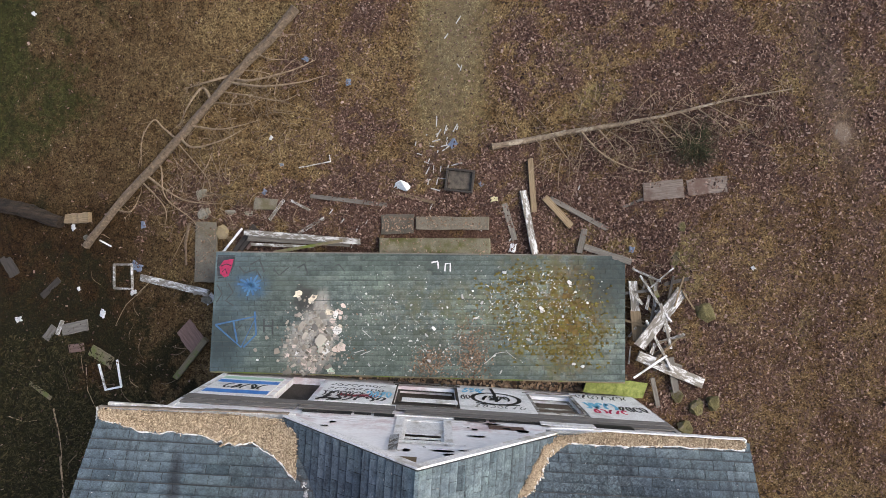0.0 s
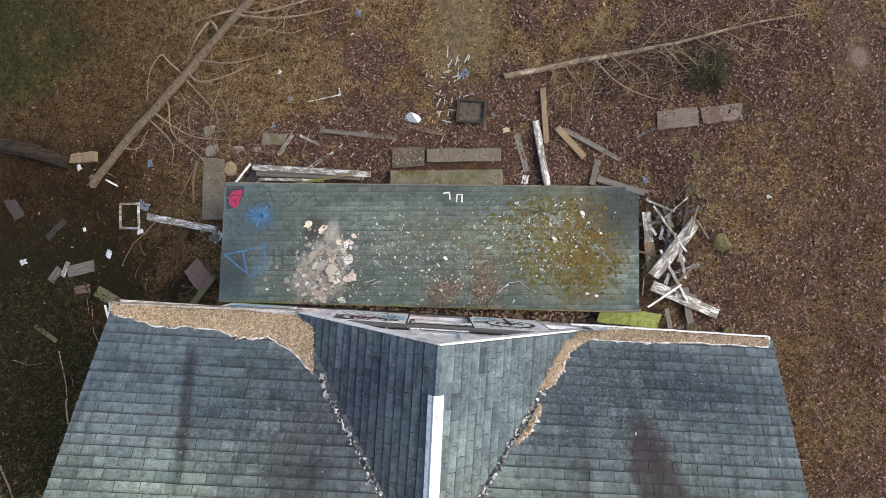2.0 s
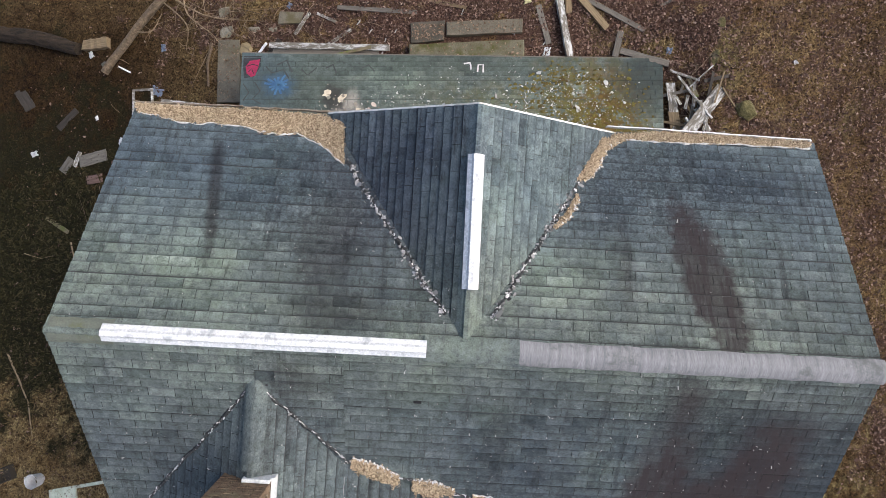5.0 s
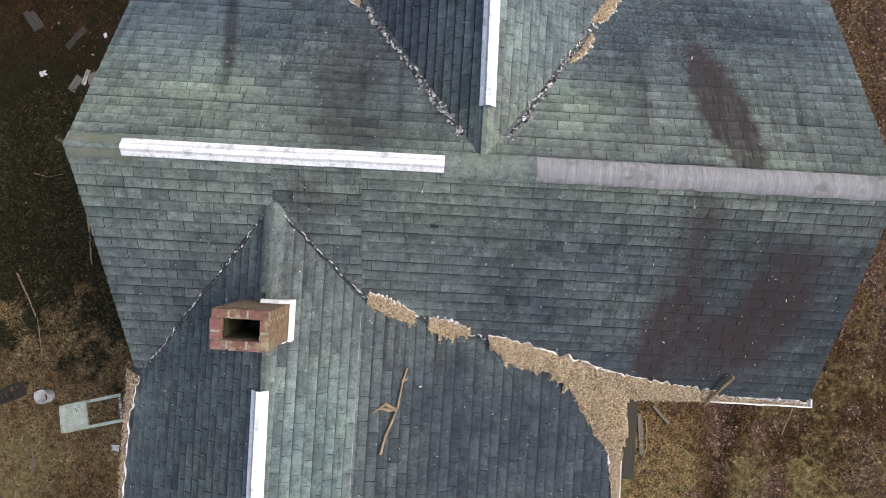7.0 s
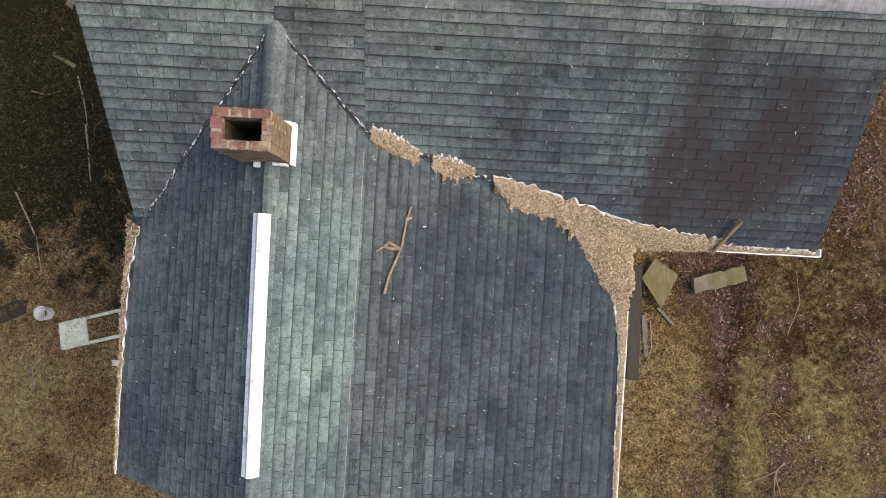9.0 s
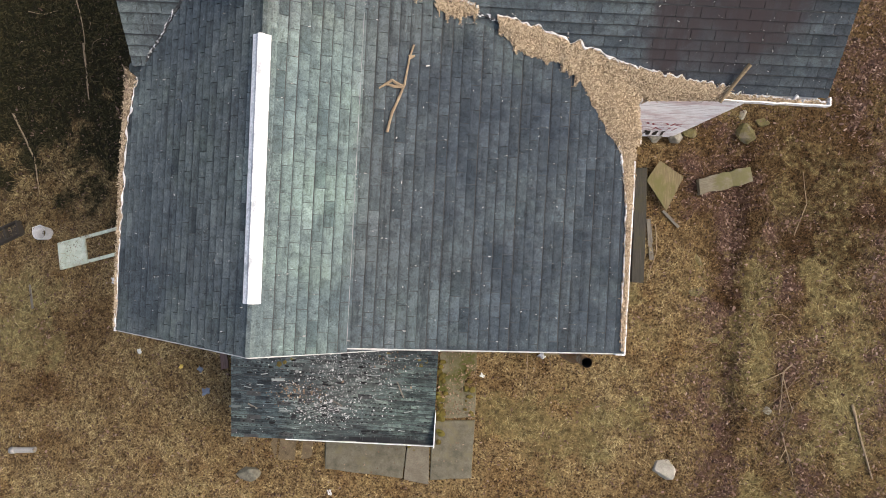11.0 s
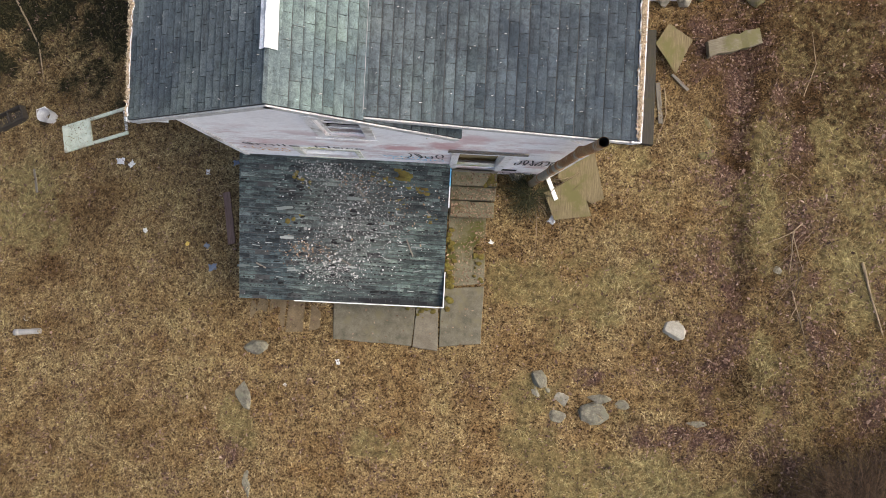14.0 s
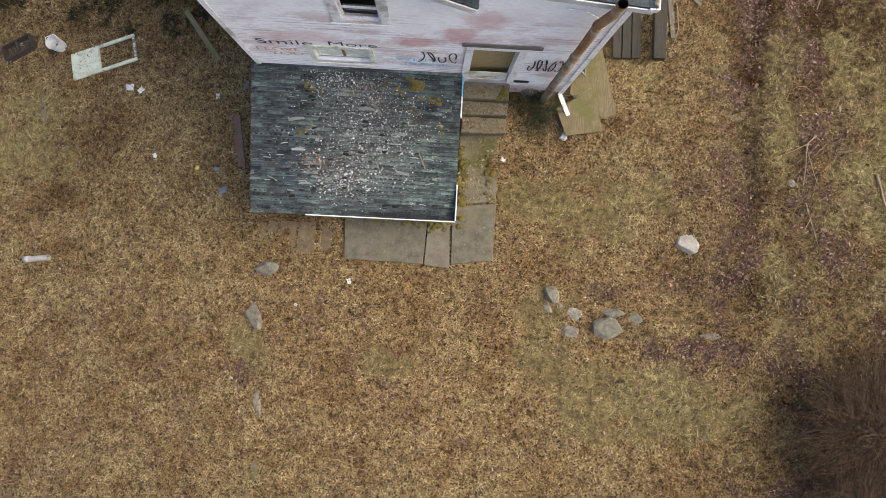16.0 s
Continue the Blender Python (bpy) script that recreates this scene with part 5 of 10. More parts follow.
# ---- the fallen front porch roof ----
def porch_dirt(nt, col):
    _, x, y, z = place_of(nt)
    green = step_of(nt, noise_of(nt, 0.8, 5.0, 0.6, seed=40.0), 0.35, 0.65)
    col = mix(nt, calc(nt, "MULTIPLY", green, 0.4), col, (0.13, 0.16, 0.12))
    blue = calc(nt, "SUBTRACT", 1.0, step_of(nt, x, -5.0, -3.7))
    col = mix(nt, calc(nt, "MULTIPLY", blue, 0.4), col, (0.1, 0.17, 0.24))
    spray = calc(nt, "MULTIPLY", blot(nt, -4.42, -0.72, 0.34, 0.26, 1.0, 0, 2.0, 7.0), 0.8)
    col = mix(nt, calc(nt, "MULTIPLY", spray, 0.85), col, (0.08, 0.26, 0.55))
    # moss and lichen spread from the east end
    east = calc(nt, "MAXIMUM", blot(nt, 2.6, -0.75, 1.3, 1.5, 0.8, 0, 5.0, 2.0), calc(nt, "MULTIPLY", blot(nt, 0.6, -1.0, 2.2, 0.8, 0.9, 0, 6.0), 0.4))
    lichen = step_of(nt, noise_of(nt, 9.0, 6.0, 0.7, seed=51.0), 0.52, 0.6)
    col = mix(nt, calc(nt, "MULTIPLY", calc(nt, "MULTIPLY", east, lichen), 0.8), col, (0.36, 0.36, 0.34))
    moss = step_of(nt, noise_of(nt, 3.4, 6.0, 0.7, seed=57.0), 0.42, 0.54)
    col = mix(nt, calc(nt, "MULTIPLY", calc(nt, "MULTIPLY", east, moss), 1.0), col, ramp(nt, noise_of(nt, 7.0, 4.0, 0.6, seed=3.0), [(0.35, (0.13, 0.085, 0.025)), (0.65, (0.17, 0.17, 0.035))]))
    rusty = calc(nt, "MULTIPLY", blot(nt, 3.0, -0.9, 0.75, 1.15, 0.7, 0, 15.0, 2.5), step_of(nt, noise_of(nt, 4.5, 6.0, 0.7, seed=77.0), 0.44, 0.54))
    col = mix(nt, rusty, col, ramp(nt, noise_of(nt, 9.0, 4.0, 0.6, seed=13.0), [(0.35, (0.1, 0.06, 0.02)), (0.65, (0.2, 0.13, 0.03))]))
    grime = calc(nt, "MAXIMUM", blot(nt, 3.8, 0.0, 0.8, 0.9, 0.8, 0, 16.0, 2.5), blot(nt, -4.9, -1.9, 0.5, 0.9, 0.8, 0, 17.0, 2.0))
    grime = calc(nt, "MAXIMUM", grime, calc(nt, "MULTIPLY", blot(nt, -4.5, -0.7, 1.1, 0.9, 0.9, 0, 18.0, 2.5), 0.75))
    grime = calc(nt, "MAXIMUM", grime, calc(nt, "MULTIPLY", blot(nt, -1.2, 0.15, 3.6, 0.5, 0.9, 3, 19.0, 2.0), 0.7))
    grime = calc(nt, "MAXIMUM", grime, calc(nt, "MULTIPLY", step_of(nt, noise_of(nt, 3.5, 6.0, 0.75, stretch=(0.4, 2.0, 1.0), seed=88.0), 0.5, 0.64), 0.45))
    col = mix(nt, calc(nt, "MULTIPLY", grime, 0.75), col, (0.035, 0.046, 0.046))
    # a pale patch where the surface has come away
    pale = calc(nt, "MAXIMUM", blot(nt, -2.95, -2.0, 0.55, 0.55, 0.5, 0, 9.0, 3.0), blot(nt, -2.75, -1.5, 0.36, 0.75, 0.5, 8, 8.0, 3.0))
    col = mix(nt, pale, col, ramp(nt, noise_of(nt, 5.0, 7.0, 0.75, seed=61.0), [(0.3, (0.22, 0.22, 0.21)), (0.5, (0.42, 0.4, 0.36)), (0.7, (0.6, 0.59, 0.57))]))
    dark = blot(nt, -3.15, -0.95, 0.3, 0.36, 0.6, 0, 4.0, 5.0)
    col = mix(nt, calc(nt, "MULTIPLY", dark, 0.8), col, (0.05, 0.045, 0.045))
    return col


GREEN_TABS = [(0.0, (0.1, 0.128, 0.122)), (0.15, (0.135, 0.17, 0.16)), (0.8, (0.165, 0.205, 0.19)), (1.0, (0.21, 0.25, 0.23))]
M_PORCH1 = shingle_material("green_grey_shingle", True, GREEN_TABS, porch_dirt)
M_PORCH = shingle_material("green_grey_shingles", False, GREEN_TABS, porch_dirt)
P_NW, P_NE, P_SE = (-5.33, -0.02, -0.06), (4.23, 0.53, -0.03), (4.21, -2.30, 0.62)
PN = (Vector(P_NW) - Vector(P_NE)).cross(Vector(P_SE) - Vector(P_NE)).normalized()
PN = PN if PN.z > 0 else -PN


def porch_z(x, y):
    a = Vector(P_NE)
    return a.z - (PN.x * (x - a.x) + PN.y * (y - a.y)) / PN.z


P_SW = (-5.08, -2.66, porch_z(-5.08, -2.66))
porch = thing("porch_roof", "fallen porch roof of green-grey shingles with moss and plaster dirt", "porch roof")
porch_deck = part("roof", sheet([P_NE, P_NW, P_SW, P_SE], 0.14), plain("green_grey_underlay", (0.05, 0.062, 0.056), (0.11, 0.13, 0.118), 5.0), porch)
PORCH_FACE = [level([P_NE, P_NW, P_SW, P_SE])]


def on_porch(u, v, d):
    """Places on the porch roof, along and across it; for paint."""
    return (u, v, porch_z(u, v) + 0.016 - d)


# posts and rafters that the roof came down on
for x, y in ((-5.0, -0.3), (-2.4, -0.1), (0.4, 0.1), (3.9, 0.25), (-4.9, -2.5), (-1.2, -2.4), (3.9, -2.15)):
    part("post_stump", boxed(x - 0.06, y - 0.06, ground_z(x, y) - 0.1, x + 0.06, y + 0.06, porch_z(x, y) - 0.12, 0.006), M_GREYWOOD, porch)
part("fascia", sheet([P_NW, (P_NW[0], P_NW[1] + 0.03, P_NW[2]), (P_NE[0], P_NE[1] + 0.03, P_NE[2]), P_NE], 0.1), M_GREYWOOD, porch)
part("fascia", sheet([P_SW, (P_SW[0], P_SW[1] - 0.03, P_SW[2]), (P_SE[0], P_SE[1] - 0.03, P_SE[2]), P_SE], 0.1), M_MOSSWOOD, porch)
# sprayed marks
M_CRIMSON = plain("crimson_spray", (0.3, 0.02, 0.07), (0.5, 0.04, 0.13), 9.0, 0.7, relief=0)
def sprayed(points, material, name="graffiti", out=0.004):
    """A filled shape sprayed on the porch roof."""
    bm = bmesh.new()
    bm.faces.new([bm.verts.new(on_porch(u, v, -out)) for u, v in points])
    return part(name, bm, material, porch)


sprayed([(-5.28, -0.08), (-4.88, -0.06), (-4.86, -0.3), (-4.98, -0.56), (-5.2, -0.62), (-5.26, -0.35)], plain("faded_black_patch", (0.03, 0.035, 0.04), (0.07, 0.075, 0.08), 5.0, 0.8, relief=0), out=0.002)
sprayed([(-5.2, -0.34), (-5.13, -0.2), (-5.0, -0.16), (-4.9, -0.14), (-4.92, -0.34), (-4.96, -0.54), (-5.05, -0.58), (-5.16, -0.5)], M_CRIMSON)
for pts in (((-5.17, -0.33), (-5.05, -0.27), (-4.93, -0.3)), ((-5.12, -0.46), (-5.06, -0.38), (-5.0, -0.5))):
    stroke(pts, 0.022, on_porch, 0.007, M_BLACK_PAINT_SHADE, porch)
M_FADEDBLUE = plain("faded_blue_spray", (0.05, 0.13, 0.28), (0.1, 0.24, 0.42), 8.0, 0.7, relief=0)
for i in range(13):
    a, ln = i * 0.483 + 0.2, 0.16 + 0.1 * math.sin(i * 2.3) ** 2
    stroke([(-4.42 + 0.03 * math.cos(a), -0.72 + 0.03 * math.sin(a)), (-4.42 + ln * math.cos(a) * 1.25, -0.72 + ln * math.sin(a))], 0.05, on_porch, 0.004, M_FADEDBLUE, porch)
M_FADEDBLACK = plain("faded_black_spray", (0.05, 0.06, 0.06), (0.09, 0.1, 0.1), 8.0, 0.7, relief=0)
for pts in (((-5.1, -1.65), (-4.2, -1.4), (-4.45, -2.1), (-5.1, -1.65)), ((-4.7, -1.55), (-4.55, -2.0)), ((-4.25, -1.3), (-4.15, -1.8), (-4.4, -2.1))):
    stroke(pts, 0.04, on_porch, 0.004, M_FADEDBLUE, porch)
for pts in (((-5.2, -0.75), (-5.05, -0.95), (-5.15, -1.15)), ((-4.95, -0.7), (-4.8, -0.9), (-4.95, -1.1), (-4.75, -1.2)), ((-4.75, -0.3), (-4.6, -0.45), (-4.35, -0.35), (-4.2, -0.55)), ((-4.85, -1.75), (-4.75, -1.62), (-4.6, -1.72), (-4.5, -1.6)), ((-3.95, -0.3), (-3.8, -0.45), (-3.6, -0.25)), ((-2.6, -0.2), (-2.45, -0.1), (-2.3, -0.25))):
    stroke(pts, 0.028, on_porch, 0.004, M_FADEDBLACK, porch)
for pts in (((-4.02, -1.45), (-3.98, -1.75)), ((-3.82, -1.45), (-3.78, -1.78)), ((-4.0, -1.6), (-3.8, -1.6)), ((-4.5, -0.25), (-4.3, -0.12), (-4.15, -0.4)), ((-3.4, -0.25), (-3.25, -0.15), (-3.15, -0.35))):
    stroke(pts, 0.04, on_porch, 0.004, M_FADEDBLACK, porch)
M_WHITEPAINT = plain("white_brush_paint", (0.42, 0.43, 0.43), (0.6, 0.6, 0.6), 6.0, 0.7, relief=0)
for pts in (((-0.15, 0.1), (-0.13, -0.05)), ((0.02, -0.1), (0.03, 0.08), (0.14, 0.09), (0.15, -0.1)), ((-0.3, 0.08), (-0.15, 0.12))):
    stroke(pts, 0.035, on_porch, 0.004, M_WHITEPAINT, porch)

# porch floor and litter in the gap before the wall
part("porch_floor", boxed(-4.75, FRONT + 0.02, -0.25, 4.45, FRONT + 0.5, -0.12), M_DARKWOOD, house, "rotten porch floor under leaves")

# ---- the lean-to at the back ----
def shed_dirt(nt, col):
    torn = step_of(nt, noise_of(nt, 4.6, 6.0, 0.75, stretch=(0.5, 2.2, 1.0), seed=72.0), 0.49, 0.54)
    col = fade(nt, col, torn, 0.9, (0.4, 0.38, 0.4))
    col = fade(nt, col, blot(nt, -4.1, -13.3, 1.0, 1.6, 0.9, 0, 73.0, 1.5), 0.7, (0.68, 0.68, 0.82))
    col = fade(nt, col, blot(nt, -1.4, -14.1, 1.2, 0.9, 0.9, 0, 74.0, 1.5), 0.7, (1.3, 1.4, 1.32))
    col = fade(nt, col, blot(nt, -4.0, -14.1, 0.6, 0.5, 0.9, 0, 78.0, 1.5), 0.7, (1.3, 1.4, 1.45))
    dust = calc(nt, "MULTIPLY", blot(nt, -2.4, -13.3, 1.1, 1.3, 0.9, 0, 3.0), calc(nt, "MULTIPLY_ADD", step_of(nt, noise_of(nt, 14.0, 6.0, 0.8, seed=71.0), 0.42, 0.62), 0.6, 0.25))
    col = mix(nt, calc(nt, "MULTIPLY", dust, 0.7), col, (0.22, 0.235, 0.23))
    edge = calc(nt, "MULTIPLY", blot(nt, -1.4, -14.95, 1.4, 0.16, 0.5, 0, 79.0, 4.0), 0.9)
    return mix(nt, edge, col, (0.016, 0.015, 0.019))


SLATE_TABS = [(0.0, (0.036, 0.046, 0.05)), (0.12, (0.066, 0.087, 0.09)), (0.75, (0.105, 0.138, 0.137)), (0.92, (0.14, 0.18, 0.174)), (1.0, (0.21, 0.255, 0.245))]
M_SLATE1 = shingle_material("dark_worn_shingle", True, SLATE_TABS, shed_dirt)
M_SLATE = shingle_material("dark_worn_shingles", False, SLATE_TABS, shed_dirt)
L_NW, L_NE, L_SE, L_SW = (-4.72, BACK - 0.02, 1.02), (-0.42, BACK - 0.02, 1.03), (-0.42, -14.95, 0.40), (-4.77, -14.97, 0.38)
lean = thing("lean_to", "low back lean-to with a worn dark shingle roof", "lean-to")
lean_roof = part("roof", sheet([L_NW, L_SW, L_SE, L_NE], 0.08), M_DECK, lean, "dark patchy shingle roof with lichen and white flakes")
for x0, y0, x1, y1, z1 in ((-4.68, -14.85, -4.56, BACK - 0.03, 0.3), (-0.62, -14.85, -0.5, BACK - 0.03, 0.3), (-4.56, -14.85, -0.62, -14.73, 0.32)):
    part("wall", boxed(x0, y0, -1.9, x1, y1, z1), M_GREYWOOD, lean)
part("drip_edge", boxed(-3.6, -14.985, 0.33, -0.40, -14.965, 0.42, 0.003), M_TRIM, lean, "white drip edge")
part("drip_edge", boxed(-0.415, -14.95, 0.36, -0.395, -14.2, 0.6, 0.003, Matrix.Translation((0, 0, 0.02)) @ Matrix.Rotation(0.0, 4, "X")), M_TRIM, lean)
part("drip_edge", sheet([(-0.415, -12.85, 0.865), (-0.39, -12.85, 0.865), (-0.39, -12.42, 0.957), (-0.415, -12.42, 0.957)], 0.1), M_TRIM, lean)
part("drip_edge", sheet([(-0.415, -12.4, 0.962), (-0.39, -12.4, 0.962), (-0.39, -12.05, 1.04), (-0.415, -12.05, 1.04)], 0.1), M_CYANPAINT, lean, "pale blue painted edge")


def lean_z(x, y):
    return 1.02 + (y - BACK) * (1.02 - 0.39) / 3.0


LEAN_FACE = [level([L_NW, L_SW, L_SE, L_NE])]

# ---- loose small stuff on the roofs ----
def scatter_flakes(name, label, category, places, size, material, seed, flat=0.35, thin=0.5, parent=None, spread=0.28, aim=None):
    """Many small flakes: a bent quad at each of the places (x, y, z)."""
    rnd = np.random.RandomState(seed)
    p = np.array(places, float)
    n = len(p)
    a = rnd.uniform(0, 2 * np.pi, n) if aim is None else rnd.normal(aim, 0.1, n)
    s = size * np.exp(rnd.normal(0, spread, n))
    w = s * (thin * rnd.uniform(0.6, 1.5, n))
    dx, dy = np.cos(a), np.sin(a)
    t = rnd.normal(0, flat, n)
    r = rnd.normal(0, flat, n)
    along = np.stack([dx, dy, t], 1) * (s / 2)[:, None]
    side = np.stack([-dy, dx, r], 1) * (w / 2)[:, None]
    lift = np.stack([0 * t, 0 * t, np.abs(t) * s / 2 + np.abs(r) * w / 2 + 0.003], 1)
    mid = p + lift
    bend = np.stack([0 * t, 0 * t, s * 0.12], 1)
    v = np.stack([mid - along - side, mid - along + side, mid + side * 1.1 + bend, mid - side * 1.1 + bend, mid + along * 0.9 + side * 0.7, mid + along - side * 0.7], 1).reshape(-1, 3)
    k = np.arange(n)[:, None] * 6
    f = np.concatenate([k + np.array([[0, 3, 2, 1]]), k + np.array([[3, 5, 4, 2]])], 0)
    return tagged(arrays(name, v, f, material, parent), label, category, kind="stuff")


def arrays(name, verts, quads, material, parent=None):
    """A mesh of quads from numpy arrays."""
    me = bpy.data.meshes.new(name)
    me.vertices.add(len(verts))
    me.vertices.foreach_set("co", np.ascontiguousarray(verts, np.float32).ravel())
    me.loops.add(quads.size)
    me.loops.foreach_set("vertex_index", np.ascontiguousarray(quads, np.int32).ravel())
    me.polygons.add(len(quads))
    me.polygons.foreach_set("loop_start", np.arange(len(quads), dtype=np.int32) * quads.shape[1])
    me.update(calc_edges=True)
    me.materials.append(material)
    ob = new(name, me)
    if parent:
        ob.parent = parent
    return ob


def litter(name, low, high, vary=0.45, rough=0.85):
    """Loose bits that differ from one to the next in colour."""
    m, nt, b = blank(name, rough)
    r = random_of(nt, False)
    col = mix(nt, 1.0, ramp(nt, r, [(0.0, low), (1.0, high)]), DIMMED, "MULTIPLY")
    nt.links.new(col, b.inputs["Base Color"])
    return m


M_NEEDLES = litter("dry_pine_needles", (0.24, 0.168, 0.1), (0.9, 0.72, 0.49))
M_NEEDLEBED = plain("matted_pine_needles", (0.13, 0.085, 0.048), (0.48, 0.365, 0.23), 22.0, 0.9, relief=0.9, fine=55.0, depth=0.03)
M_FLAKES = litter("white_paint_flakes", (0.36, 0.36, 0.34), (0.95, 0.95, 0.93))
M_BROWNLEAF = litter("brown_leaf_litter", (0.12, 0.07, 0.04), (0.44, 0.32, 0.22))
M_MOSS = plain("olive_moss", (0.12, 0.075, 0.022), (0.24, 0.215, 0.045), 2.5, 0.95, relief=0.9, fine=60.0, depth=0.03)
M_TORN = plain("torn_pale_felt", (0.4, 0.4, 0.4), (0.75, 0.75, 0.75), 20.0, 0.8, relief=0.2)
M_SCRAPS = litter("torn_flashing_scraps", (0.05, 0.05, 0.05), (0.72, 0.72, 0.72))
M_LIMB = plain("brown_dead_limb", (0.2, 0.145, 0.09), (0.44, 0.33, 0.215), 9.0, 0.9, relief=0.4)
M_BARK = plain("grey_brown_bark", (0.1, 0.072, 0.047), (0.36, 0.27, 0.18), 14.0, 0.95, relief=1.0, fine=60.0, depth=0.03, stain=(0.2, 0.155, 0.115))
M_DARKBARK = plain("black_wet_bark", (0.012, 0.009, 0.007), (0.1, 0.07, 0.045), 5.0, 0.9, relief=1.0, fine=30.0, depth=0.04, stretch=(0.3, 2.5, 2.5), stain=(0.02, 0.016, 0.012))
M_PEELBARK = plain("peeling_dark_bark", (0.11, 0.082, 0.058), (0.44, 0.34, 0.23), 7.0, 0.9, relief=0.8, fine=40.0, depth=0.02, stain=(0.54, 0.46, 0.34))
M_TWIG = plain("pale_dead_twig", (0.26, 0.19, 0.12), (0.52, 0.4, 0.26), 9.0, 0.85, relief=0.2)


def house_roof_z(x, y):
    """Height of the house's roof over a place in plan."""
    z = -9.0
    if W_END <= x <= E_END + 0.15:
        v = y - skew(x)
        if v >= RIDGE_Y and v <= N_EAVE + 0.2:
            z = max(z, roof_n(v))
        elif S_EAVE - 0.15 <= v < RIDGE_Y:
            z = max(z, roof_s(v))
    if GY - 9 < y <= GY and y > GTOP[1] and abs(x - GX) < 2.1:
        z = max(z, GZ - GS * abs(x - GX))
    if WY <= y <= WTOP[1]:
        if W_EAVE - 0.1 <= x <= BX:
            z = max(z, WZ - WS * abs(x - WX))
        elif BX < x <= E_EAVE + 0.1:
            z = max(z, BZ - EXS * (x - BX))
    return z


def needle_bank(label, outer, inner, seed, high=0.05, count=400, edge=True, rag=0.035, drip=0.0, drips=16.0):
    """Pine needles drifted between two lines in plan, from a gutter's edge to a ragged edge up the roof."""
    rnd = random.Random(seed)
    n, k = 90, 6

    def along(line, t):
        q = t * (len(line) - 1)
        i = min(int(q), len(line) - 2)
        return Vector(line[i]).lerp(Vector(line[i + 1]), q - i)

    verts, faces, rim, spots = [], [], [], []
    for i in range(n + 1):
        t = i / n
        a, b = along(outer, t), along(inner, t)
        b = b + (b - a).normalized() * (rag * (noise.noise(Vector((t * 22, seed, 0))) * 2 + noise.noise(Vector((t * 60, seed, 1))) * 0.4) if (b - a).length > 0.02 else 0)
        # tongues washed down the slope
        a = a + (a - b).normalized() * (drip * max(0.0, noise.noise(Vector((t * drips, seed * 1.7, 5))) - 0.15) if (b - a).length > 0.02 else 0)
        for j in range(k + 1):
            p = a.lerp(b, j / k)
            z = max(house_roof_z(p.x, p.y), 4.7)
            h = 0.012 + high * math.sin(math.pi * (0.15 + 0.8 * j / k)) * (0.7 + 0.6 * noise.noise(Vector((p.x * 6, p.y * 6, 0))))
            verts.append((p.x, p.y, z + (h if 0 < j < k else 0.012 if j == 0 else 0.004)))
        rim.append((b.x, b.y, max(house_roof_z(b.x, b.y), 4.7) + 0.026))
    for i in range(n):
        for j in range(k):
            q = i * (k + 1) + j
            faces.append((q, q + 1, q + k + 2, q + k + 1))
    bank = thing("needle_drift", label, "pine needles")
    raw("bed", verts, faces, M_NEEDLEBED, bank, True)
    for _ in range(int(count * 5)):
        q = rnd.choice(faces)
        c = [Vector(verts[i]) for i in q]
        u, v = rnd.random(), rnd.random()
        p = c[0].lerp(c[3], u).lerp(c[1].lerp(c[2], u), v)
        spots.append((p.x + rnd.gauss(0, 0.012), p.y + rnd.gauss(0, 0.012), p.z + 0.004))
    tagged(scatter_flakes("needles", "", "", spots, 0.024, M_NEEDLES, seed, 0.35, 0.24, bank), kind="stuff")
    if edge:
        part("torn_felt", tube(rim, [0.015 * max(0.2, 0.55 + 1.3 * noise.noise(Vector((i * 0.31, seed * 2.3, 0)))) * rnd.uniform(0.5, 1.4) for i in range(len(rim))], 5), M_TORN, bank)
    return bank


needle_bank("tan pine needles filling the front gutter", [(-5.12, -2.37), (-4.2, -2.35), (-3.2, -2.33), (-2.4, -2.36), (-2.1, -2.5)],
            [(-5.05, -2.5), (-4.4, -2.62), (-3.5, -2.62), (-3.15, -2.72), (-2.75, -2.68), (-2.35, -2.85), (-2.02, -3.12)], 3, 0.05, 2600)
needle_bank("thin pine needles along the front gutter", [(1.62, -2.34), (2.6, -2.24), (3.6, -2.24), (4.68, -2.25)],
            [(1.5, -2.75), (1.9, -2.42), (2.8, -2.42), (3.4, -2.38), (4.66, -2.36)], 4, 0.03, 1100)
needle_bank("pine needles caught in the front valley", [(1.62, -2.4), (1.38, -2.8), (1.2, -3.1)], [(1.72, -2.5), (1.52, -2.9), (1.34, -3.1)], 5, 0.05, 420)
needle_bank("pine needles caught in the front valley", [(1.2, -3.3), (1.0, -3.62), (0.85, -3.8)], [(1.23, -3.36), (1.08, -3.64), (0.88, -3.8)], 6, 0.03, 160)
needle_bank("pine needles drifted in the back valley", [(-1.62, -7.18), (-1.3, -7.34), (-0.98, -7.42)], [(-1.6, -7.02), (-1.3, -7.1), (-0.98, -7.26)], 7, 0.04, 420, drip=0.25)
needle_bank("pine needles drifted in the back valley", [(-0.78, -7.5), (-0.5, -7.6), (-0.22, -7.52)], [(-0.78, -7.32), (-0.5, -7.34), (-0.22, -7.46)], 8, 0.04, 340, drip=0.35)
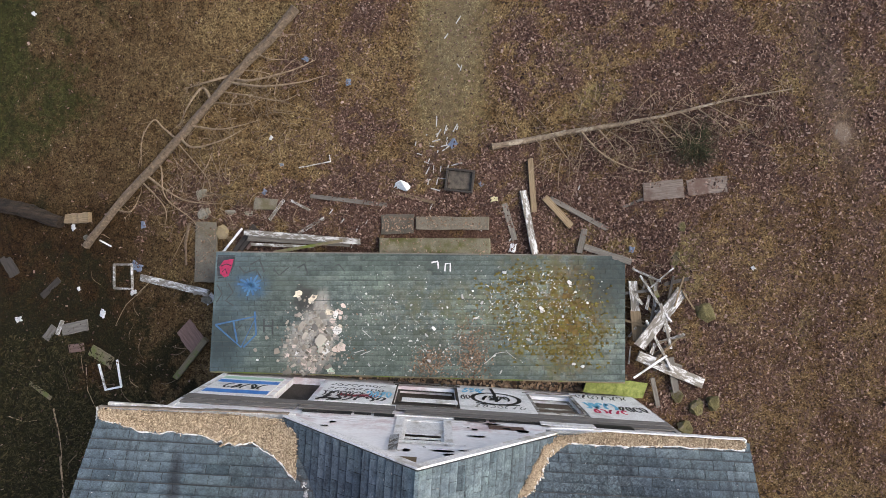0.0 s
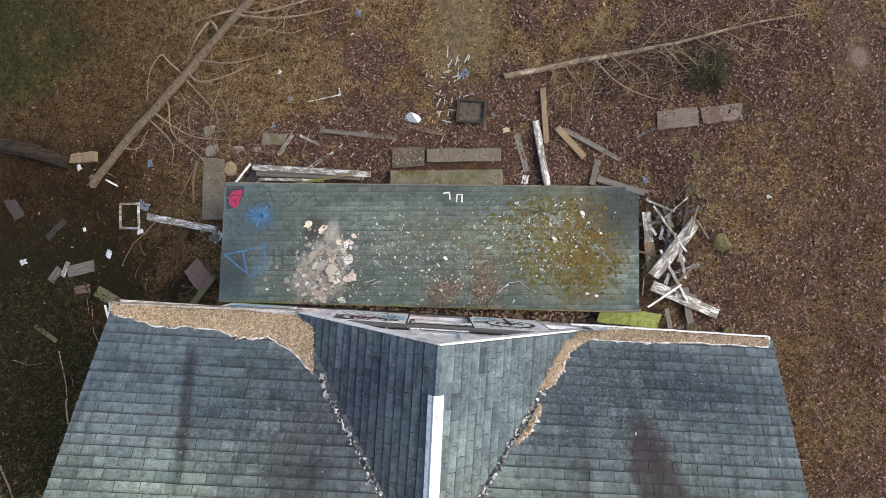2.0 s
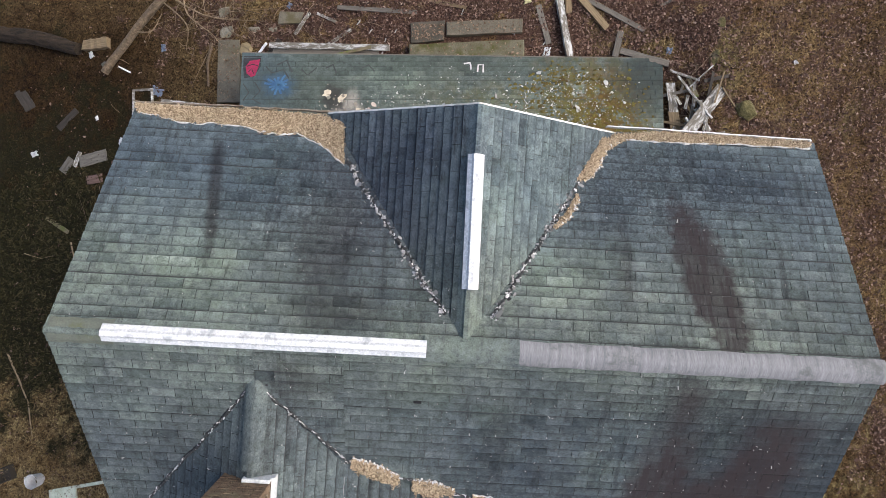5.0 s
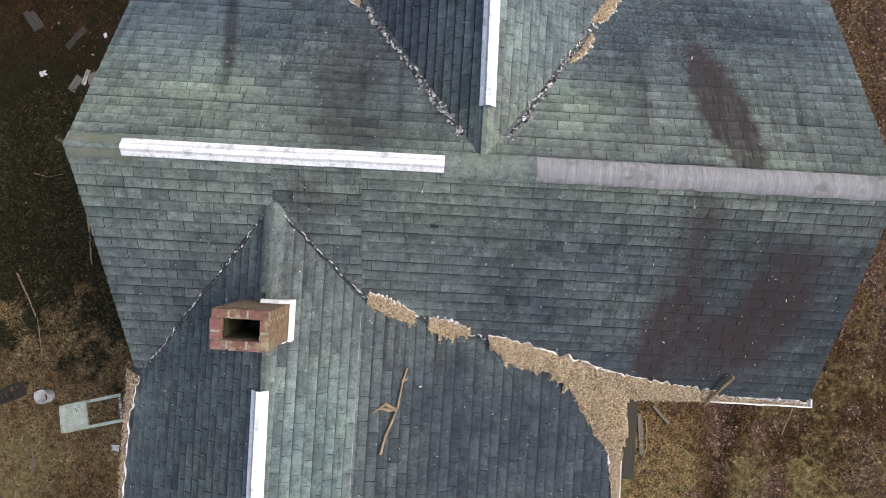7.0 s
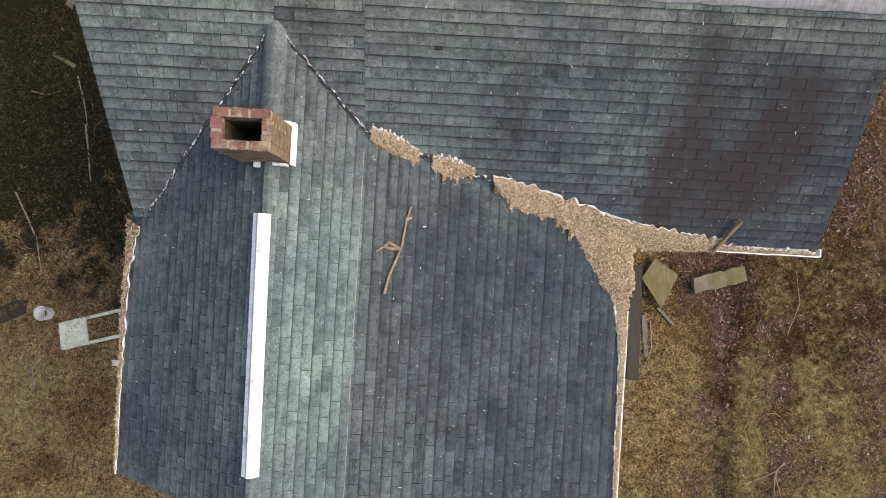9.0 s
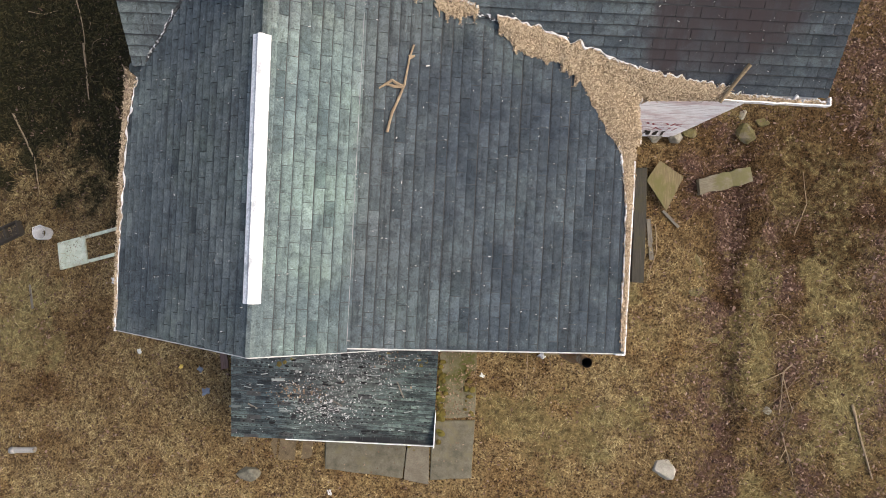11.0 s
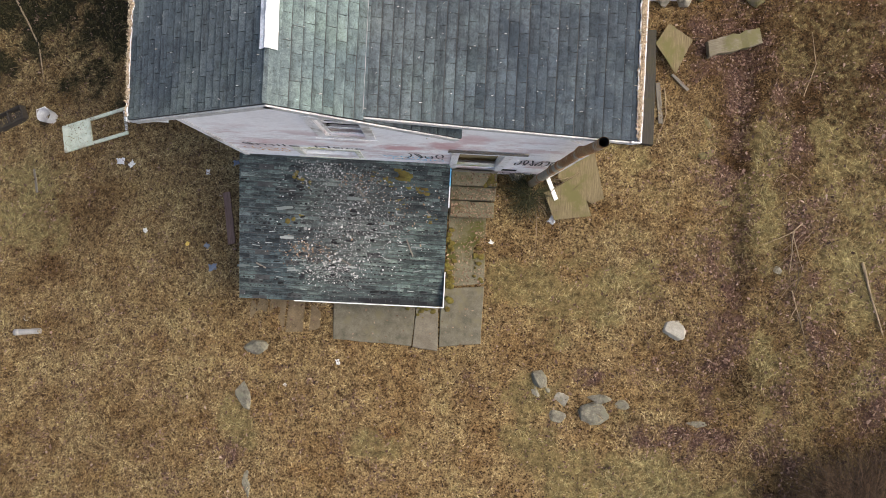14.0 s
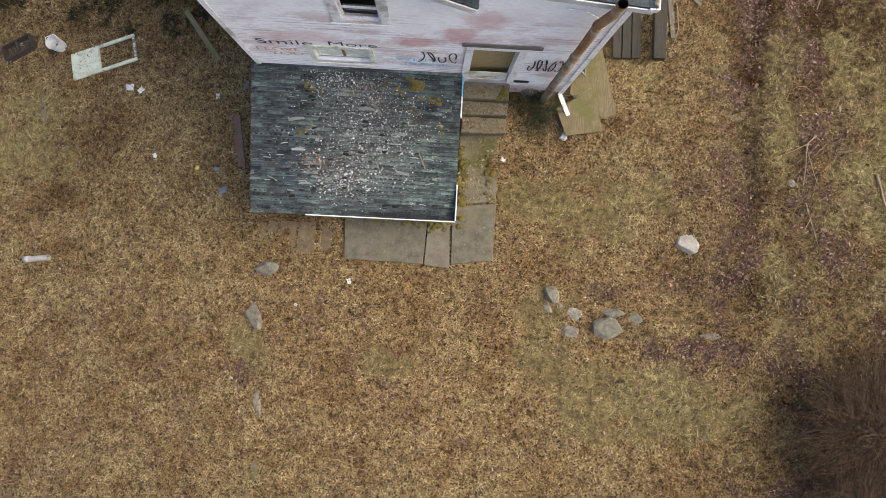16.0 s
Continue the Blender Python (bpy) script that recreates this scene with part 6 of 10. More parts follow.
needle_bank("pine needles heaped in the back corner gutter", [(0.1, -7.7), (0.5, -7.98), (0.95, -8.02), (1.3, -8.25), (1.5, -8.6), (1.95, -9.2)],
            [(0.05, -7.52), (0.5, -7.6), (1.0, -7.74), (1.5, -7.85), (2.2, -8.2), (2.3, -9.0)], 9, 0.07, 2600, rag=0.03, drip=0.3, drips=22.0)
needle_bank("pine needles heaped along the back gutter", [(1.9, -8.45), (2.6, -8.4), (3.4, -8.36)], [(1.6, -7.92), (2.2, -8.04), (2.8, -8.12), (3.45, -8.2)], 10, 0.06, 1500)
needle_bank("thin pine needles in the back gutter", [(3.4, -8.35), (4.0, -8.35), (4.84, -8.35)], [(3.4, -8.26), (4.0, -8.28), (4.84, -8.3)], 11, 0.02, 260)
needle_bank("pine needles along the wing's gutter", [(2.16, -9.1), (2.15, -10.2), (2.14, -12.0)], [(1.92, -9.1), (2.06, -9.9), (2.09, -12.0)], 12, 0.03, 900)
needle_bank("pine needles along the wing's west eave", [(-5.2, -8.3), (-5.22, -9.6), (-5.2, -10.9), (-5.16, -12.05)], [(-4.95, -8.5), (-5.1, -9.2), (-5.12, -10.3), (-5.14, -11.0), (-5.12, -12.05)], 13, 0.015, 600)


def valley_rubble(a, b, seed, count, spread=0.03, crust=0.02, steady=0.35, size=0.034):
    """Torn flashing, peeled white paint and grit along a valley of the roof."""
    rnd = random.Random(seed)
    rub = thing("valley_flashing", "torn black and white flashing along a roof valley", "flashing")
    a, b = Vector(a), Vector(b)
    side = Vector((a.y - b.y, b.x - a.x)).normalized()
    n = int((b - a).length / 0.03)

    def spot_at(t, off):
        p = a.lerp(b, t) + side * (off + 0.03 * noise.noise(Vector((t * 9, seed, 0))))
        return p.x, p.y, max(house_roof_z(p.x, p.y), 4.9)

    pts = [Vector(spot_at(i / n, 0.0)) + Vector((0, 0, 0.012)) for i in range(n + 1)]
    part("strip", tube(pts, [0.022 * rnd.uniform(0.5, 1.5) for _ in pts], 5), M_DECK, rub)
    # ragged crusts of white paint that come and go along the strip
    verts, faces = [], []
    for i in range(n):
        w0, w1 = (crust * (steady + 1.9 * noise.noise(Vector((q * 0.45, seed * 3.0, 2)))) * rnd.uniform(0.5, 1.5) for q in (i, i + 1))
        if w0 < 0.003 or w1 < 0.003:
            continue
        off = 0.035 * noise.noise(Vector((i * 0.3, seed, 7)))
        for t, w in ((i / n, w0), ((i + 1) / n, w1)):
            for s in (-1, 1):
                x, y, z = spot_at(t, off + s * w)
                verts.append((x, y, z + 0.028 + rnd.uniform(0, 0.012)))
        k = len(verts) - 4
        faces.append((k, k + 1, k + 3, k + 2))
    raw("crust", verts, faces, M_TORN, rub)["kind"] = "stuff"
    spots = []
    for _ in range(count):
        t = rnd.random()
        x, y, z = spot_at(t, rnd.gauss(0, spread))
        spots.append((x, y, z + 0.02))
    tagged(scatter_flakes("torn_flashing", "", "", spots, size, M_SCRAPS, seed, 0.5, 0.5, rub), kind="stuff")


valley_rubble((-2.0, -3.05), (-0.52, -4.98), 1, 200, 0.03, 0.019)
valley_rubble((1.25, -3.1), (0.05, -4.98), 2, 170, 0.03, 0.016)
valley_rubble((-4.78, -8.3), (-2.86, -6.05), 3, 60, 0.01, 0.006, 0.9, 0.022)
valley_rubble((-2.7, -6.05), (-1.7, -7.05), 4, 30, 0.01, 0.006, 0.9, 0.022)
valley_rubble((-1.7, -7.08), (0.1, -7.6), 5, 60, 0.015, 0.009, 0.7, 0.024)

# a line of torn edges where the newer roof meets the older one on the back wing
part("seam", tube([(BX, y, BZ + 0.018) for y in np.linspace(-7.3, -12.0, 30)], [0.004 + 0.003 * math.sin(i * 2.3) for i in range(30)], 5), M_OLDSHEET, roof)


# specks of lichen, seed and grit all over the old shingles
srnd = np.random.RandomState(21)
sx_, sy_ = srnd.uniform(-5, 4.7, 1800), srnd.uniform(-12, -2.5, 1800)
specks = [(a, b, house_roof_z(a, b) + 0.022) for a, b in zip(sx_, sy_) if house_roof_z(a, b) > 4.7 and (b < -5.5 or srnd.rand() < 0.4)]
scatter_flakes("roof_specks", "pale specks of lichen and seed on the shingles", "specks", specks, 0.018, litter("pale_specks", (0.22, 0.22, 0.21), (0.66, 0.66, 0.64)), 22, 0.2, 0.25)


def stick(name, label, points, r0, r1, material=None, seed=0, wobble=0.15, m=None, twigs=()):
    """A dead branch through points, thinning from r0 to r1, with twigs as parts."""
    n = len(points)
    fine = []
    for i in range(n - 1):
        for k in range(4):
            p = Vector(points[i]).lerp(Vector(points[i + 1]), k / 4)
            fine.append(p + noise.noise_vector(p * 2.1 + Vector((seed, 0, 0))) * 0.02)
    fine.append(Vector(points[-1]))
    rad = [r0 + (r1 - r0) * i / (len(fine) - 1) for i in range(len(fine))]
    if not twigs:
        return solo(name, tube(fine, rad, 7, wobble, seed), material or M_TWIG, label, name.replace("_", " "), m)
    th = thing(name, label, name.replace("_", " "), m)
    part("limb", tube(fine, rad, 7, wobble, seed), material or M_TWIG, th)
    for tw in twigs:
        part("twig", tube(tw, [r1 * 1.2 + 0.004] + [r1] * (len(tw) - 2) + [r1 * 0.5], 5, wobble, seed), material or M_TWIG, th)
    return th


def roof_pts(*xy, lift=0.03):
    return [(x, y, house_roof_z(x, y) + lift) for x, y in xy]


stick("dead_branch", "pale dead branch lying on the back roof", roof_pts((-1.05, -8.02), (-1.1, -8.2), (-1.13, -8.55), (-1.2, -8.75), (-1.28, -8.95), (-1.33, -9.2)), 0.012, 0.022,
      twigs=[roof_pts((-1.1, -8.2), (-1.02, -8.17)), roof_pts((-1.15, -8.6), (-1.3, -8.52), (-1.46, -8.64)), roof_pts((-1.15, -8.58), (-1.25, -8.6), (-1.38, -8.58))])
stick("stick", "weathered stick lying across the back gutter", [(3.3, -8.42, 5.0), (3.4, -8.25, 5.07), (3.58, -7.93, 5.26)], 0.022, 0.03, M_TANWOOD)
stick("stick", "pale stick lying in the front gutter needles", [(-3.2, -2.74, 5.24), (-2.86, -2.52, 5.13)], 0.016, 0.012)
vent = thing("roof_nail_hole", "small torn hole in the shingles", "hole")
part("lip", boxed(-0.84, -6.12, house_roof_z(-0.78, -6.1), -0.74, -6.08, house_roof_z(-0.78, -6.1) + 0.022, 0.004), M_BLACK_PAINT_SHADE, vent)
for x, y, w in ((-2.85, -6.0, 0.03), (-2.66, -6.0, 0.03)):
    part("lip", boxed(x, y, house_roof_z(x, y) + 0.0, x + w, y + 0.025, house_roof_z(x, y) + 0.03, 0.003), M_DECK, vent)

# flakes of paint and plaster, leaves and moss on the porch roof
prnd = np.random.RandomState(5)


def porch_spots(cx, cy, sx, sy, n):
    x, y = prnd.normal(cx, sx, n), prnd.normal(cy, sy, n)
    ok = (x > -5.0) & (x < 4.1) & (y > -2.3 + 0.042 * (x - 4.2)) & (y < 0.3 + 0.05 * (x - 4.2))
    return [(a, b, porch_z(a, b) + 0.014) for a, b in zip(x[ok], y[ok])]


scatter_flakes("paint_flakes", "white paint flakes strewn over the porch roof", "paint flakes", porch_spots(-1.0, -1.4, 1.0, 0.6, 620) + porch_spots(0.0, -1.9, 0.6, 0.3, 260) + porch_spots(2.1, -0.75, 0.75, 0.45, 900), 0.018, M_FLAKES, 2, thin=0.45, spread=0.6)
scatter_flakes("plaster_bits", "grey plaster bits on the porch roof", "plaster", porch_spots(-2.9, -1.9, 0.34, 0.42, 900), 0.028, litter("plaster_bits", (0.25, 0.22, 0.18), (0.62, 0.58, 0.5)), 3, thin=0.7, spread=0.7)
scatter_flakes("leaf_litter", "brown leaves blown onto the porch roof", "leaves", porch_spots(0.75, -1.95, 0.2, 0.28, 660) + porch_spots(-0.15, -2.15, 0.24, 0.16, 520) + porch_spots(0.8, -1.4, 0.35, 0.25, 110) + porch_spots(-2.3, -1.9, 0.5, 0.4, 60), 0.032, M_BROWNLEAF, 4)


def moss_cushions(name, label, spots, parent=None):
    """Low rounded moss cushions at places (x, y, z, width)."""
    rnd = random.Random(8)
    bm = bmesh.new()
    bmesh.ops.create_icosphere(bm, subdivisions=2, radius=1.0)
    ball, tris = [v.co.copy() for v in bm.verts], [tuple(v.index for v in f.verts) for f in bm.faces]
    bm.free()
    verts, faces = [], []
    for x, y, z, w in spots:
        q, k = rnd.uniform(0.6, 1.1), len(verts)
        for c in ball:
            d = 1 + 0.5 * noise.noise(c * 1.9 + Vector((x * 9, y * 9, 0)))
            verts.append((x + c.x * w / 2 * d, y + c.y * w / 2 * d * q, z + max(c.z, -0.2) * w * 0.1 * d))
        faces += [tuple(k + i for i in t) for t in tris]
    ob = raw(name, verts, faces, M_MOSS, parent, True)
    return tagged(ob, label, "moss", kind="stuff")


mrnd = random.Random(12)
spots = []
for cx, cy, sx, sy, n in ((1.95, -0.15, 0.35, 0.2, 26), (2.3, -1.2, 0.5, 0.35, 60), (3.0, -1.3, 0.5, 0.4, 60), (3.4, -1.1, 0.3, 0.3, 22), (1.35, -0.55, 0.35, 0.2, 24), (1.6, -1.5, 0.25, 0.2, 14), (2.7, -1.75, 0.4, 0.15, 20), (2.9, -0.1, 0.4, 0.15, 10)):
    for _ in range(n * 5):
        x, y = mrnd.gauss(cx, sx), mrnd.gauss(cy, sy)
        if x < 4.1 and -2.2 < y < 0.3:
            spots.append((x, y, porch_z(x, y) + 0.012, mrnd.uniform(0.025, 0.085)))
moss_cushions("moss", "olive moss cushions on the porch roof shingles", spots)
def peeled_patch(x, y, size, seed, material):
    """A flat ragged scab of plaster lying on the porch roof."""
    r = random.Random(seed)
    k, q, turn = r.randint(8, 12), r.uniform(0.55, 1.0), r.uniform(0, 3.1)
    pts = []
    for i in range(k):
        a, d = 2 * math.pi * i / k, size / 2 * r.uniform(0.65, 1.2)
        u, v = d * math.cos(a), d * q * math.sin(a)
        px, py = x + u * math.cos(turn) - v * math.sin(turn), y + u * math.sin(turn) + v * math.cos(turn)
        pts.append(Vector((px, py, porch_z(px, py) + 0.018)))
    solo("plaster_scab", sheet(pts, r.uniform(0.003, 0.006)), material, "flat scab of flaking plaster on the porch roof", "plaster", group="plaster scabs on the porch roof")


SCABS = [plain("cream_plaster", (0.46, 0.4, 0.29), (0.66, 0.6, 0.48), 9.0), plain("pinkish_plaster", (0.46, 0.37, 0.32), (0.62, 0.53, 0.47), 9.0), plain("white_plaster", (0.55, 0.55, 0.54), (0.74, 0.74, 0.72), 9.0),
         plain("grey_plaster", (0.26, 0.25, 0.23), (0.44, 0.43, 0.4), 9.0), plain("mint_plaster", (0.38, 0.47, 0.37), (0.52, 0.6, 0.48), 9.0)]
for i, (x, y, s) in enumerate(((-3.3, -0.85, 0.24), (-2.98, -0.93, 0.26), (-2.55, -1.2, 0.22))):
    peeled_patch(x, y, s, 60 + i, SCABS[0])
for i, (x, y, s) in enumerate(((-2.66, -1.98, 0.3), (-2.3, -1.55, 0.18), (-2.4, -2.45, 0.18))):
    peeled_patch(x, y, s, 70 + i, SCABS[4 if i != 1 else 2])
scab_r = random.Random(91)
for i in range(46):
    t = scab_r.random()
    peeled_patch(-2.5 - 0.35 * t + scab_r.gauss(0, 0.2), -1.25 - 1.25 * t + scab_r.gauss(0, 0.14), scab_r.uniform(0.07, 0.24), 100 + i, scab_r.choice((SCABS[0], SCABS[1], SCABS[1], SCABS[2], SCABS[3])))
for pts in (((1.05, -2.1), (1.3, -1.85), (1.55, -1.8), (1.75, -1.95)),):
    stick("stick", "thin pale bent stick on the porch roof", [(x, y, porch_z(x, y) + 0.02) for x, y in pts], 0.008, 0.006, M_FLAKES)
for x0, y0, x1, y1 in ((-1.75, -1.55, -1.55, -1.7), (-1.75, -2.1, -1.55, -2.0), (-1.9, -2.05, -1.68, -1.98)):
    stick("stick", "white splinter on the porch roof", [(x0, y0, porch_z(x0, y0) + 0.02), (x1, y1, porch_z(x1, y1) + 0.02)], 0.01, 0.008, M_FLAKES)
for x, y, s in ((3.35, -0.6, 0.09), (3.05, -1.98, 0.1), (3.25, -2.02, 0.12), (-4.05, -2.35, 0.08), (-0.6, -2.35, 0.07)):
    solo("paint_chip", stone(s, s * 0.7, 0.03, int(x * 90)), M_WHITEPAINT, "white chip of board on the porch roof", "paint chip", Matrix.Translation((x, y, porch_z(x, y) + 0.01)), "chips on the porch roof")

# the same on the lean-to
lrnd = np.random.RandomState(9)


def lean_spots(cx, cy, sx, sy, n):
    x, y = lrnd.normal(cx, sx, n), lrnd.normal(cy, sy, n)
    ok = (x > -4.7) & (x < -0.5) & (y > -14.9) & (y < BACK - 0.1)
    return [(a, b, lean_z(a, b) + 0.02) for a, b in zip(x[ok], y[ok])]


scatter_flakes("paint_flakes", "white paint flakes strewn over the lean-to roof", "paint flakes", lean_spots(-2.3, -13.3, 0.6, 0.7, 2400) + lean_spots(-3.0, -12.25, 0.4, 0.2, 800) + lean_spots(-3.5, -14.0, 0.45, 0.35, 160) + lean_spots(-1.7, -12.8, 0.7, 0.4, 260) + lean_spots(-2.8, -14.25, 0.3, 0.22, 600), 0.012, litter("grey_white_flakes", (0.25, 0.26, 0.26), (0.8, 0.8, 0.79)), 6, thin=0.7, spread=0.5)
scatter_flakes("leaf_litter", "brown leaf crumbs on the lean-to roof", "leaves", lean_spots(-2.2, -12.4, 0.3, 0.15, 90) + lean_spots(-3.3, -13.9, 0.35, 0.15, 140) + lean_spots(-1.3, -12.9, 0.4, 0.3, 80), 0.03, M_BROWNLEAF, 15)
scatter_flakes("torn_tabs", "pale torn edges of tabs on the lean-to roof", "torn shingle", lean_spots(-1.2, -13.6, 0.6, 0.6, 34) + lean_spots(-3.9, -13.9, 0.5, 0.5, 34) + lean_spots(-3.2, -12.9, 0.7, 0.5, 16), 0.11, litter("torn_tab_edges", (0.12, 0.15, 0.15), (0.42, 0.46, 0.45)), 16, 0.03, 0.13, aim=0.0, spread=0.5)
M_TAR = litter("tar_strips", (0.006, 0.006, 0.008), (0.026, 0.026, 0.03))
scatter_flakes("tar_strips", "dark tar strips where tabs have torn off the lean-to", "tar strips", lean_spots(-2.6, -13.5, 1.3, 0.9, 130), 0.09, M_TAR, 17, 0.02, 0.28, aim=0.0, spread=0.3)
# the slots between the tabs, open here and there along the courses
slots = []
for row in range(1, 33):
    y = -14.95 + row * 0.0883
    for i in range(44):
        x = -4.72 + i * 0.1 + (row % 3) * 0.03
        if x < -0.5 and noise.noise(Vector((x * 1.3, y * 5.0, 4.0))) > 0.12:
            slots.append((x, y, lean_z(x, y) + 0.016))
scatter_flakes("tab_slots", "dark slots between the tabs of the lean-to roof", "slots", slots, 0.04, M_TAR, 18, 0.02, 0.5, aim=0.0, spread=0.2)
spots = []
for cx, cy, n, w in ((-1.3, -12.25, 10, 0.16), (-1.0, -12.5, 10, 0.13), (-1.75, -12.4, 5, 0.12), (-1.35, -12.7, 5, 0.1), (-3.6, -12.35, 6, 0.1), (-3.65, -13.2, 4, 0.1), (-0.7, -13.1, 4, 0.1), (-1.5, -13.0, 3, 0.08), (-3.3, -12.5, 4, 0.08), (-1.9, -12.3, 4, 0.09)):
    for _ in range(n):
        x, y = mrnd.gauss(cx, 0.08), mrnd.gauss(cy, 0.06)
        spots.append((x, min(y, BACK - 0.12), lean_z(x, y) + 0.014, mrnd.uniform(0.6, 1.2) * w))
moss_cushions("moss", "olive moss cushions on the lean-to roof", spots)
for x0, y0, x1, y1, w in ((-2.35, -12.5, -2.05, -12.85, 0.045), (-1.25, -13.55, -1.1, -13.9, 0.03), (-2.6, -14.05, -2.4, -14.15, 0.03), (-4.4, -14.2, -4.2, -14.3, 0.03)):
    a, b = Vector((x0, y0, lean_z(x0, y0) + 0.02)), Vector((x1, y1, lean_z(x1, y1) + 0.02))
    d = (b - a).normalized()
    s = Vector((0, 0, 1)).cross(d).normalized()
    solo("splinter", board((b - a).length, w, 0.012, 0.05, int(x0 * 40), cuts=4), M_GREYWOOD, "grey splinter of wood on the lean-to roof", "splinter", Matrix.Translation((a + b) / 2) @ Matrix((d, s, d.cross(s))).transposed().to_4x4(), "splinters on the lean-to roof")

# ---- things in the yard ----
def plank(label, x0, y0, x1, y1, width, thick, material, lift0=0.0, lift1=0.0, name="board", category="board", group="", seed=None, roll=0.0, rag=0.03):
    """A board lying on the ground from one end to the other, its ends raised where it lies on other things."""
    a, b = Vector((x0, y0, rough_z(x0, y0) + lift0)), Vector((x1, y1, rough_z(x1, y1) + lift1))
    d = (b - a).normalized()
    s = Vector((0, 0, 1)).cross(d).normalized()
    n = d.cross(s)
    m = Matrix.Translation((a + b) / 2) @ Matrix((d, s, n)).transposed().to_4x4() @ pose(0, 0, 0.005, roll)
    return solo(name, board((b - a).length, width, thick, rag, seed if seed is not None else int(abs(x0 * 37 + y0 * 91))), material, label, category, m, group)


def ground_pts(points, lift=0.05):
    return [(x, y, rough_z(x, y) + (lift[i] if isinstance(lift, (list, tuple)) else lift)) for i, (x, y) in enumerate(points)]


def fallen_tree(label, spine, r0, r1, limbs, material, seed, lift, limb_mat=None, twig_n=0):
    """A fallen trunk with its limbs and twigs, lying on the ground."""
    th = thing("fallen_tree", label, "fallen tree")
    fine, rad = [], []
    n = len(spine)
    for i in range(n - 1):
        for k in range(5):
            t = (i + k / 5) / (n - 1)
            p = Vector(spine[i]).lerp(Vector(spine[i + 1]), k / 5)
            q = Vector((p.x, p.y, rough_z(p.x, p.y) + lift))
            fine.append(q + noise.noise_vector(q * 0.9 + Vector((seed, 0, 0))) * 0.05)
            rad.append((r0 + (r1 - r0) * t) * (1 + 0.16 * noise.noise(q * 3.0)))
    fine.append(Vector((*spine[-1], rough_z(*spine[-1]) + lift)))
    rad.append(r1)
    part("trunk", tube(fine, rad, 12, 0.10, seed), material, th)
    rnd = random.Random(seed)
    for li, (pts, ra) in enumerate(limbs):
        out = []
        for i, (x, y) in enumerate(pts):
            t = i / (len(pts) - 1)
            out.append(Vector((x, y, rough_z(x, y) + lift * 0.8 * (1 - t) + 0.05 + 0.2 * math.sin(math.pi * min(1, t * 1.1)))))
        root = min(fine, key=lambda p: (p.xy - out[0].xy).length)
        if (root.xy - out[0].xy).length > 0.12:
            out.insert(0, root.copy())
        # a rounded course through the corners
        smooth = []
        for i in range(len(out) - 1):
            p0, p1, p2, p3 = out[max(i - 1, 0)], out[i], out[i + 1], out[min(i + 2, len(out) - 1)]
            for k in range(5):
                t = k / 5
                smooth.append(0.5 * ((2 * p1) + (p2 - p0) * t + (2 * p0 - 5 * p1 + 4 * p2 - p3) * t * t + (3 * p1 - p0 - 3 * p2 + p3) * t ** 3))
        smooth.append(out[-1])
        k = len(smooth)
        limb = part("limb", tube(smooth, [ra * 0.88 * (1 - 0.8 * i / (k - 1)) for i in range(k)], 6, 0.16, li), limb_mat or material, th)
        for _ in range(twig_n):
            i = rnd.randrange(k // 3, k)
            p = smooth[i]
            a, ln = rnd.uniform(0, 6.28), rnd.uniform(0.15, 0.5)
            q = p + Vector((math.cos(a), math.sin(a), 0)) * ln
            q.z = max(rough_z(q.x, q.y) + 0.02, p.z - 0.1)
            mid = (p + q) / 2 + Vector((rnd.gauss(0, 0.06), rnd.gauss(0, 0.06), 0.04))
            part("twig", tube([p, mid, q], [0.006, 0.005, 0.002], 4), limb_mat or material, limb)
    return th


fallen_tree("long fallen grey-brown trunk with curling bare limbs", [(-4.02, 6.01), (-4.71, 5.17), (-5.56, 4.28), (-6.44, 3.36), (-7.34, 2.34), (-8.42, 1.21), (-9.53, -0.14)], 0.105, 0.1, [
    (((-5.62, 4.35), (-6.22, 4.15), (-6.84, 4.06)), 0.04), (((-5.62, 4.32), (-5.01, 4.22), (-3.99, 4.51), (-3.46, 4.81)), 0.045),
    (((-5.53, 4.19), (-4.7, 4.09), (-3.83, 4.21), (-3.15, 4.45)), 0.045), (((-5.75, 3.97), (-4.99, 3.85), (-4.25, 3.77), (-3.82, 4.01)), 0.03),
    (((-6.57, 3.11), (-5.71, 3.03), (-4.79, 3.34)), 0.035), (((-6.87, 2.77), (-6.46, 2.55), (-5.7, 2.78), (-5.26, 3.1)), 0.04),
    (((-7.41, 3.05), (-7.6, 3.2), (-7.94, 2.74), (-8.05, 2.05)), 0.035), (((-6.34, 4.06), (-6.66, 3.58), (-6.99, 3.14)), 0.05),
    (((-5.9, 3.7), (-5.13, 3.64), (-4.63, 3.99)), 0.025), (((-4.75, 5.15), (-4.32, 5.29), (-3.82, 5.4)), 0.025), (((-4.97, 4.95), (-4.59, 4.75), (-4.15, 4.82)), 0.025),
    (((-7.8, 1.8), (-6.72, 1.23), (-5.62, 1.19)), 0.035), (((-7.4, 2.0), (-7.2, 1.28), (-6.54, 0.8), (-6.37, 0.6)), 0.03), (((-6.9, 2.6), (-6.04, 1.77), (-6.09, 1.33)), 0.025),
    (((-8.7, 0.9), (-8.16, 0.86), (-8.02, 1.39)), 0.03), (((-7.9, 1.6), (-7.2, 1.0), (-7.3, 0.5)), 0.025), (((-5.4, 4.5), (-4.6, 4.4), (-4.2, 4.1)), 0.02)], M_BARK, 2, 0.16, M_LIMB, 9)
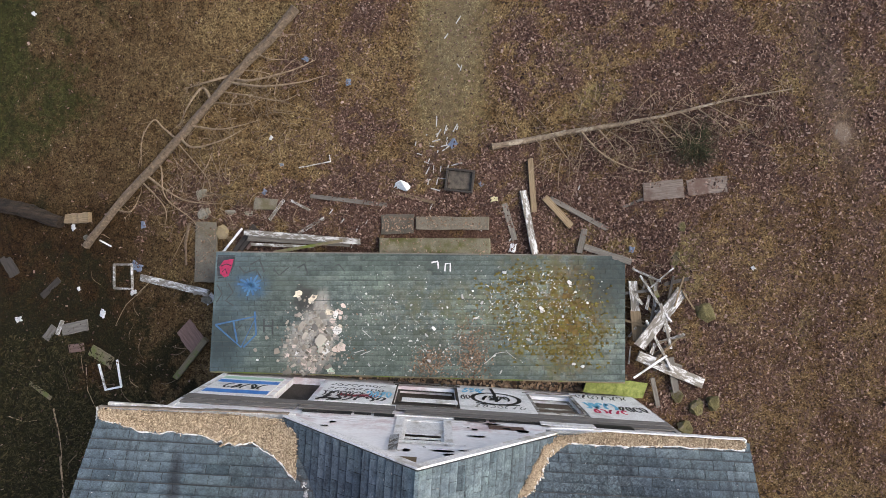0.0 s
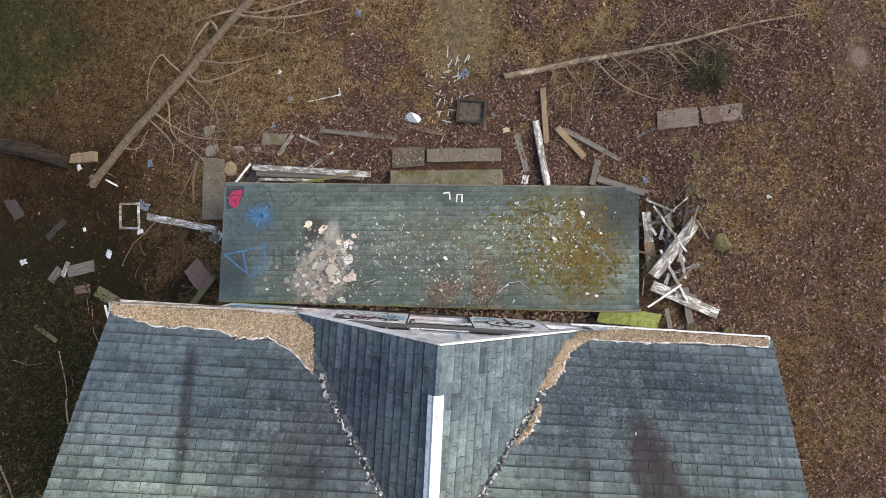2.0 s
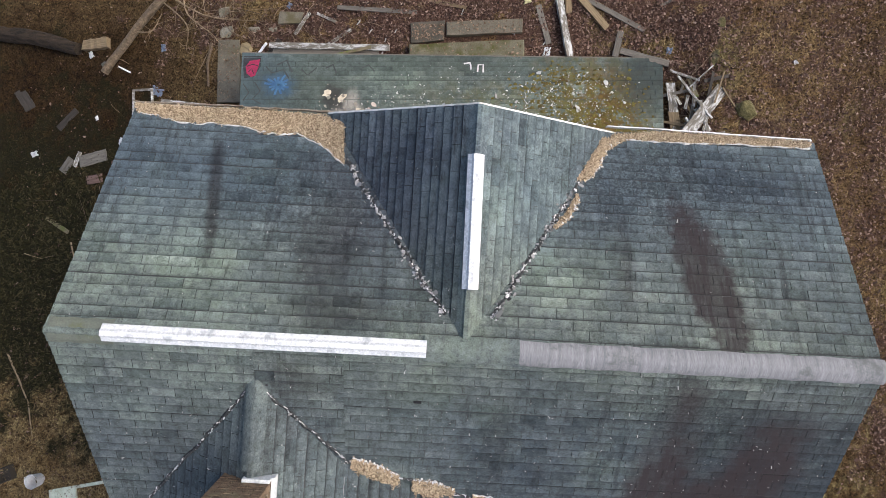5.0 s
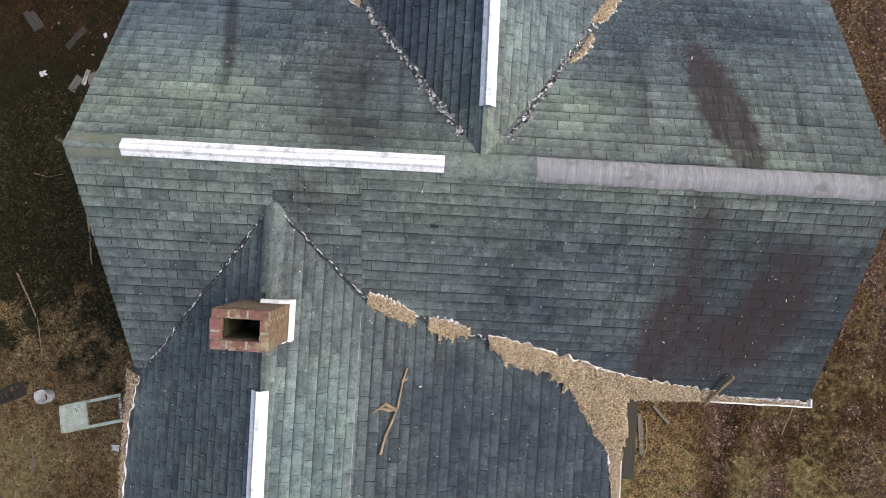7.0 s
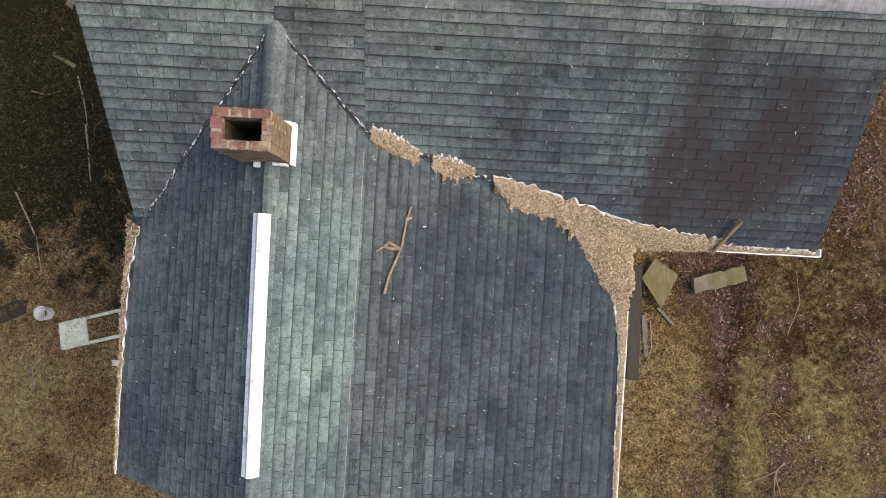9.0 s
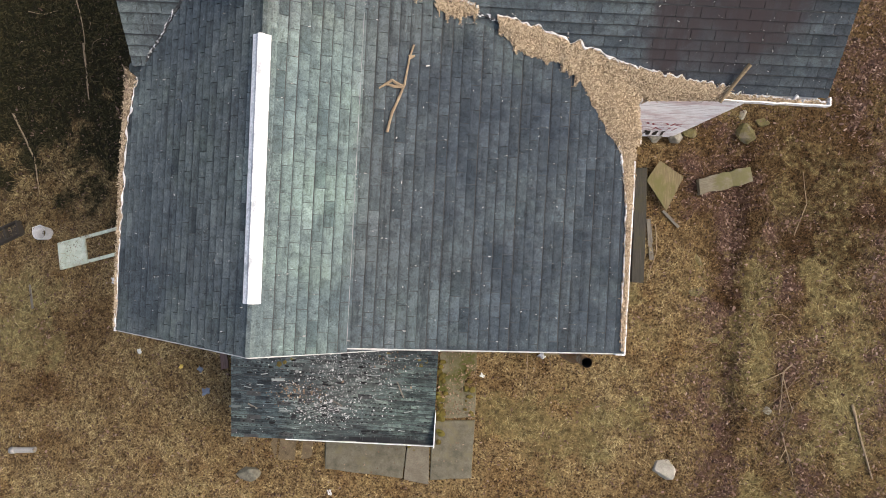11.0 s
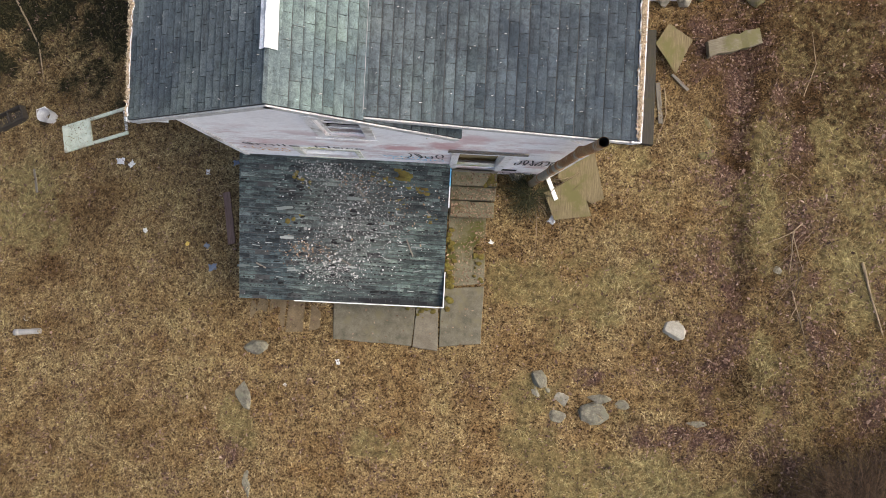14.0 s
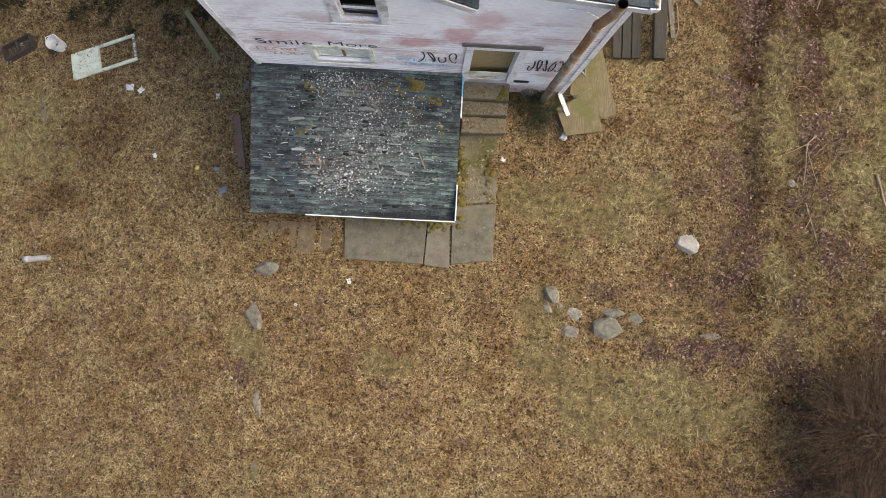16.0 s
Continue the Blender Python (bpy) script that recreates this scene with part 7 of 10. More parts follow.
fallen_tree("slim fallen tree with peeling bark and drooping bare limbs", [(0.92, 2.89), (1.94, 3.11), (2.93, 3.32), (3.91, 3.53), (4.98, 3.82), (6.14, 4.13), (7.34, 4.41)], 0.072, 0.014, [
    (((2.89, 3.32), (3.37, 2.8), (4.01, 2.53), (4.58, 2.46)), 0.03), (((3.26, 3.38), (3.6, 2.97), (3.86, 2.56)), 0.02), (((2.27, 3.15), (2.55, 2.76), (2.91, 2.48)), 0.018),
    (((3.38, 3.4), (4.0, 2.99), (4.19, 2.62)), 0.018), (((4.34, 3.66), (4.66, 3.27), (5.14, 2.97)), 0.022), (((4.59, 3.72), (4.93, 3.31), (5.24, 3.2)), 0.02),
    (((5.35, 3.92), (5.77, 3.57), (6.12, 3.42)), 0.02), (((5.59, 3.97), (6.09, 3.67), (6.58, 3.6)), 0.018), (((3.85, 3.52), (4.25, 4.03), (4.53, 4.29)), 0.016),
    (((4.7, 3.74), (4.97, 4.06), (5.31, 4.29)), 0.016), (((5.7, 4.0), (5.92, 4.22), (6.13, 4.47)), 0.014), (((1.89, 3.1), (2.03, 2.9), (2.13, 2.7)), 0.014),
    (((6.51, 4.21), (6.9, 4.37), (7.11, 4.62)), 0.012), (((6.17, 4.12), (6.53, 3.99), (7.0, 4.04)), 0.014), (((5.0, 3.82), (5.4, 3.5), (5.5, 3.1)), 0.018), (((4.1, 3.58), (4.5, 3.3), (4.8, 2.8)), 0.018)], M_PEELBARK, 5, 0.09, M_LIMB, 9)
fallen_tree("dark rotten log with peeling bark", [(-14.2, 1.05), (-13.39, 0.94), (-12.25, 0.79), (-11.33, 0.69), (-10.3, 0.45)], 0.24, 0.16, [], M_DARKBARK, 8, 0.15)
plank("short split tan log beside the fallen trunk", -10.18, 0.55, -9.46, 0.64, 0.26, 0.16, M_TANWOOD, name="log", category="log", rag=0.08)
def twig_tangle(label, cx, cy, rx, ry, n, seed, material, size=0.5):
    """Many thin bent twigs lying across one another."""
    rnd = random.Random(seed)
    verts, faces = [], []
    for _ in range(n):
        x, y, a = rnd.gauss(cx, rx), rnd.gauss(cy, ry), rnd.uniform(0, 6.283)
        ln, bend, r = size * math.exp(rnd.gauss(0, 0.45)), rnd.gauss(0, 1.1), rnd.uniform(0.004, 0.011)
        base, h = len(verts), rnd.uniform(0.03, 0.2)
        for i in range(6):
            t = i / 5
            p = Vector((x, y, max(rough_z(x, y), ground_z(x, y)) + 0.02 + h * math.sin(math.pi * t)))
            d = Vector((math.cos(a), math.sin(a), 0))
            s = Vector((-d.y, d.x, 0)) * r * (1 - 0.6 * t)
            u = Vector((0, 0, r * (1 - 0.6 * t)))
            verts += [p - s, p + s, p + u * 1.6]
            x, y, a = x + d.x * ln / 5, y + d.y * ln / 5, a + bend / 5
        for i in range(5):
            for k in range(3):
                faces.append((base + i * 3 + k, base + i * 3 + (k + 1) % 3, base + i * 3 + 3 + (k + 1) % 3, base + i * 3 + 3 + k))
    ob = raw("twigs", verts, faces, material)
    return tagged(ob, label, "twigs", kind="stuff")


M_TANGLE = litter("dead_twigs", (0.1, 0.07, 0.045), (0.4, 0.3, 0.2))
twig_tangle("tangle of bare twigs beside the fallen trunk", -6.5, 1.6, 0.55, 0.6, 110, 3, M_TANGLE, 0.6)
twig_tangle("bare twigs along the fallen trunk", -5.0, 3.7, 0.8, 0.6, 90, 4, M_TANGLE, 0.5)
twig_tangle("bare twigs under the slim fallen tree", 4.3, 3.3, 1.4, 0.35, 170, 5, M_TANGLE, 0.55)
twig_tangle("twigs and splinters before the porch", -4.8, 0.85, 0.8, 0.35, 60, 6, M_TANGLE, 0.35)
twig_tangle("twigs in the rubble beside the porch roof", 4.9, -1.0, 0.35, 0.9, 60, 7, M_TANGLE, 0.35)
twig_tangle("bare twigs in the undergrowth", -7.6, -3.5, 1.2, 1.8, 50, 8, M_TANGLE, 0.5)
twig_tangle("fallen twigs in the ditch", 7.1, -13.6, 0.3, 1.1, 18, 9, M_TANGLE, 0.8)
twig_tangle("twigs at the back corner", 1.7, -12.5, 0.5, 0.3, 40, 10, M_TANGLE, 0.4)
stick("stick", "bent dark stick standing in the twigs", ground_pts([(-6.61, 0.65), (-6.69, 0.14), (-6.63, -0.44)], 0.06), 0.04, 0.025, M_BARK)

M_FADEDWOOD = wood("faded_earthy_boards", (0.11, 0.085, 0.07), (0.34, 0.28, 0.23), "x", moss=(0.14, 0.09, 0.07))
# boards and posts thrown about in front of the porch
for args in (("bare tan round post lying in the leaves", 1.83, 2.66, 2.02, 1.43, 0.13, 0.1, M_TANWOOD), ("white peeling post leaning to the porch roof", 1.72, 1.9, 2.11, 0.44, 0.15, 0.12, M_PALEWOOD, 0.0, 0.1),
             ("brown rotten post lying in the leaves", 2.22, 1.79, 2.92, 1.15, 0.15, 0.1, M_TANWOOD), ("grey narrow board lying in the leaves", 2.37, 1.77, 3.78, 1.13, 0.11, 0.04, M_GREYWOOD),
             ("faded grey board half under leaves", 1.32, 1.59, 1.63, 0.74, 0.13, 0.03, M_GREYWOOD), ("short grey board at the porch edge", 3.25, 1.11, 3.17, 0.55, 0.14, 0.05, M_GREYWOOD, 0.0, 0.05),
             ("grey board along the porch edge", 3.29, 0.69, 4.38, 0.40, 0.14, 0.06, M_GREYWOOD), ("wide weathered grey board lying in the leaves", 4.43, 2.02, 5.32, 2.16, 0.42, 0.05, M_FADEDWOOD),
             ("wide faded tan board lying in the leaves", 5.36, 2.17, 6.21, 2.30, 0.36, 0.02, M_FADEDWOOD), ("thin grey splintered lath", 4.05, 1.66, 4.5, 1.89, 0.06, 0.025, M_GREYWOOD),
             ("long brown board lying in the leaves", -3.40, 1.51, -1.47, 1.39, 0.1, 0.04, M_GREYWOOD), ("tan lath lying before the steps", -1.28, 1.69, -0.31, 1.52, 0.09, 0.03, M_TANWOOD),
             ("white trim board in the leaves", -4.09, 1.39, -4.44, 0.87, 0.08, 0.03, M_PALEWOOD), ("white trim board in the leaves", -3.90, 1.37, -3.41, 1.16, 0.06, 0.03, M_PALEWOOD), ("white trim board in the leaves", -3.66, 0.57, -3.03, 0.99, 0.08, 0.03, M_PALEWOOD),
             ("long peeling white fascia board in the pile", -5.0, 0.5, -2.04, 0.46, 0.14, 0.05, M_PALEWOOD, 0.3, 0.3), ("long grey fascia board in the pile", -4.9, 0.36, -2.3, 0.38, 0.12, 0.05, M_GREYWOOD, 0.24, 0.26),
             ("moss-green lath across the pile", -4.2, 0.06, -2.47, 0.46, 0.07, 0.03, M_MOSSWOOD, 0.34, 0.36), ("white lath across the pile", -4.8, 0.22, -3.18, 0.26, 0.07, 0.03, M_PALEWOOD, 0.3, 0.3),
             ("dark board in the pile", -5.3, 0.02, -4.8, 0.7, 0.1, 0.04, M_DARKWOOD, 0.1, 0.12), ("dark board in the pile", -5.12, 0.06, -4.7, 0.62, 0.1, 0.04, M_DARKWOOD, 0.14, 0.16), ("dark board in the pile", -4.95, 0.1, -4.55, 0.62, 0.08, 0.04, M_REDWOOD, 0.16, 0.18),
             ("white narrow board on the pile", -5.59, -0.01, -5.1, 0.6, 0.05, 0.03, M_TRIM, 0.1, 0.2), ("peeling white board lying beside the porch", -7.90, -0.86, -5.87, -1.09, 0.17, 0.06, M_PALEWOOD, 0.0, 0.25),
             ("mossy round post leaning to the porch", -6.73, -3.37, -5.89, -2.26, 0.15, 0.12, M_MOSSWOOD, 0.0, 0.15), ("grey board lying in the rubbish", -10.19, -2.47, -9.42, -2.24, 0.3, 0.03, M_GREYWOOD),
             ("small grey board in the rubbish", -10.70, -2.75, -10.45, -2.4, 0.2, 0.03, M_GREYWOOD), ("red board in the rubbish", -9.95, -2.95, -9.5, -2.85, 0.22, 0.03, M_REDWOOD), ("pale board in the rubbish", -10.35, -2.6, -10.2, -2.2, 0.1, 0.03, M_PALEWOOD),
             ("mossy board in the grass", -9.3, -2.9, -8.6, -3.2, 0.3, 0.03, M_MOSSWOOD), ("mossy rail in the grass", -11.1, -4.0, -10.4, -4.35, 0.1, 0.05, M_MOSSWOOD), ("dark board in the grass", -12.2, -0.6, -11.8, -1.1, 0.3, 0.03, M_DARKWOOD), ("dark board in the grass", -10.9, -1.6, -10.4, -1.1, 0.16, 0.03, M_DARKWOOD),
             ("wide peeling board propped on the rubble", 5.45, -0.18, 4.5, -1.5, 0.27, 0.05, M_PALEWOOD, 0.1, 0.4), ("wide grey board lying on the rubble", 4.5, -1.7, 6.06, -2.25, 0.24, 0.05, M_PALEWOOD, 0.35, 0.05),
             ("thin white pole lying on the rubble", 4.4, -2.19, 5.11, -1.64, 0.04, 0.03, M_TRIM, 0.5, 0.4), ("pale board at the porch's end", 4.42, -0.05, 4.5, -0.75, 0.2, 0.04, M_PALEWOOD, 0.05, 0.1),
             ("tan board at the porch's end", 4.48, -0.7, 4.55, -1.4, 0.24, 0.04, M_TANWOOD, 0.1, 0.2), ("green mossy lath in the rubble", 4.78, 0.13, 4.96, -0.38, 0.09, 0.03, M_MOSSWOOD, 0.0, 0.1),
             ("pale splinter in the rubble", 4.95, -0.5, 5.25, -1.5, 0.07, 0.03, M_PALEWOOD, 0.3, 0.25), ("pale splinter in the rubble", 4.65, -0.9, 5.3, -2.0, 0.06, 0.03, M_PALEWOOD, 0.35, 0.3), ("grey board in the rubble", 5.25, -1.7, 5.5, -2.5, 0.16, 0.04, M_GREYWOOD, 0.2, 0.05),
             ("pale splinter in the rubble", 4.4, 0.25, 5.0, 0.0, 0.05, 0.025, M_PALEWOOD, 0.05, 0.1), ("grey board in the rubble", 4.9, -2.2, 5.15, -2.9, 0.1, 0.03, M_GREYWOOD, 0.2, 0.0), ("pale splinter in the rubble", 4.55, 0.1, 5.2, -0.9, 0.05, 0.025, M_PALEWOOD, 0.12, 0.3),
             ("thin white stick in the grass", -9.2, 0.05, -8.85, -0.1, 0.04, 0.02, M_TRIM)):
    plank(*args)
rubble_r = random.Random(77)
for i in range(30):
    x, y, a, ln = rubble_r.gauss(4.85, 0.25), rubble_r.uniform(-2.4, 0.1), rubble_r.gauss(1.5, 0.7), rubble_r.uniform(0.2, 0.8)
    plank("weathered splinter in the rubble at the porch's end", x, y, x + ln * math.cos(a), y + ln * math.sin(a), rubble_r.uniform(0.025, 0.09), 0.02, rubble_r.choice((M_GREYWOOD, M_PALEWOOD, M_PALEWOOD, M_TANWOOD, M_DARKWOOD)),
          rubble_r.uniform(0.03, 0.3), rubble_r.uniform(0.03, 0.3), name="splinter", category="splinter", group="splinters in the rubble", seed=200 + i)
part_m = plank("broad moss-green board fallen behind the porch roof", 3.35, -2.42, 4.75, -2.52, 0.36, 0.04, M_MOSSWOOD, 0.55, 0.15, rag=0.06)
part_m.data.materials[0] = plain("bright_green_moss", (0.13, 0.165, 0.03), (0.36, 0.4, 0.12), 9.0, 0.95, relief=0.6)
plank("square reddish board leaning at the porch", -6.62, -2.02, -6.12, -2.52, 0.5, 0.03, M_REDWOOD, 0.02, 0.12)


def open_frame(label, corners, wide, material, closed=True, name="window_frame"):
    """An empty wooden frame lying on the ground: a rail along each side."""
    th = thing(name, label, "window frame")
    pts = [Vector((x, y, rough_z(x, y) + 0.03)) for x, y in corners]
    pairs = list(zip(pts, pts[1:] + pts[:1])) if closed else list(zip(pts, pts[1:]))
    for i, (a, b) in enumerate(pairs):
        d = (b - a).normalized()
        s = Vector((0, 0, 1)).cross(d).normalized()
        m = Matrix.Translation((a + b) / 2 + Vector((0, 0, 0.004 * (i % 2)))) @ Matrix((d, s, d.cross(s))).transposed().to_4x4()
        bm = board((b - a).length + wide * 0.4, wide, 0.035, 0.03, i + 3, cuts=5)
        bmesh.ops.transform(bm, matrix=m, verts=bm.verts)
        part("rail", bm, material, th)
    return th


open_frame("empty white window frame lying in the grass", [(-8.72, -0.57), (-8.2, -0.53), (-8.13, -1.18), (-8.67, -1.2)], 0.055, M_PALEWOOD)
open_frame("broken white frame with three sides in the grass", [(-9.0, -3.27), (-8.75, -3.92), (-8.28, -3.78), (-8.47, -3.10)], 0.05, M_TRIM, False)
open_frame("thin white corner of a broken frame", [(-3.73, 2.19), (-2.94, 2.38), (-2.98, 2.53)], 0.025, M_PALEWOOD, False)

# white splinters before the steps
rnd_s = random.Random(4)
for i in range(34):
    x, y = rnd_s.gauss(-0.35, 0.3), rnd_s.gauss(2.35, 0.4)
    a, ln = rnd_s.choice((1.4, 1.5, 0.1, 2.9, 0.8)) + rnd_s.uniform(-0.3, 0.3), rnd_s.uniform(0.08, 0.3)
    plank("white splinter of lath in the leaves", x, y, x + ln * math.cos(a), y + ln * math.sin(a), 0.025, 0.012, M_FLAKES, name="splinter", category="splinter", group="splinters before the steps", seed=i)
for x, y in ((0.0, 3.2), (0.08, 3.25), (-0.35, 5.35), (-0.1, 5.7), (0.05, 4.7), (0.07, 4.6), (-4.6, 1.2), (-3.3, 0.75), (-2.6, 0.9), (-2.9, 1.1), (-2.2, 0.7), (-2.0, 0.85), (1.5, 0.7), (3.0, 2.0), (-2.3, 0.3)):
    plank("white splinter of lath in the leaves", x, y, x + rnd_s.uniform(-0.1, 0.1), y + rnd_s.uniform(0.1, 0.2), 0.025, 0.012, M_FLAKES, name="splinter", category="splinter", group="splinters before the steps", seed=int(x * 77))

# steps, slabs and stones
M_CONC = plain("old_concrete", (0.17, 0.15, 0.11), (0.3, 0.265, 0.2), 2.5, 0.92, relief=0.4, fine=40.0, stain=(0.17, 0.15, 0.08))
M_CONCM = plain("mossy_concrete", (0.17, 0.16, 0.1), (0.3, 0.27, 0.19), 2.0, 0.92, relief=0.5, fine=40.0, stain=(0.12, 0.12, 0.03))
M_GREYCONC = plain("smooth_grey_concrete", (0.125, 0.115, 0.08), (0.245, 0.225, 0.165), 6.0, 0.9, relief=0.3, fine=50.0, stain=(0.2, 0.18, 0.11))


def slab(label, corners, top, deep, material, name="slab", category="slab", seed=0):
    """A cast slab with worn edges; corners counter-clockwise, top: its height over the ground or an absolute z function."""
    bm = bmesh.new()
    n = len(corners)
    ring = []
    for i, (x, y) in enumerate(corners):
        x2, y2 = corners[(i + 1) % n]
        for k in range(6):
            t = k / 6
            px, py = x + (x2 - x) * t, y + (y2 - y) * t
            j = 0.02 * noise.noise(Vector((px * 3, py * 3, seed)))
            ring.append((px + j, py + j, ground_z(px, py) + top if not callable(top) else top(px, py)))
    c = Vector((sum(p[0] for p in ring) / len(ring), sum(p[1] for p in ring) / len(ring), sum(p[2] for p in ring) / len(ring)))
    rows = [[bm.verts.new((p[0], p[1], p[2] - deep)) for p in ring], [bm.verts.new((p[0], p[1], p[2] - 0.02)) for p in ring],
            [bm.verts.new(Vector(p).lerp(c, 0.02) - Vector((0, 0, 0))) for p in ring]]
    k = len(ring)
    for r, q in zip(rows, rows[1:]):
        for i in range(k):
            bm.faces.new((r[i], r[(i + 1) % k], q[(i + 1) % k], q[i]))
    mid = bm.verts.new(c)
    for i in range(k):
        bm.faces.new((rows[-1][i], rows[-1][(i + 1) % k], mid))
    bmesh.ops.recalc_face_normals(bm, faces=bm.faces)
    return solo(name, bm, material, label, category)


M_DIRTSTONE = plain("earth_stained_paving", (0.14, 0.105, 0.06), (0.3, 0.23, 0.14), 5.0, 0.95, relief=0.7, fine=40.0, stain=(0.24, 0.18, 0.1), depth=0.02)
slab("upper concrete step before the porch", [(-1.58, 0.2), (1.06, 0.36), (1.04, 0.74), (-1.6, 0.58)], 0.24, 0.5, M_CONCM, "step", "step", 1)
slab("lower concrete step before the porch", [(-0.74, 0.84), (1.0, 0.94), (0.98, 1.24), (-0.76, 1.15)], 0.12, 0.4, M_CONC, "step", "step", 2)
slab("broken dark end of the concrete steps", [(-1.57, 0.67), (-0.78, 0.75), (-0.80, 1.2), (-1.6, 1.15)], 0.06, 0.3, plain("stained_concrete", (0.1, 0.09, 0.07), (0.2, 0.18, 0.14), 2.0), "step", "step", 3)
slab("grey concrete path slab beside the porch", [(-6.37, -0.86), (-5.75, -0.82), (-5.85, 0.72), (-6.42, 0.70)], 0.1, 0.4, M_CONC, seed=4)
slab("tan flat stone lying in the leaves", [(-4.87, 1.1), (-4.3, 1.12), (-4.25, 1.38), (-4.85, 1.4)], 0.08, 0.25, M_CONC, seed=5)
slab("grey concrete slab behind the lean-to", [(-2.87, -15.9), (-1.05, -15.92), (-1.0, -14.92), (-2.9, -14.95)], 0.05, 0.3, M_GREYCONC, seed=6)
slab("pale worn end of the concrete slab", [(-1.03, -15.94), (-0.47, -16.0), (-0.5, -14.9), (-0.98, -14.92)], 0.055, 0.3, M_CONC, seed=7)
slab("grey concrete slab at the yard's corner", [(-0.44, -15.9), (0.48, -15.78), (0.5, -14.5), (-0.46, -14.6)], 0.04, 0.3, M_GREYCONC, seed=8)
slab("mossy worn path to the back door", [(-0.36, -14.55), (0.5, -14.45), (0.48, -12.9), (-0.36, -12.9)], 0.025, 0.3, M_CONCM, seed=9)
for i, (y0, y1, z) in enumerate(((-12.32, -11.99, 0.42), (-12.62, -12.33, 0.24), (-12.98, -12.63, 0.06))):
    slab("mossy concrete step to the back doorway", [(-0.36, y0), (0.62, y0 + 0.02), (0.62, y1), (-0.36, y1)], (lambda px, py, z=z: z), 0.8, M_CONCM, "step", "step", 10 + i)
for i, x in enumerate((-4.9, -4.45, -4.0, -3.45)):
    slab("sunken brownish paving stone behind the lean-to", [(x, -15.75 - 0.04 * i), (x + 0.4, -15.8), (x + 0.42, -15.1), (x + 0.02, -15.08)], -0.01, 0.2, M_DIRTSTONE, "paving_stone", "paving stone", 20 + i)

M_MOSSTONE = plain("yellow_mossy_stone", (0.12, 0.11, 0.042), (0.27, 0.23, 0.1), 8.0, 0.95, relief=1.0, stain=(0.22, 0.19, 0.135), depth=0.03)
M_PALESTONE = plain("pale_quartz_stone", (0.36, 0.34, 0.28), (0.54, 0.51, 0.44), 7.0, 0.8, relief=0.6, depth=0.02)
M_BLUESTONE = plain("lichened_grey_stone", (0.12, 0.113, 0.085), (0.34, 0.315, 0.24), 9.0, 0.9, relief=0.8, fine=45.0, stain=(0.25, 0.24, 0.17), depth=0.02)
M_TANROCK = plain("pale_tan_bedrock", (0.2, 0.172, 0.13), (0.33, 0.295, 0.235), 6.0, 0.95, relief=0.6)
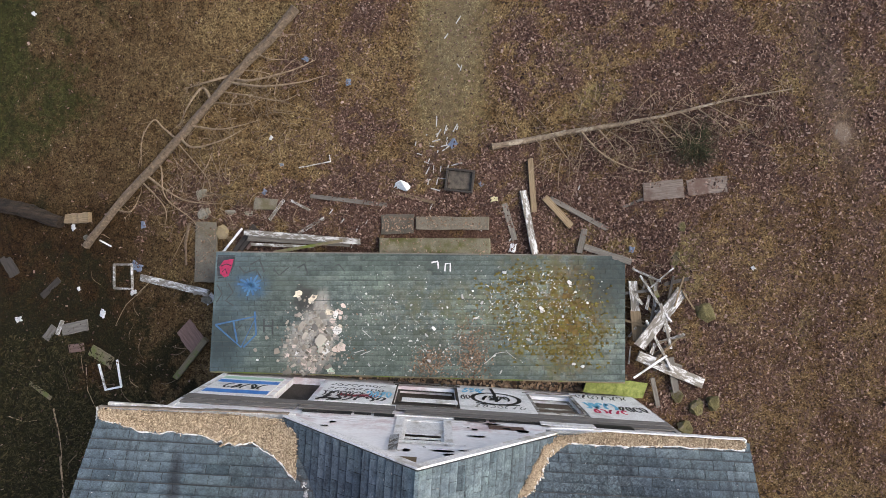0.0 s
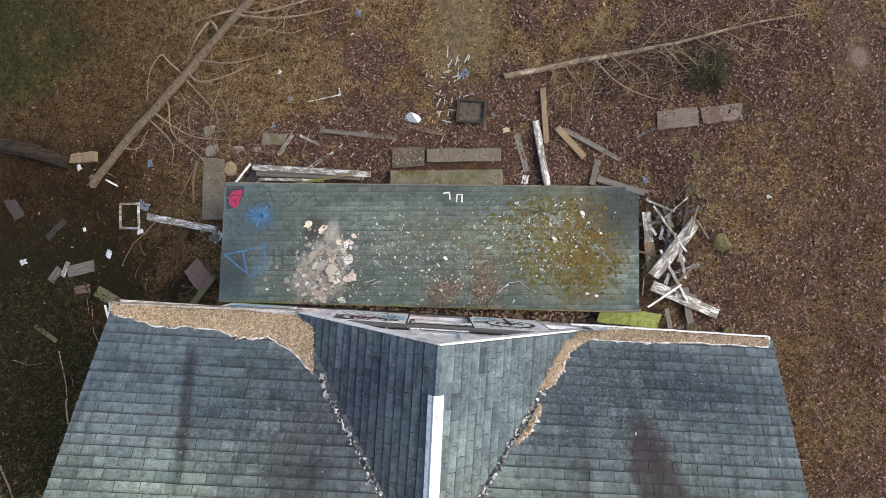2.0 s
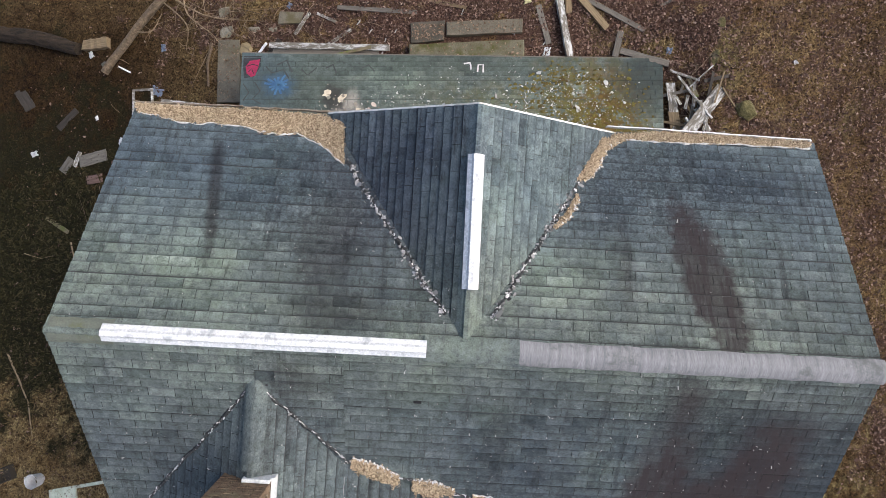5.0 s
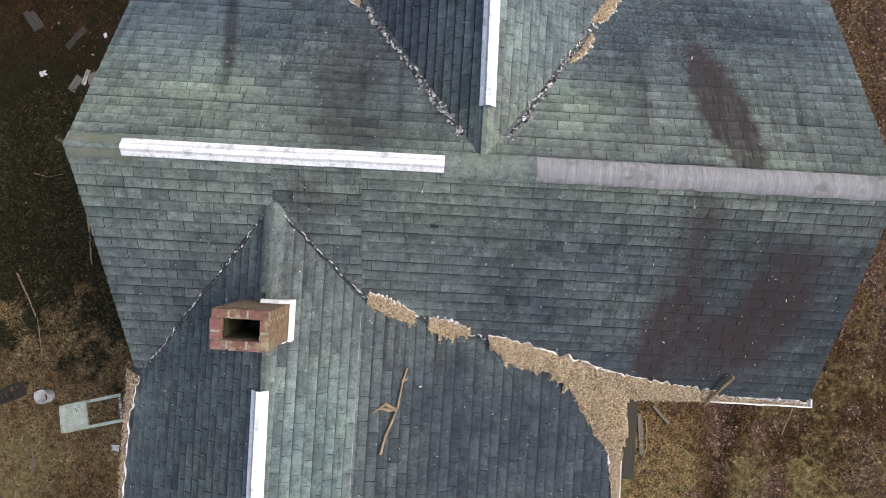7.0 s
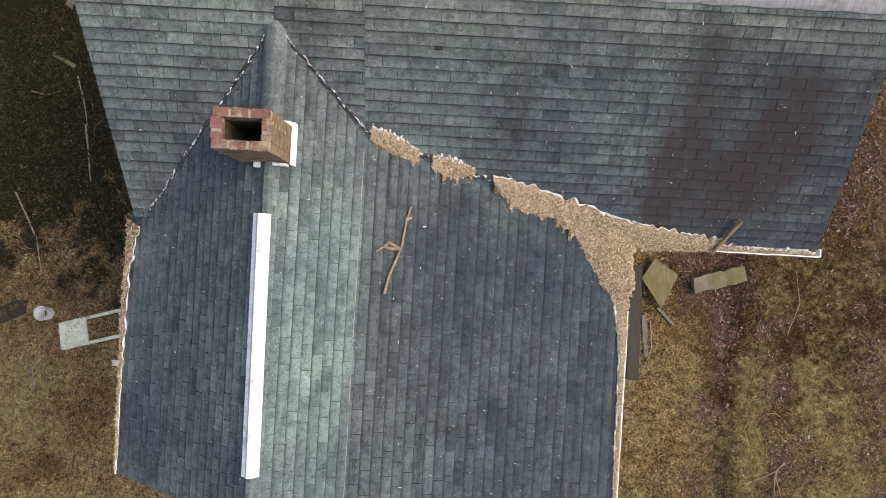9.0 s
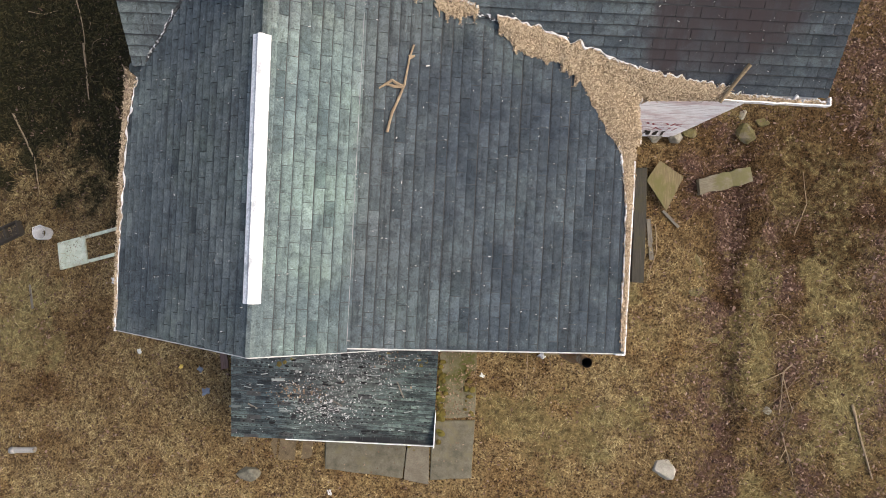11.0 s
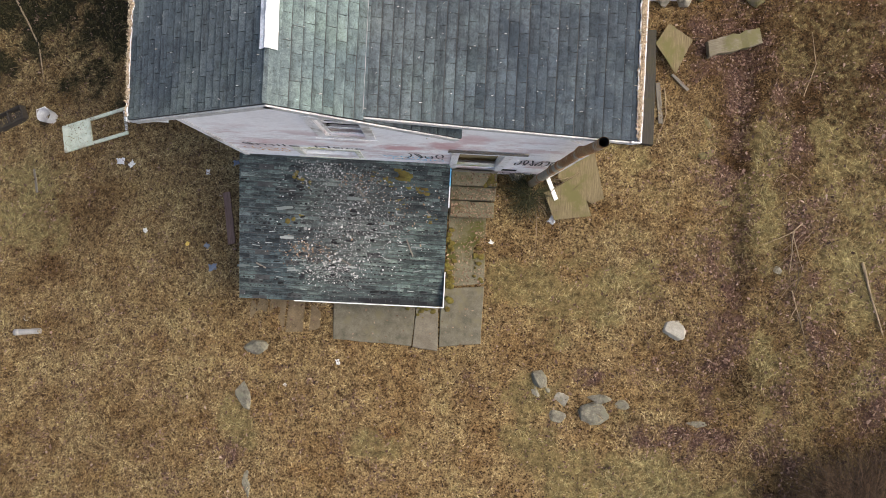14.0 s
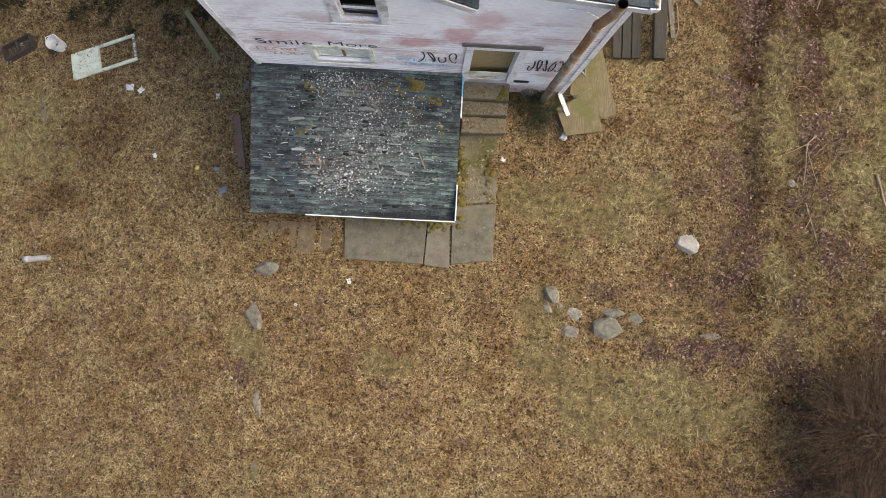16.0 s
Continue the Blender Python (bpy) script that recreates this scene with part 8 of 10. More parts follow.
for label, x, y, sx, sy, sz, turn, mat in (
        ("grey split field stone in the grass", -4.66, -16.22, 0.8, 0.46, 0.26, -3, M_BLUESTONE), ("grey field stone in the grass", -4.88, -17.36, 0.52, 0.74, 0.2, 15, M_BLUESTONE),
        ("sunken grey stone in the grass", -4.63, -19.25, 0.28, 0.7, 0.12, 5, M_BLUESTONE), ("sunken mossy stone in the grass", -4.56, -20.69, 0.35, 0.6, 0.12, 0, M_MOSSTONE),
        ("blue-grey upright stone in the yard", 1.8, -16.45, 0.36, 0.5, 0.24, 30, M_BLUESTONE), ("small pale grey stone in the yard", 1.74, -16.72, 0.36, 0.26, 0.12, -30, M_STONE), ("small flat stone in the yard", 1.98, -16.66, 0.2, 0.18, 0.1, 10, M_BLUESTONE), ("grey stone in the yard", 2.26, -16.87, 0.42, 0.5, 0.14, -20, M_STONE), ("dark grey stone in the yard", 2.2, -17.22, 0.46, 0.34, 0.1, 0, M_BLUESTONE),
        ("large flat grey stone in the yard", 2.97, -17.08, 0.82, 0.6, 0.18, 10, M_BLUESTONE), ("flat grey stone beside a larger one", 3.06, -16.78, 0.7, 0.26, 0.16, 2, M_BLUESTONE), ("flat grey stone sunk in the grass", 3.5, -16.86, 0.5, 0.3, 0.1, 12, M_BLUESTONE), ("grey stone sunk in the grass bank", 5.05, -17.12, 0.5, 0.18, 0.1, 3, M_BLUESTONE), ("pale white stone lying in the grass", 4.6, -15.22, 0.62, 0.5, 0.22, -20, M_PALESTONE),
        ("small grey stone in the grass", 6.72, -13.81, 0.28, 0.22, 0.12, 0, M_STONE), ("mossy flat stone beside the path", 5.18, -10.65, 0.35, 0.35, 0.12, 0, M_MOSSTONE), ("mossy flat stone beside the path", 5.2, -11.33, 0.42, 0.3, 0.12, 40, M_MOSSTONE),
        ("tan flat stone beside the path", 5.6, -12.4, 0.5, 0.25, 0.1, 0, M_MOSSTONE), ("mossy boulder behind the house", 6.1, -7.8, 0.5, 0.6, 0.26, 30, M_MOSSTONE), ("mossy stone behind the house", 4.9, -7.85, 0.4, 0.3, 0.2, 0, M_MOSSTONE),
        ("pale stone behind the house", 6.03, -7.4, 0.25, 0.3, 0.15, 0, M_STONE), ("mossy stone behind the house", 6.45, -7.55, 0.4, 0.25, 0.15, 0, M_MOSSTONE), ("yellow mossy boulder at the house corner", 6.0, -2.83, 0.42, 0.5, 0.3, 0, M_MOSSTONE),
        ("yellow mossy boulder at the house corner", 6.34, -2.7, 0.36, 0.42, 0.28, 0, M_MOSSTONE), ("mossy stone at the house corner", 5.75, -3.3, 0.45, 0.4, 0.3, 0, M_MOSSTONE), ("mossy stone at the house corner", 5.55, -2.6, 0.35, 0.4, 0.26, 0, M_MOSSTONE), ("tan boulder beside the rubble", 6.02, -0.65, 0.45, 0.6, 0.25, 20, M_MOSSTONE),
        ("mossy upright stone in the leaves", 5.36, 1.3, 0.25, 0.35, 0.15, 0, M_MOSSTONE), ("mossy stone in the leaves", 5.30, 0.55, 0.3, 0.5, 0.15, -20, M_MOSSTONE), ("wide pale bedrock patch in the leaves", 8.45, 3.56, 0.55, 0.66, 0.05, 30, M_TANROCK),
        ("grey stone beside the concrete path", -6.30, 1.42, 0.35, 0.42, 0.2, 0, M_STONE), ("grey stone beside the concrete path", -6.22, 0.92, 0.5, 0.36, 0.18, 10, M_STONE), ("tan flat stone by the rubbish pile", -5.68, 0.46, 0.45, 0.5, 0.2, 30, plain("tan_stone", (0.26, 0.2, 0.11), (0.42, 0.34, 0.2), 4.0, 0.9, relief=0.4)),
        ("small stone by the porch", -5.5, 1.0, 0.4, 0.2, 0.15, 0, M_STONE), ("small stone by the porch", -5.0, 1.0, 0.3, 0.2, 0.12, 0, M_STONE), ("pale stone by the porch", -6.0, -1.3, 0.4, 0.3, 0.2, 0, M_STONE), ("pale stone by the porch", -6.35, -1.1, 0.3, 0.25, 0.15, 0, M_STONE), ("tan block at the trunk's end", -9.6, 0.1, 0.2, 0.2, 0.18, 20, M_STONE)):
    solo("stone", stone(sx, sy, sz, int(abs(x * 13 + y * 7))), mat, label, "stone", on_ground(x, y, turn, -0.05), "field stones")
# stones of the foundation that show at the house's corners
for i in range(14):
    x = WING_W + 0.2 + i * 0.46
    if -0.5 < x < 0.8 or x < -0.4:
        continue
    solo("foundation_stone", stone(0.42, 0.3, 0.4, i), M_STONE, "grey foundation stone under the back wall", "foundation stone", Matrix.Translation((x, BACK - 0.02, -0.2)), "foundation stones")
for i in range(6):
    x = WING_E + 0.5 + i * 0.44
    solo("foundation_stone", stone(0.4, 0.3, 0.36, 30 + i), M_STONE, "grey foundation stone under the back wall", "foundation stone", Matrix.Translation((x, MAIN_BACK - 0.02, ground_z(x, MAIN_BACK) + 0.0)), "foundation stones")

# leaves and moss gathered on the steps and the back path
lr = np.random.RandomState(31)


def strewn(n, x0, y0, x1, y1, z):
    x, y = lr.uniform(x0, x1, n), lr.uniform(y0, y1, n)
    return [(a, b, z(a, b)) for a, b in zip(x, y)]


scatter_flakes("step_leaves", "dead leaves and dirt strewn over the steps", "leaves", strewn(260, -0.35, -12.98, 0.6, -12.63, lambda a, b: 0.065) + strewn(200, -0.35, -12.62, 0.6, -12.34, lambda a, b: 0.245) + strewn(110, -0.35, -12.32, 0.6, -12.0, lambda a, b: 0.425)
               + strewn(420, -0.36, -14.5, 0.5, -12.95, lambda a, b: ground_z(a, b) + 0.03) + strewn(170, -1.55, 0.25, 1.0, 0.65, lambda a, b: ground_z(a, b) + 0.25) + strewn(150, -0.72, 0.9, 0.95, 1.2, lambda a, b: ground_z(a, b) + 0.13) + strewn(200, -1.55, 0.75, -0.8, 1.12, lambda a, b: ground_z(a, b) + 0.07)
               + strewn(50, -2.85, -15.9, 0.4, -15.0, lambda a, b: ground_z(a, b) + 0.06) + strewn(150, -6.35, -0.8, -5.85, 0.65, lambda a, b: ground_z(a, b) + 0.11), 0.03, M_BROWNLEAF, 33)
step_moss = []
for cx, cy, sx, sy, n, z in ((0.5, -12.2, 0.08, 0.12, 14, 0.42), (-0.3, -13.6, 0.06, 0.5, 24, None), (-0.28, -14.3, 0.08, 0.25, 18, None), (-1.9, -15.0, 0.4, 0.04, 14, None), (-0.8, -15.1, 0.2, 0.1, 20, None), (0.35, -14.0, 0.1, 0.4, 10, None)):
    for _ in range(n):
        x, y = mrnd.gauss(cx, sx), mrnd.gauss(cy, sy)
        step_moss.append((x, y, (z if z else ground_z(x, y) + 0.05), mrnd.uniform(0.06, 0.16)))
moss_cushions("moss", "olive moss cushions on the back path and slabs", step_moss)

# dark tray and small rubbish before the steps
tray = thing("tray", "dark rusty square tray full of leaves", "tray", on_ground(0.25, 2.07, -3, 0.0))
part("base", boxed(-0.34, -0.27, 0.0, 0.34, 0.27, 0.03), M_DARKBARK, tray)
for x0, y0, x1, y1 in ((-0.34, -0.27, 0.34, -0.22), (-0.34, 0.22, 0.34, 0.27), (-0.34, -0.22, -0.29, 0.22), (0.29, -0.22, 0.34, 0.22)):
    part("side", boxed(x0, y0, 0.03, x1, y1, 0.14, 0.005), M_DARKWOOD, tray)
part("leaves", boxed(-0.28, -0.21, 0.03, 0.28, 0.21, 0.06), plain("leaves_in_tray", (0.06, 0.05, 0.04), (0.2, 0.17, 0.13), 9.0), tray)
foam = stone(0.5, 0.28, 0.2, 7, 0.9)
solo("foam_block", foam, plain("pale_blue_foam", (0.5, 0.55, 0.56), (0.66, 0.7, 0.7), 5.0), "pale bluish block of foam in the leaves", "foam block", on_ground(-1.1, 1.88, -10))
M_BLUERAG = plain("blue_rag", (0.12, 0.16, 0.26), (0.3, 0.36, 0.46), 6.0)
M_WHITERAG = plain("white_plastic", (0.42, 0.43, 0.45), (0.66, 0.67, 0.68), 6.0, 0.5)


def scrap(label, x, y, size, material, seed, name="scrap", category="scrap", tall=0.08):
    """A crumpled bit of plastic, cloth or paper."""
    bm = bmesh.new()
    bmesh.ops.create_grid(bm, x_segments=7, y_segments=7, size=0.5)
    for v in bm.verts:
        q = v.co * 3 + Vector((seed * 3.1, 0, 0))
        d = 1 + 0.5 * noise.noise(q)
        v.co = Vector((v.co.x * size * d, v.co.y * size * 0.75 * d, 0.015 + tall * abs(noise.noise(q * 1.4))))
    bmesh.ops.solidify(bm, geom=bm.faces[:], thickness=0.006)
    return solo(name, bm, material, label, category, on_ground(x, y, seed * 47 % 180), "scraps on the ground", smooth=True)


for i, (x, y, s, mat, label) in enumerate((
        (0.02, 2.92, 0.24, M_BLUERAG, "crumpled blue-grey rag"), (-7.94, 0.53, 0.2, M_BLUERAG, "crumpled white and blue plastic"), (0.75, 2.0, 0.12, M_BLUERAG, "small blue wrapper"), (1.08, 1.68, 0.16, plain("yellow_paper", (0.5, 0.46, 0.25), (0.6, 0.56, 0.35), 5.0), "small yellowish card"),
        (-4.5, 2.9, 0.1, M_WHITERAG, "white scrap of paper"), (-2.6, 4.3, 0.16, M_BLUERAG, "flat blue can"), (-3.7, 4.85, 0.16, M_BLUERAG, "flat blue can"), (-4.2, 2.25, 0.1, M_BLUERAG, "blue wrapper"), (-4.6, 1.55, 0.12, M_BLUERAG, "blue wrapper"),
        (-9.75, -1.3, 0.1, M_WHITERAG, "white scrap of paper"), (-8.05, -0.6, 0.3, M_BLUERAG, "blue-grey rag"), (-8.1, -1.25, 0.17, M_WHITERAG, "white torn plastic"), (-9.0, -1.9, 0.2, M_WHITERAG, "white torn plastic"), (-10.0, 0.35, 0.16, M_WHITERAG, "white scrap of paper"),
        (0.8, 0.95, 0.1, M_WHITERAG, "white wrapper"), (0.2, 1.0, 0.1, M_BLUERAG, "blue wrapper"), (4.35, 0.7, 0.14, M_BLUERAG, "blue-white wrapper"), (6.95, 0.45, 0.1, M_WHITERAG, "white scrap of paper"), (-6.2, 0.1, 0.14, M_WHITERAG, "pale wrapper on the slab"), (-5.95, -1.25, 0.3, M_WHITERAG, "white plastic sheet"),
        (1.6, 0.55, 0.2, M_WHITERAG, "white plastic bag"), (-11.4, 6.0, 0.12, M_WHITERAG, "white scrap of paper"), (-8.55, -11.94, 0.2, M_WHITERAG, "white scrap of plastic"), (-8.25, -12.0, 0.16, M_WHITERAG, "white scrap of plastic"), (-6.21, -12.14, 0.12, M_WHITERAG, "white scrap of paper"), (-6.1, -13.93, 0.14, M_BLUERAG, "blue-grey scrap"),
        (-5.9, -14.43, 0.2, M_BLUERAG, "blue-grey scrap"), (-6.6, -13.9, 0.1, plain("yellow_plastic", (0.5, 0.36, 0.08), (0.6, 0.44, 0.12), 5.0), "yellow scrap"), (-7.74, -13.63, 0.12, M_WHITERAG, "pale scrap"), (0.62, -13.51, 0.1, M_WHITERAG, "white scrap of paper"), (-5.5, -11.9, 0.14, M_BLUERAG, "grey scrap"), (1.95, -12.93, 0.2, M_WHITERAG, "white crumpled plastic at the plywood"),
        (-2.7, -16.4, 0.12, M_WHITERAG, "white bone-like scrap"), (-3.9, -17.0, 0.08, M_WHITERAG, "small white scrap"), (-11.6, -2.3, 0.2, M_WHITERAG, "white torn paper in the leaves"))):
    scrap(label + " on the ground" if len(label.split()) < 4 else label, x, y, s, mat, i + 1)
for x0, x1 in ((-1.05, -0.95), (-0.72, -0.6)):
    scrap("white torn paper in the gap behind the porch roof", x0, FRONT + 0.3, 0.16, M_WHITERAG, int(x0 * 40)).matrix_basis = pose(x0, FRONT + 0.32, -0.1)

# behind the house: an old door, a pipe, plywood and timbers
door = thing("old_door", "pale green panelled door with an empty window, lying in the grass", "door", on_ground(-9.35, -11.18, 15.5, 0.0))
M_GREENDOOR = plain("pale_green_door_paint", (0.36, 0.4, 0.3), (0.56, 0.6, 0.5), 4.0, 0.75, stain=(0.3, 0.27, 0.2), relief=0.25)
for x0, y0, x1, y1 in ((-0.9, -0.36, -0.72, 0.36), (-0.2, -0.36, -0.08, 0.36), (-0.72, 0.26, -0.2, 0.36), (-0.72, -0.36, -0.2, -0.26), (-0.08, 0.28, 0.94, 0.36), (-0.08, -0.36, 0.94, -0.28), (0.88, -0.28, 0.94, 0.28)):
    part("rail", boxed(x0, y0, 0.02, x1, y1, 0.065, 0.005), M_GREENDOOR if x0 < 0 else M_PALEWOOD, door)
for x0, x1, y0, y1 in ((-0.72, -0.2, 0.02, 0.26), (-0.72, -0.2, -0.26, -0.02)):
    part("door_panel", boxed(x0 + 0.001, y0, 0.03, x1 - 0.001, y1, 0.048), M_GREENDOOR, door)
part("mullion", boxed(-0.72, -0.02, 0.022, -0.2, 0.02, 0.062, 0.004), M_GREENDOOR, door)
crate = thing("crate", "dark open wooden crate lying in the grass", "crate", on_ground(-11.75, -10.92, 25))
for b in ((-0.4, -0.16, 0.0, 0.4, 0.16, 0.03), (-0.4, -0.19, 0.0, 0.4, -0.16, 0.2), (-0.4, 0.16, 0.0, 0.4, 0.19, 0.2), (-0.43, -0.19, 0.0, -0.4, 0.19, 0.2), (0.4, -0.19, 0.0, 0.43, 0.19, 0.2), (-0.02, -0.16, 0.03, 0.02, 0.16, 0.18)):
    part("board", boxed(*b, 0.004), M_DARKWOOD, crate)
bucket = thing("bucket", "cracked clear plastic bucket lying in the grass", "bucket", on_ground(-10.62, -10.86, 20))
part("wall", tube([(0, 0, 0.0), (0, 0, 0.3)], [0.15, 0.19], 16, 0.03, 3, caps=False), M_WHITERAG, bucket, smooth=True)
part("leaves", stone(0.28, 0.28, 0.14, 4), plain("leaves_in_bucket", (0.06, 0.04, 0.035), (0.16, 0.12, 0.1), 9.0), bucket)
part("handle", tube([(-0.19, 0, 0.3), (-0.12, 0.16, 0.34), (0.12, 0.16, 0.34), (0.19, 0, 0.3)], [0.008] * 4, 6), M_TRIM, bucket)
drain = thing("drain_pipe", "short white plastic drain pipe lying in the grass", "pipe")
a, b = ground_pts([(-10.96, -16.33), (-10.3, -16.25)], 0.075)
M_DRAIN = plain("chalky_drain_plastic", (0.36, 0.35, 0.33), (0.54, 0.53, 0.5), 6.0, 0.6)
part("tube", tube([a, b], [0.07, 0.07], 16, caps=False), M_DRAIN, drain, smooth=True)
d = (Vector(b) - Vector(a)).normalized()
part("socket", tube([a, Vector(a) + d * 0.14], [0.082, 0.082], 16), M_DRAIN, drain, smooth=True)
ring = [(-10.75 + 0.08 * math.cos(t), -15.95 + 0.09 * math.sin(t)) for t in [i * 0.7 for i in range(10)]]
stick("hose_ring", "small pale ring of hose in the grass", ground_pts(ring, 0.02), 0.014, 0.014, M_FLAKES)
plank("reddish weathered plank beside the lean-to", -5.70, -12.62, -5.46, -13.86, 0.17, 0.05, M_REDWOOD)
plank("mossy timber leaning beside the west wall", -7.19, -10.02, -6.21, -11.30, 0.13, 0.08, M_MOSSWOOD)
M_PLY = wood("weathered_plywood", (0.11, 0.085, 0.043), (0.29, 0.235, 0.13), "y", moss=(0.15, 0.14, 0.05))


def ply(label, corners, material, thick=0.018):
    """A plywood sheet lying slanted; corners as (x, y, height over the ground)."""
    pts = [Vector((x, y, ground_z(x, y) + h)) for x, y, h in corners]
    c = sum(pts, Vector()) / len(pts)
    n = (pts[1] - pts[0]).cross(pts[2] - pts[1]).normalized()
    pts = [p - n * (p - c).dot(n) for p in pts]
    return solo("plywood_sheet", sheet(pts, thick), material, label, "plywood")


ply("weathered tan plywood sheet leaning at the back corner", [(2.0, -12.0, 0.12), (2.75, -12.55, 0.12), (3.02, -12.42, 0.12), (2.62, -10.75, 0.12), (2.2, -11.0, 0.12)], M_PLY)
ply("tan plywood sheet lying on another at the corner", [(1.72, -12.35, 0.16), (1.95, -12.95, 0.16), (2.75, -12.82, 0.16), (2.45, -11.95, 0.16)], M_PLY)
M_DECKBOARD = wood("black_weathered_deck_boards", (0.022, 0.02, 0.017), (0.075, 0.068, 0.055), "x", moss=(0.06, 0.055, 0.03))
for x in (2.98, 3.18, 3.38):
    plank("dark weathered deck board beside the wing", x, -9.2, x + 0.01, -11.17, 0.19, 0.04, M_DECKBOARD, 0.1, 0.1)
plank("dark weathered beam beside the wing", 3.84, -8.7, 3.86, -11.2, 0.26, 0.14, M_DECKBOARD, 0.1, 0.1)
ply("mossy broken board behind the house", [(3.98, -8.95, 0.15), (4.45, -9.6, 0.1), (4.78, -8.84, 0.1), (4.25, -8.5, 0.2)], M_PLY, 0.03)
plank("thick mossy grey timber behind the house", 5.15, -9.02, 6.2, -8.72, 0.34, 0.16, wood("lichened_timber", (0.12, 0.1, 0.07), (0.26, 0.235, 0.17), "x", moss=(0.15, 0.14, 0.06)), rag=0.08)
plank("grey lath behind the house", 4.4, -9.6, 4.75, -9.95, 0.06, 0.03, M_GREYWOOD)
plank("grey board behind the house", 4.1, -9.8, 4.2, -10.7, 0.1, 0.03, M_GREYWOOD)
plank("white board beside the plywood", 1.78, -12.0, 1.98, -12.5, 0.09, 0.03, M_TRIM, 0.1, 0.15)
sash = thing("window_sash", "grey window sash leaning at the back corner", "window sash", pose(2.15, -11.35, 0.35, 62, 0, 95))
for b in ((-0.3, -0.25, 0, 0.3, -0.2, 0.04), (-0.3, 0.2, 0, 0.3, 0.25, 0.04), (-0.3, -0.2, 0, -0.25, 0.2, 0.04), (0.25, -0.2, 0, 0.3, 0.2, 0.04)):
    part("rail", boxed(*b, 0.004), M_GREYWOOD, sash)
part("pane", boxed(-0.25, -0.2, 0.015, 0.25, 0.2, 0.02), M_GLASS, sash)
for label, pts, r in (("pale fallen branch in the grass", [(8.44, -13.56), (8.6, -14.2), (8.83, -15.05)], 0.03), ("pale branch in the dead grass", [(-12.0, -7.7), (-11.2, -8.95), (-10.96, -9.84)], 0.025),
                      ("white birch stick in dark growth", [(-10.0, -5.86), (-9.85, -6.6), (-9.72, -7.34)], 0.025), ("thin curved stick in the grass", [(4.25, -9.9), (4.3, -10.5), (4.1, -11.2)], 0.012), ("thin stick in the grass", [(7.2, -10.0), (7.4, -9.3), (7.3, -8.6)], 0.012),
                      ("pale birch stick leaning in dark growth", [(-10.3, -4.6), (-10.1, -5.2), (-9.95, -5.9)], 0.02), ("pale curved stick at the leaning timbers", [(-7.7, -1.0), (-8.3, -1.6), (-8.6, -2.2)], 0.01), ("thin bent twig by the house", [(-9.4, -3.3), (-9.3, -4.0), (-8.9, -4.6)], 0.012), ("pale stick in the dark growth", [(-11.7, -5.0), (-11.2, -5.1), (-10.8, -5.0)], 0.012)):
    stick("stick", label, ground_pts(pts, 0.03), r, r * 0.5)
stick("stick", "thin pale forked stick in the grass", ground_pts([(7.19, -12.77), (7.02, -12.94), (6.97, -13.18), (6.97, -13.44), (6.93, -13.85)], 0.05), 0.016, 0.008,
      twigs=[[Vector(p) for p in ground_pts(q, 0.05)] for q in ([(7.02, -12.95), (6.72, -13.11), (6.33, -13.29)], [(7.0, -13.05), (7.12, -13.48), (7.23, -13.81)])])
stick("stick", "thin pale forked twig on dead leaves", ground_pts([(6.99, -14.21), (7.08, -14.56), (7.23, -15.09)], 0.05), 0.012, 0.007,
      twigs=[[Vector(p) for p in ground_pts([(7.08, -14.56), (7.0, -14.7), (6.94, -14.83)], 0.05)]])
plank("thin brown stick in the grass", -11.0, -12.2, -10.85, -12.8, 0.05, 0.03, M_GREYWOOD)


# bare shrubs
def bare_shrub(label, x, y, radius, tall, stems, seed, material, name="shrub"):
    """A dense bare shrub: arching stems from one stool, each with twigs."""
    rnd = random.Random(seed)
    th = thing(name, label, "shrub", Matrix.Translation((x, y, rough_z(x, y))))
    sets = {"stool": ([], []), "crown": ([], [])}

    def strand(p, q, r, sag, verts, faces):
        mid = (p + q) / 2 + Vector((rnd.gauss(0, 0.06), rnd.gauss(0, 0.06), sag))
        base = len(verts)
        pts = [p, (p + mid) / 2 + Vector((0, 0, sag * 0.3)), mid, (mid + q) / 2 + Vector((0, 0, sag * 0.2)), q]
        d = (q - p).normalized()
        a = d.orthogonal().normalized()
        c = d.cross(a)
        for i, o in enumerate(pts):
            rr = r * (1 - 0.18 * i)
            for k in range(3):
                u = k * 2.094
                verts.append(o + (a * math.cos(u) + c * math.sin(u)) * rr)
        for i in range(4):
            for k in range(3):
                faces.append((base + i * 3 + k, base + i * 3 + (k + 1) % 3, base + i * 3 + 3 + (k + 1) % 3, base + i * 3 + 3 + k))
        return mid

    for _ in range(stems):
        a, r = rnd.uniform(0, 6.283), radius * math.sqrt(rnd.random())
        s = Vector((rnd.gauss(0, radius * 0.25), rnd.gauss(0, radius * 0.25), 0))
        q = Vector((math.cos(a) * r, math.sin(a) * r, tall * rnd.uniform(0.4, 1.0) * (1.1 - 0.5 * r / radius)))
        mid = strand(s, q, 0.009, tall * 0.15, *sets["stool"])
        for _ in range(7):
            b, ln = a + rnd.gauss(0, 0.6), rnd.uniform(0.2, 0.6)
            o = mid.lerp(q, rnd.uniform(-0.3, 1))
            strand(o, o + Vector((math.cos(b) * ln, math.sin(b) * ln, rnd.uniform(-0.1, 0.2))), 0.005, 0.012, *sets["crown"])
    for kind, (verts, faces) in sets.items():
        raw(kind, verts, faces, material, th)["kind"] = "stuff"
    return th


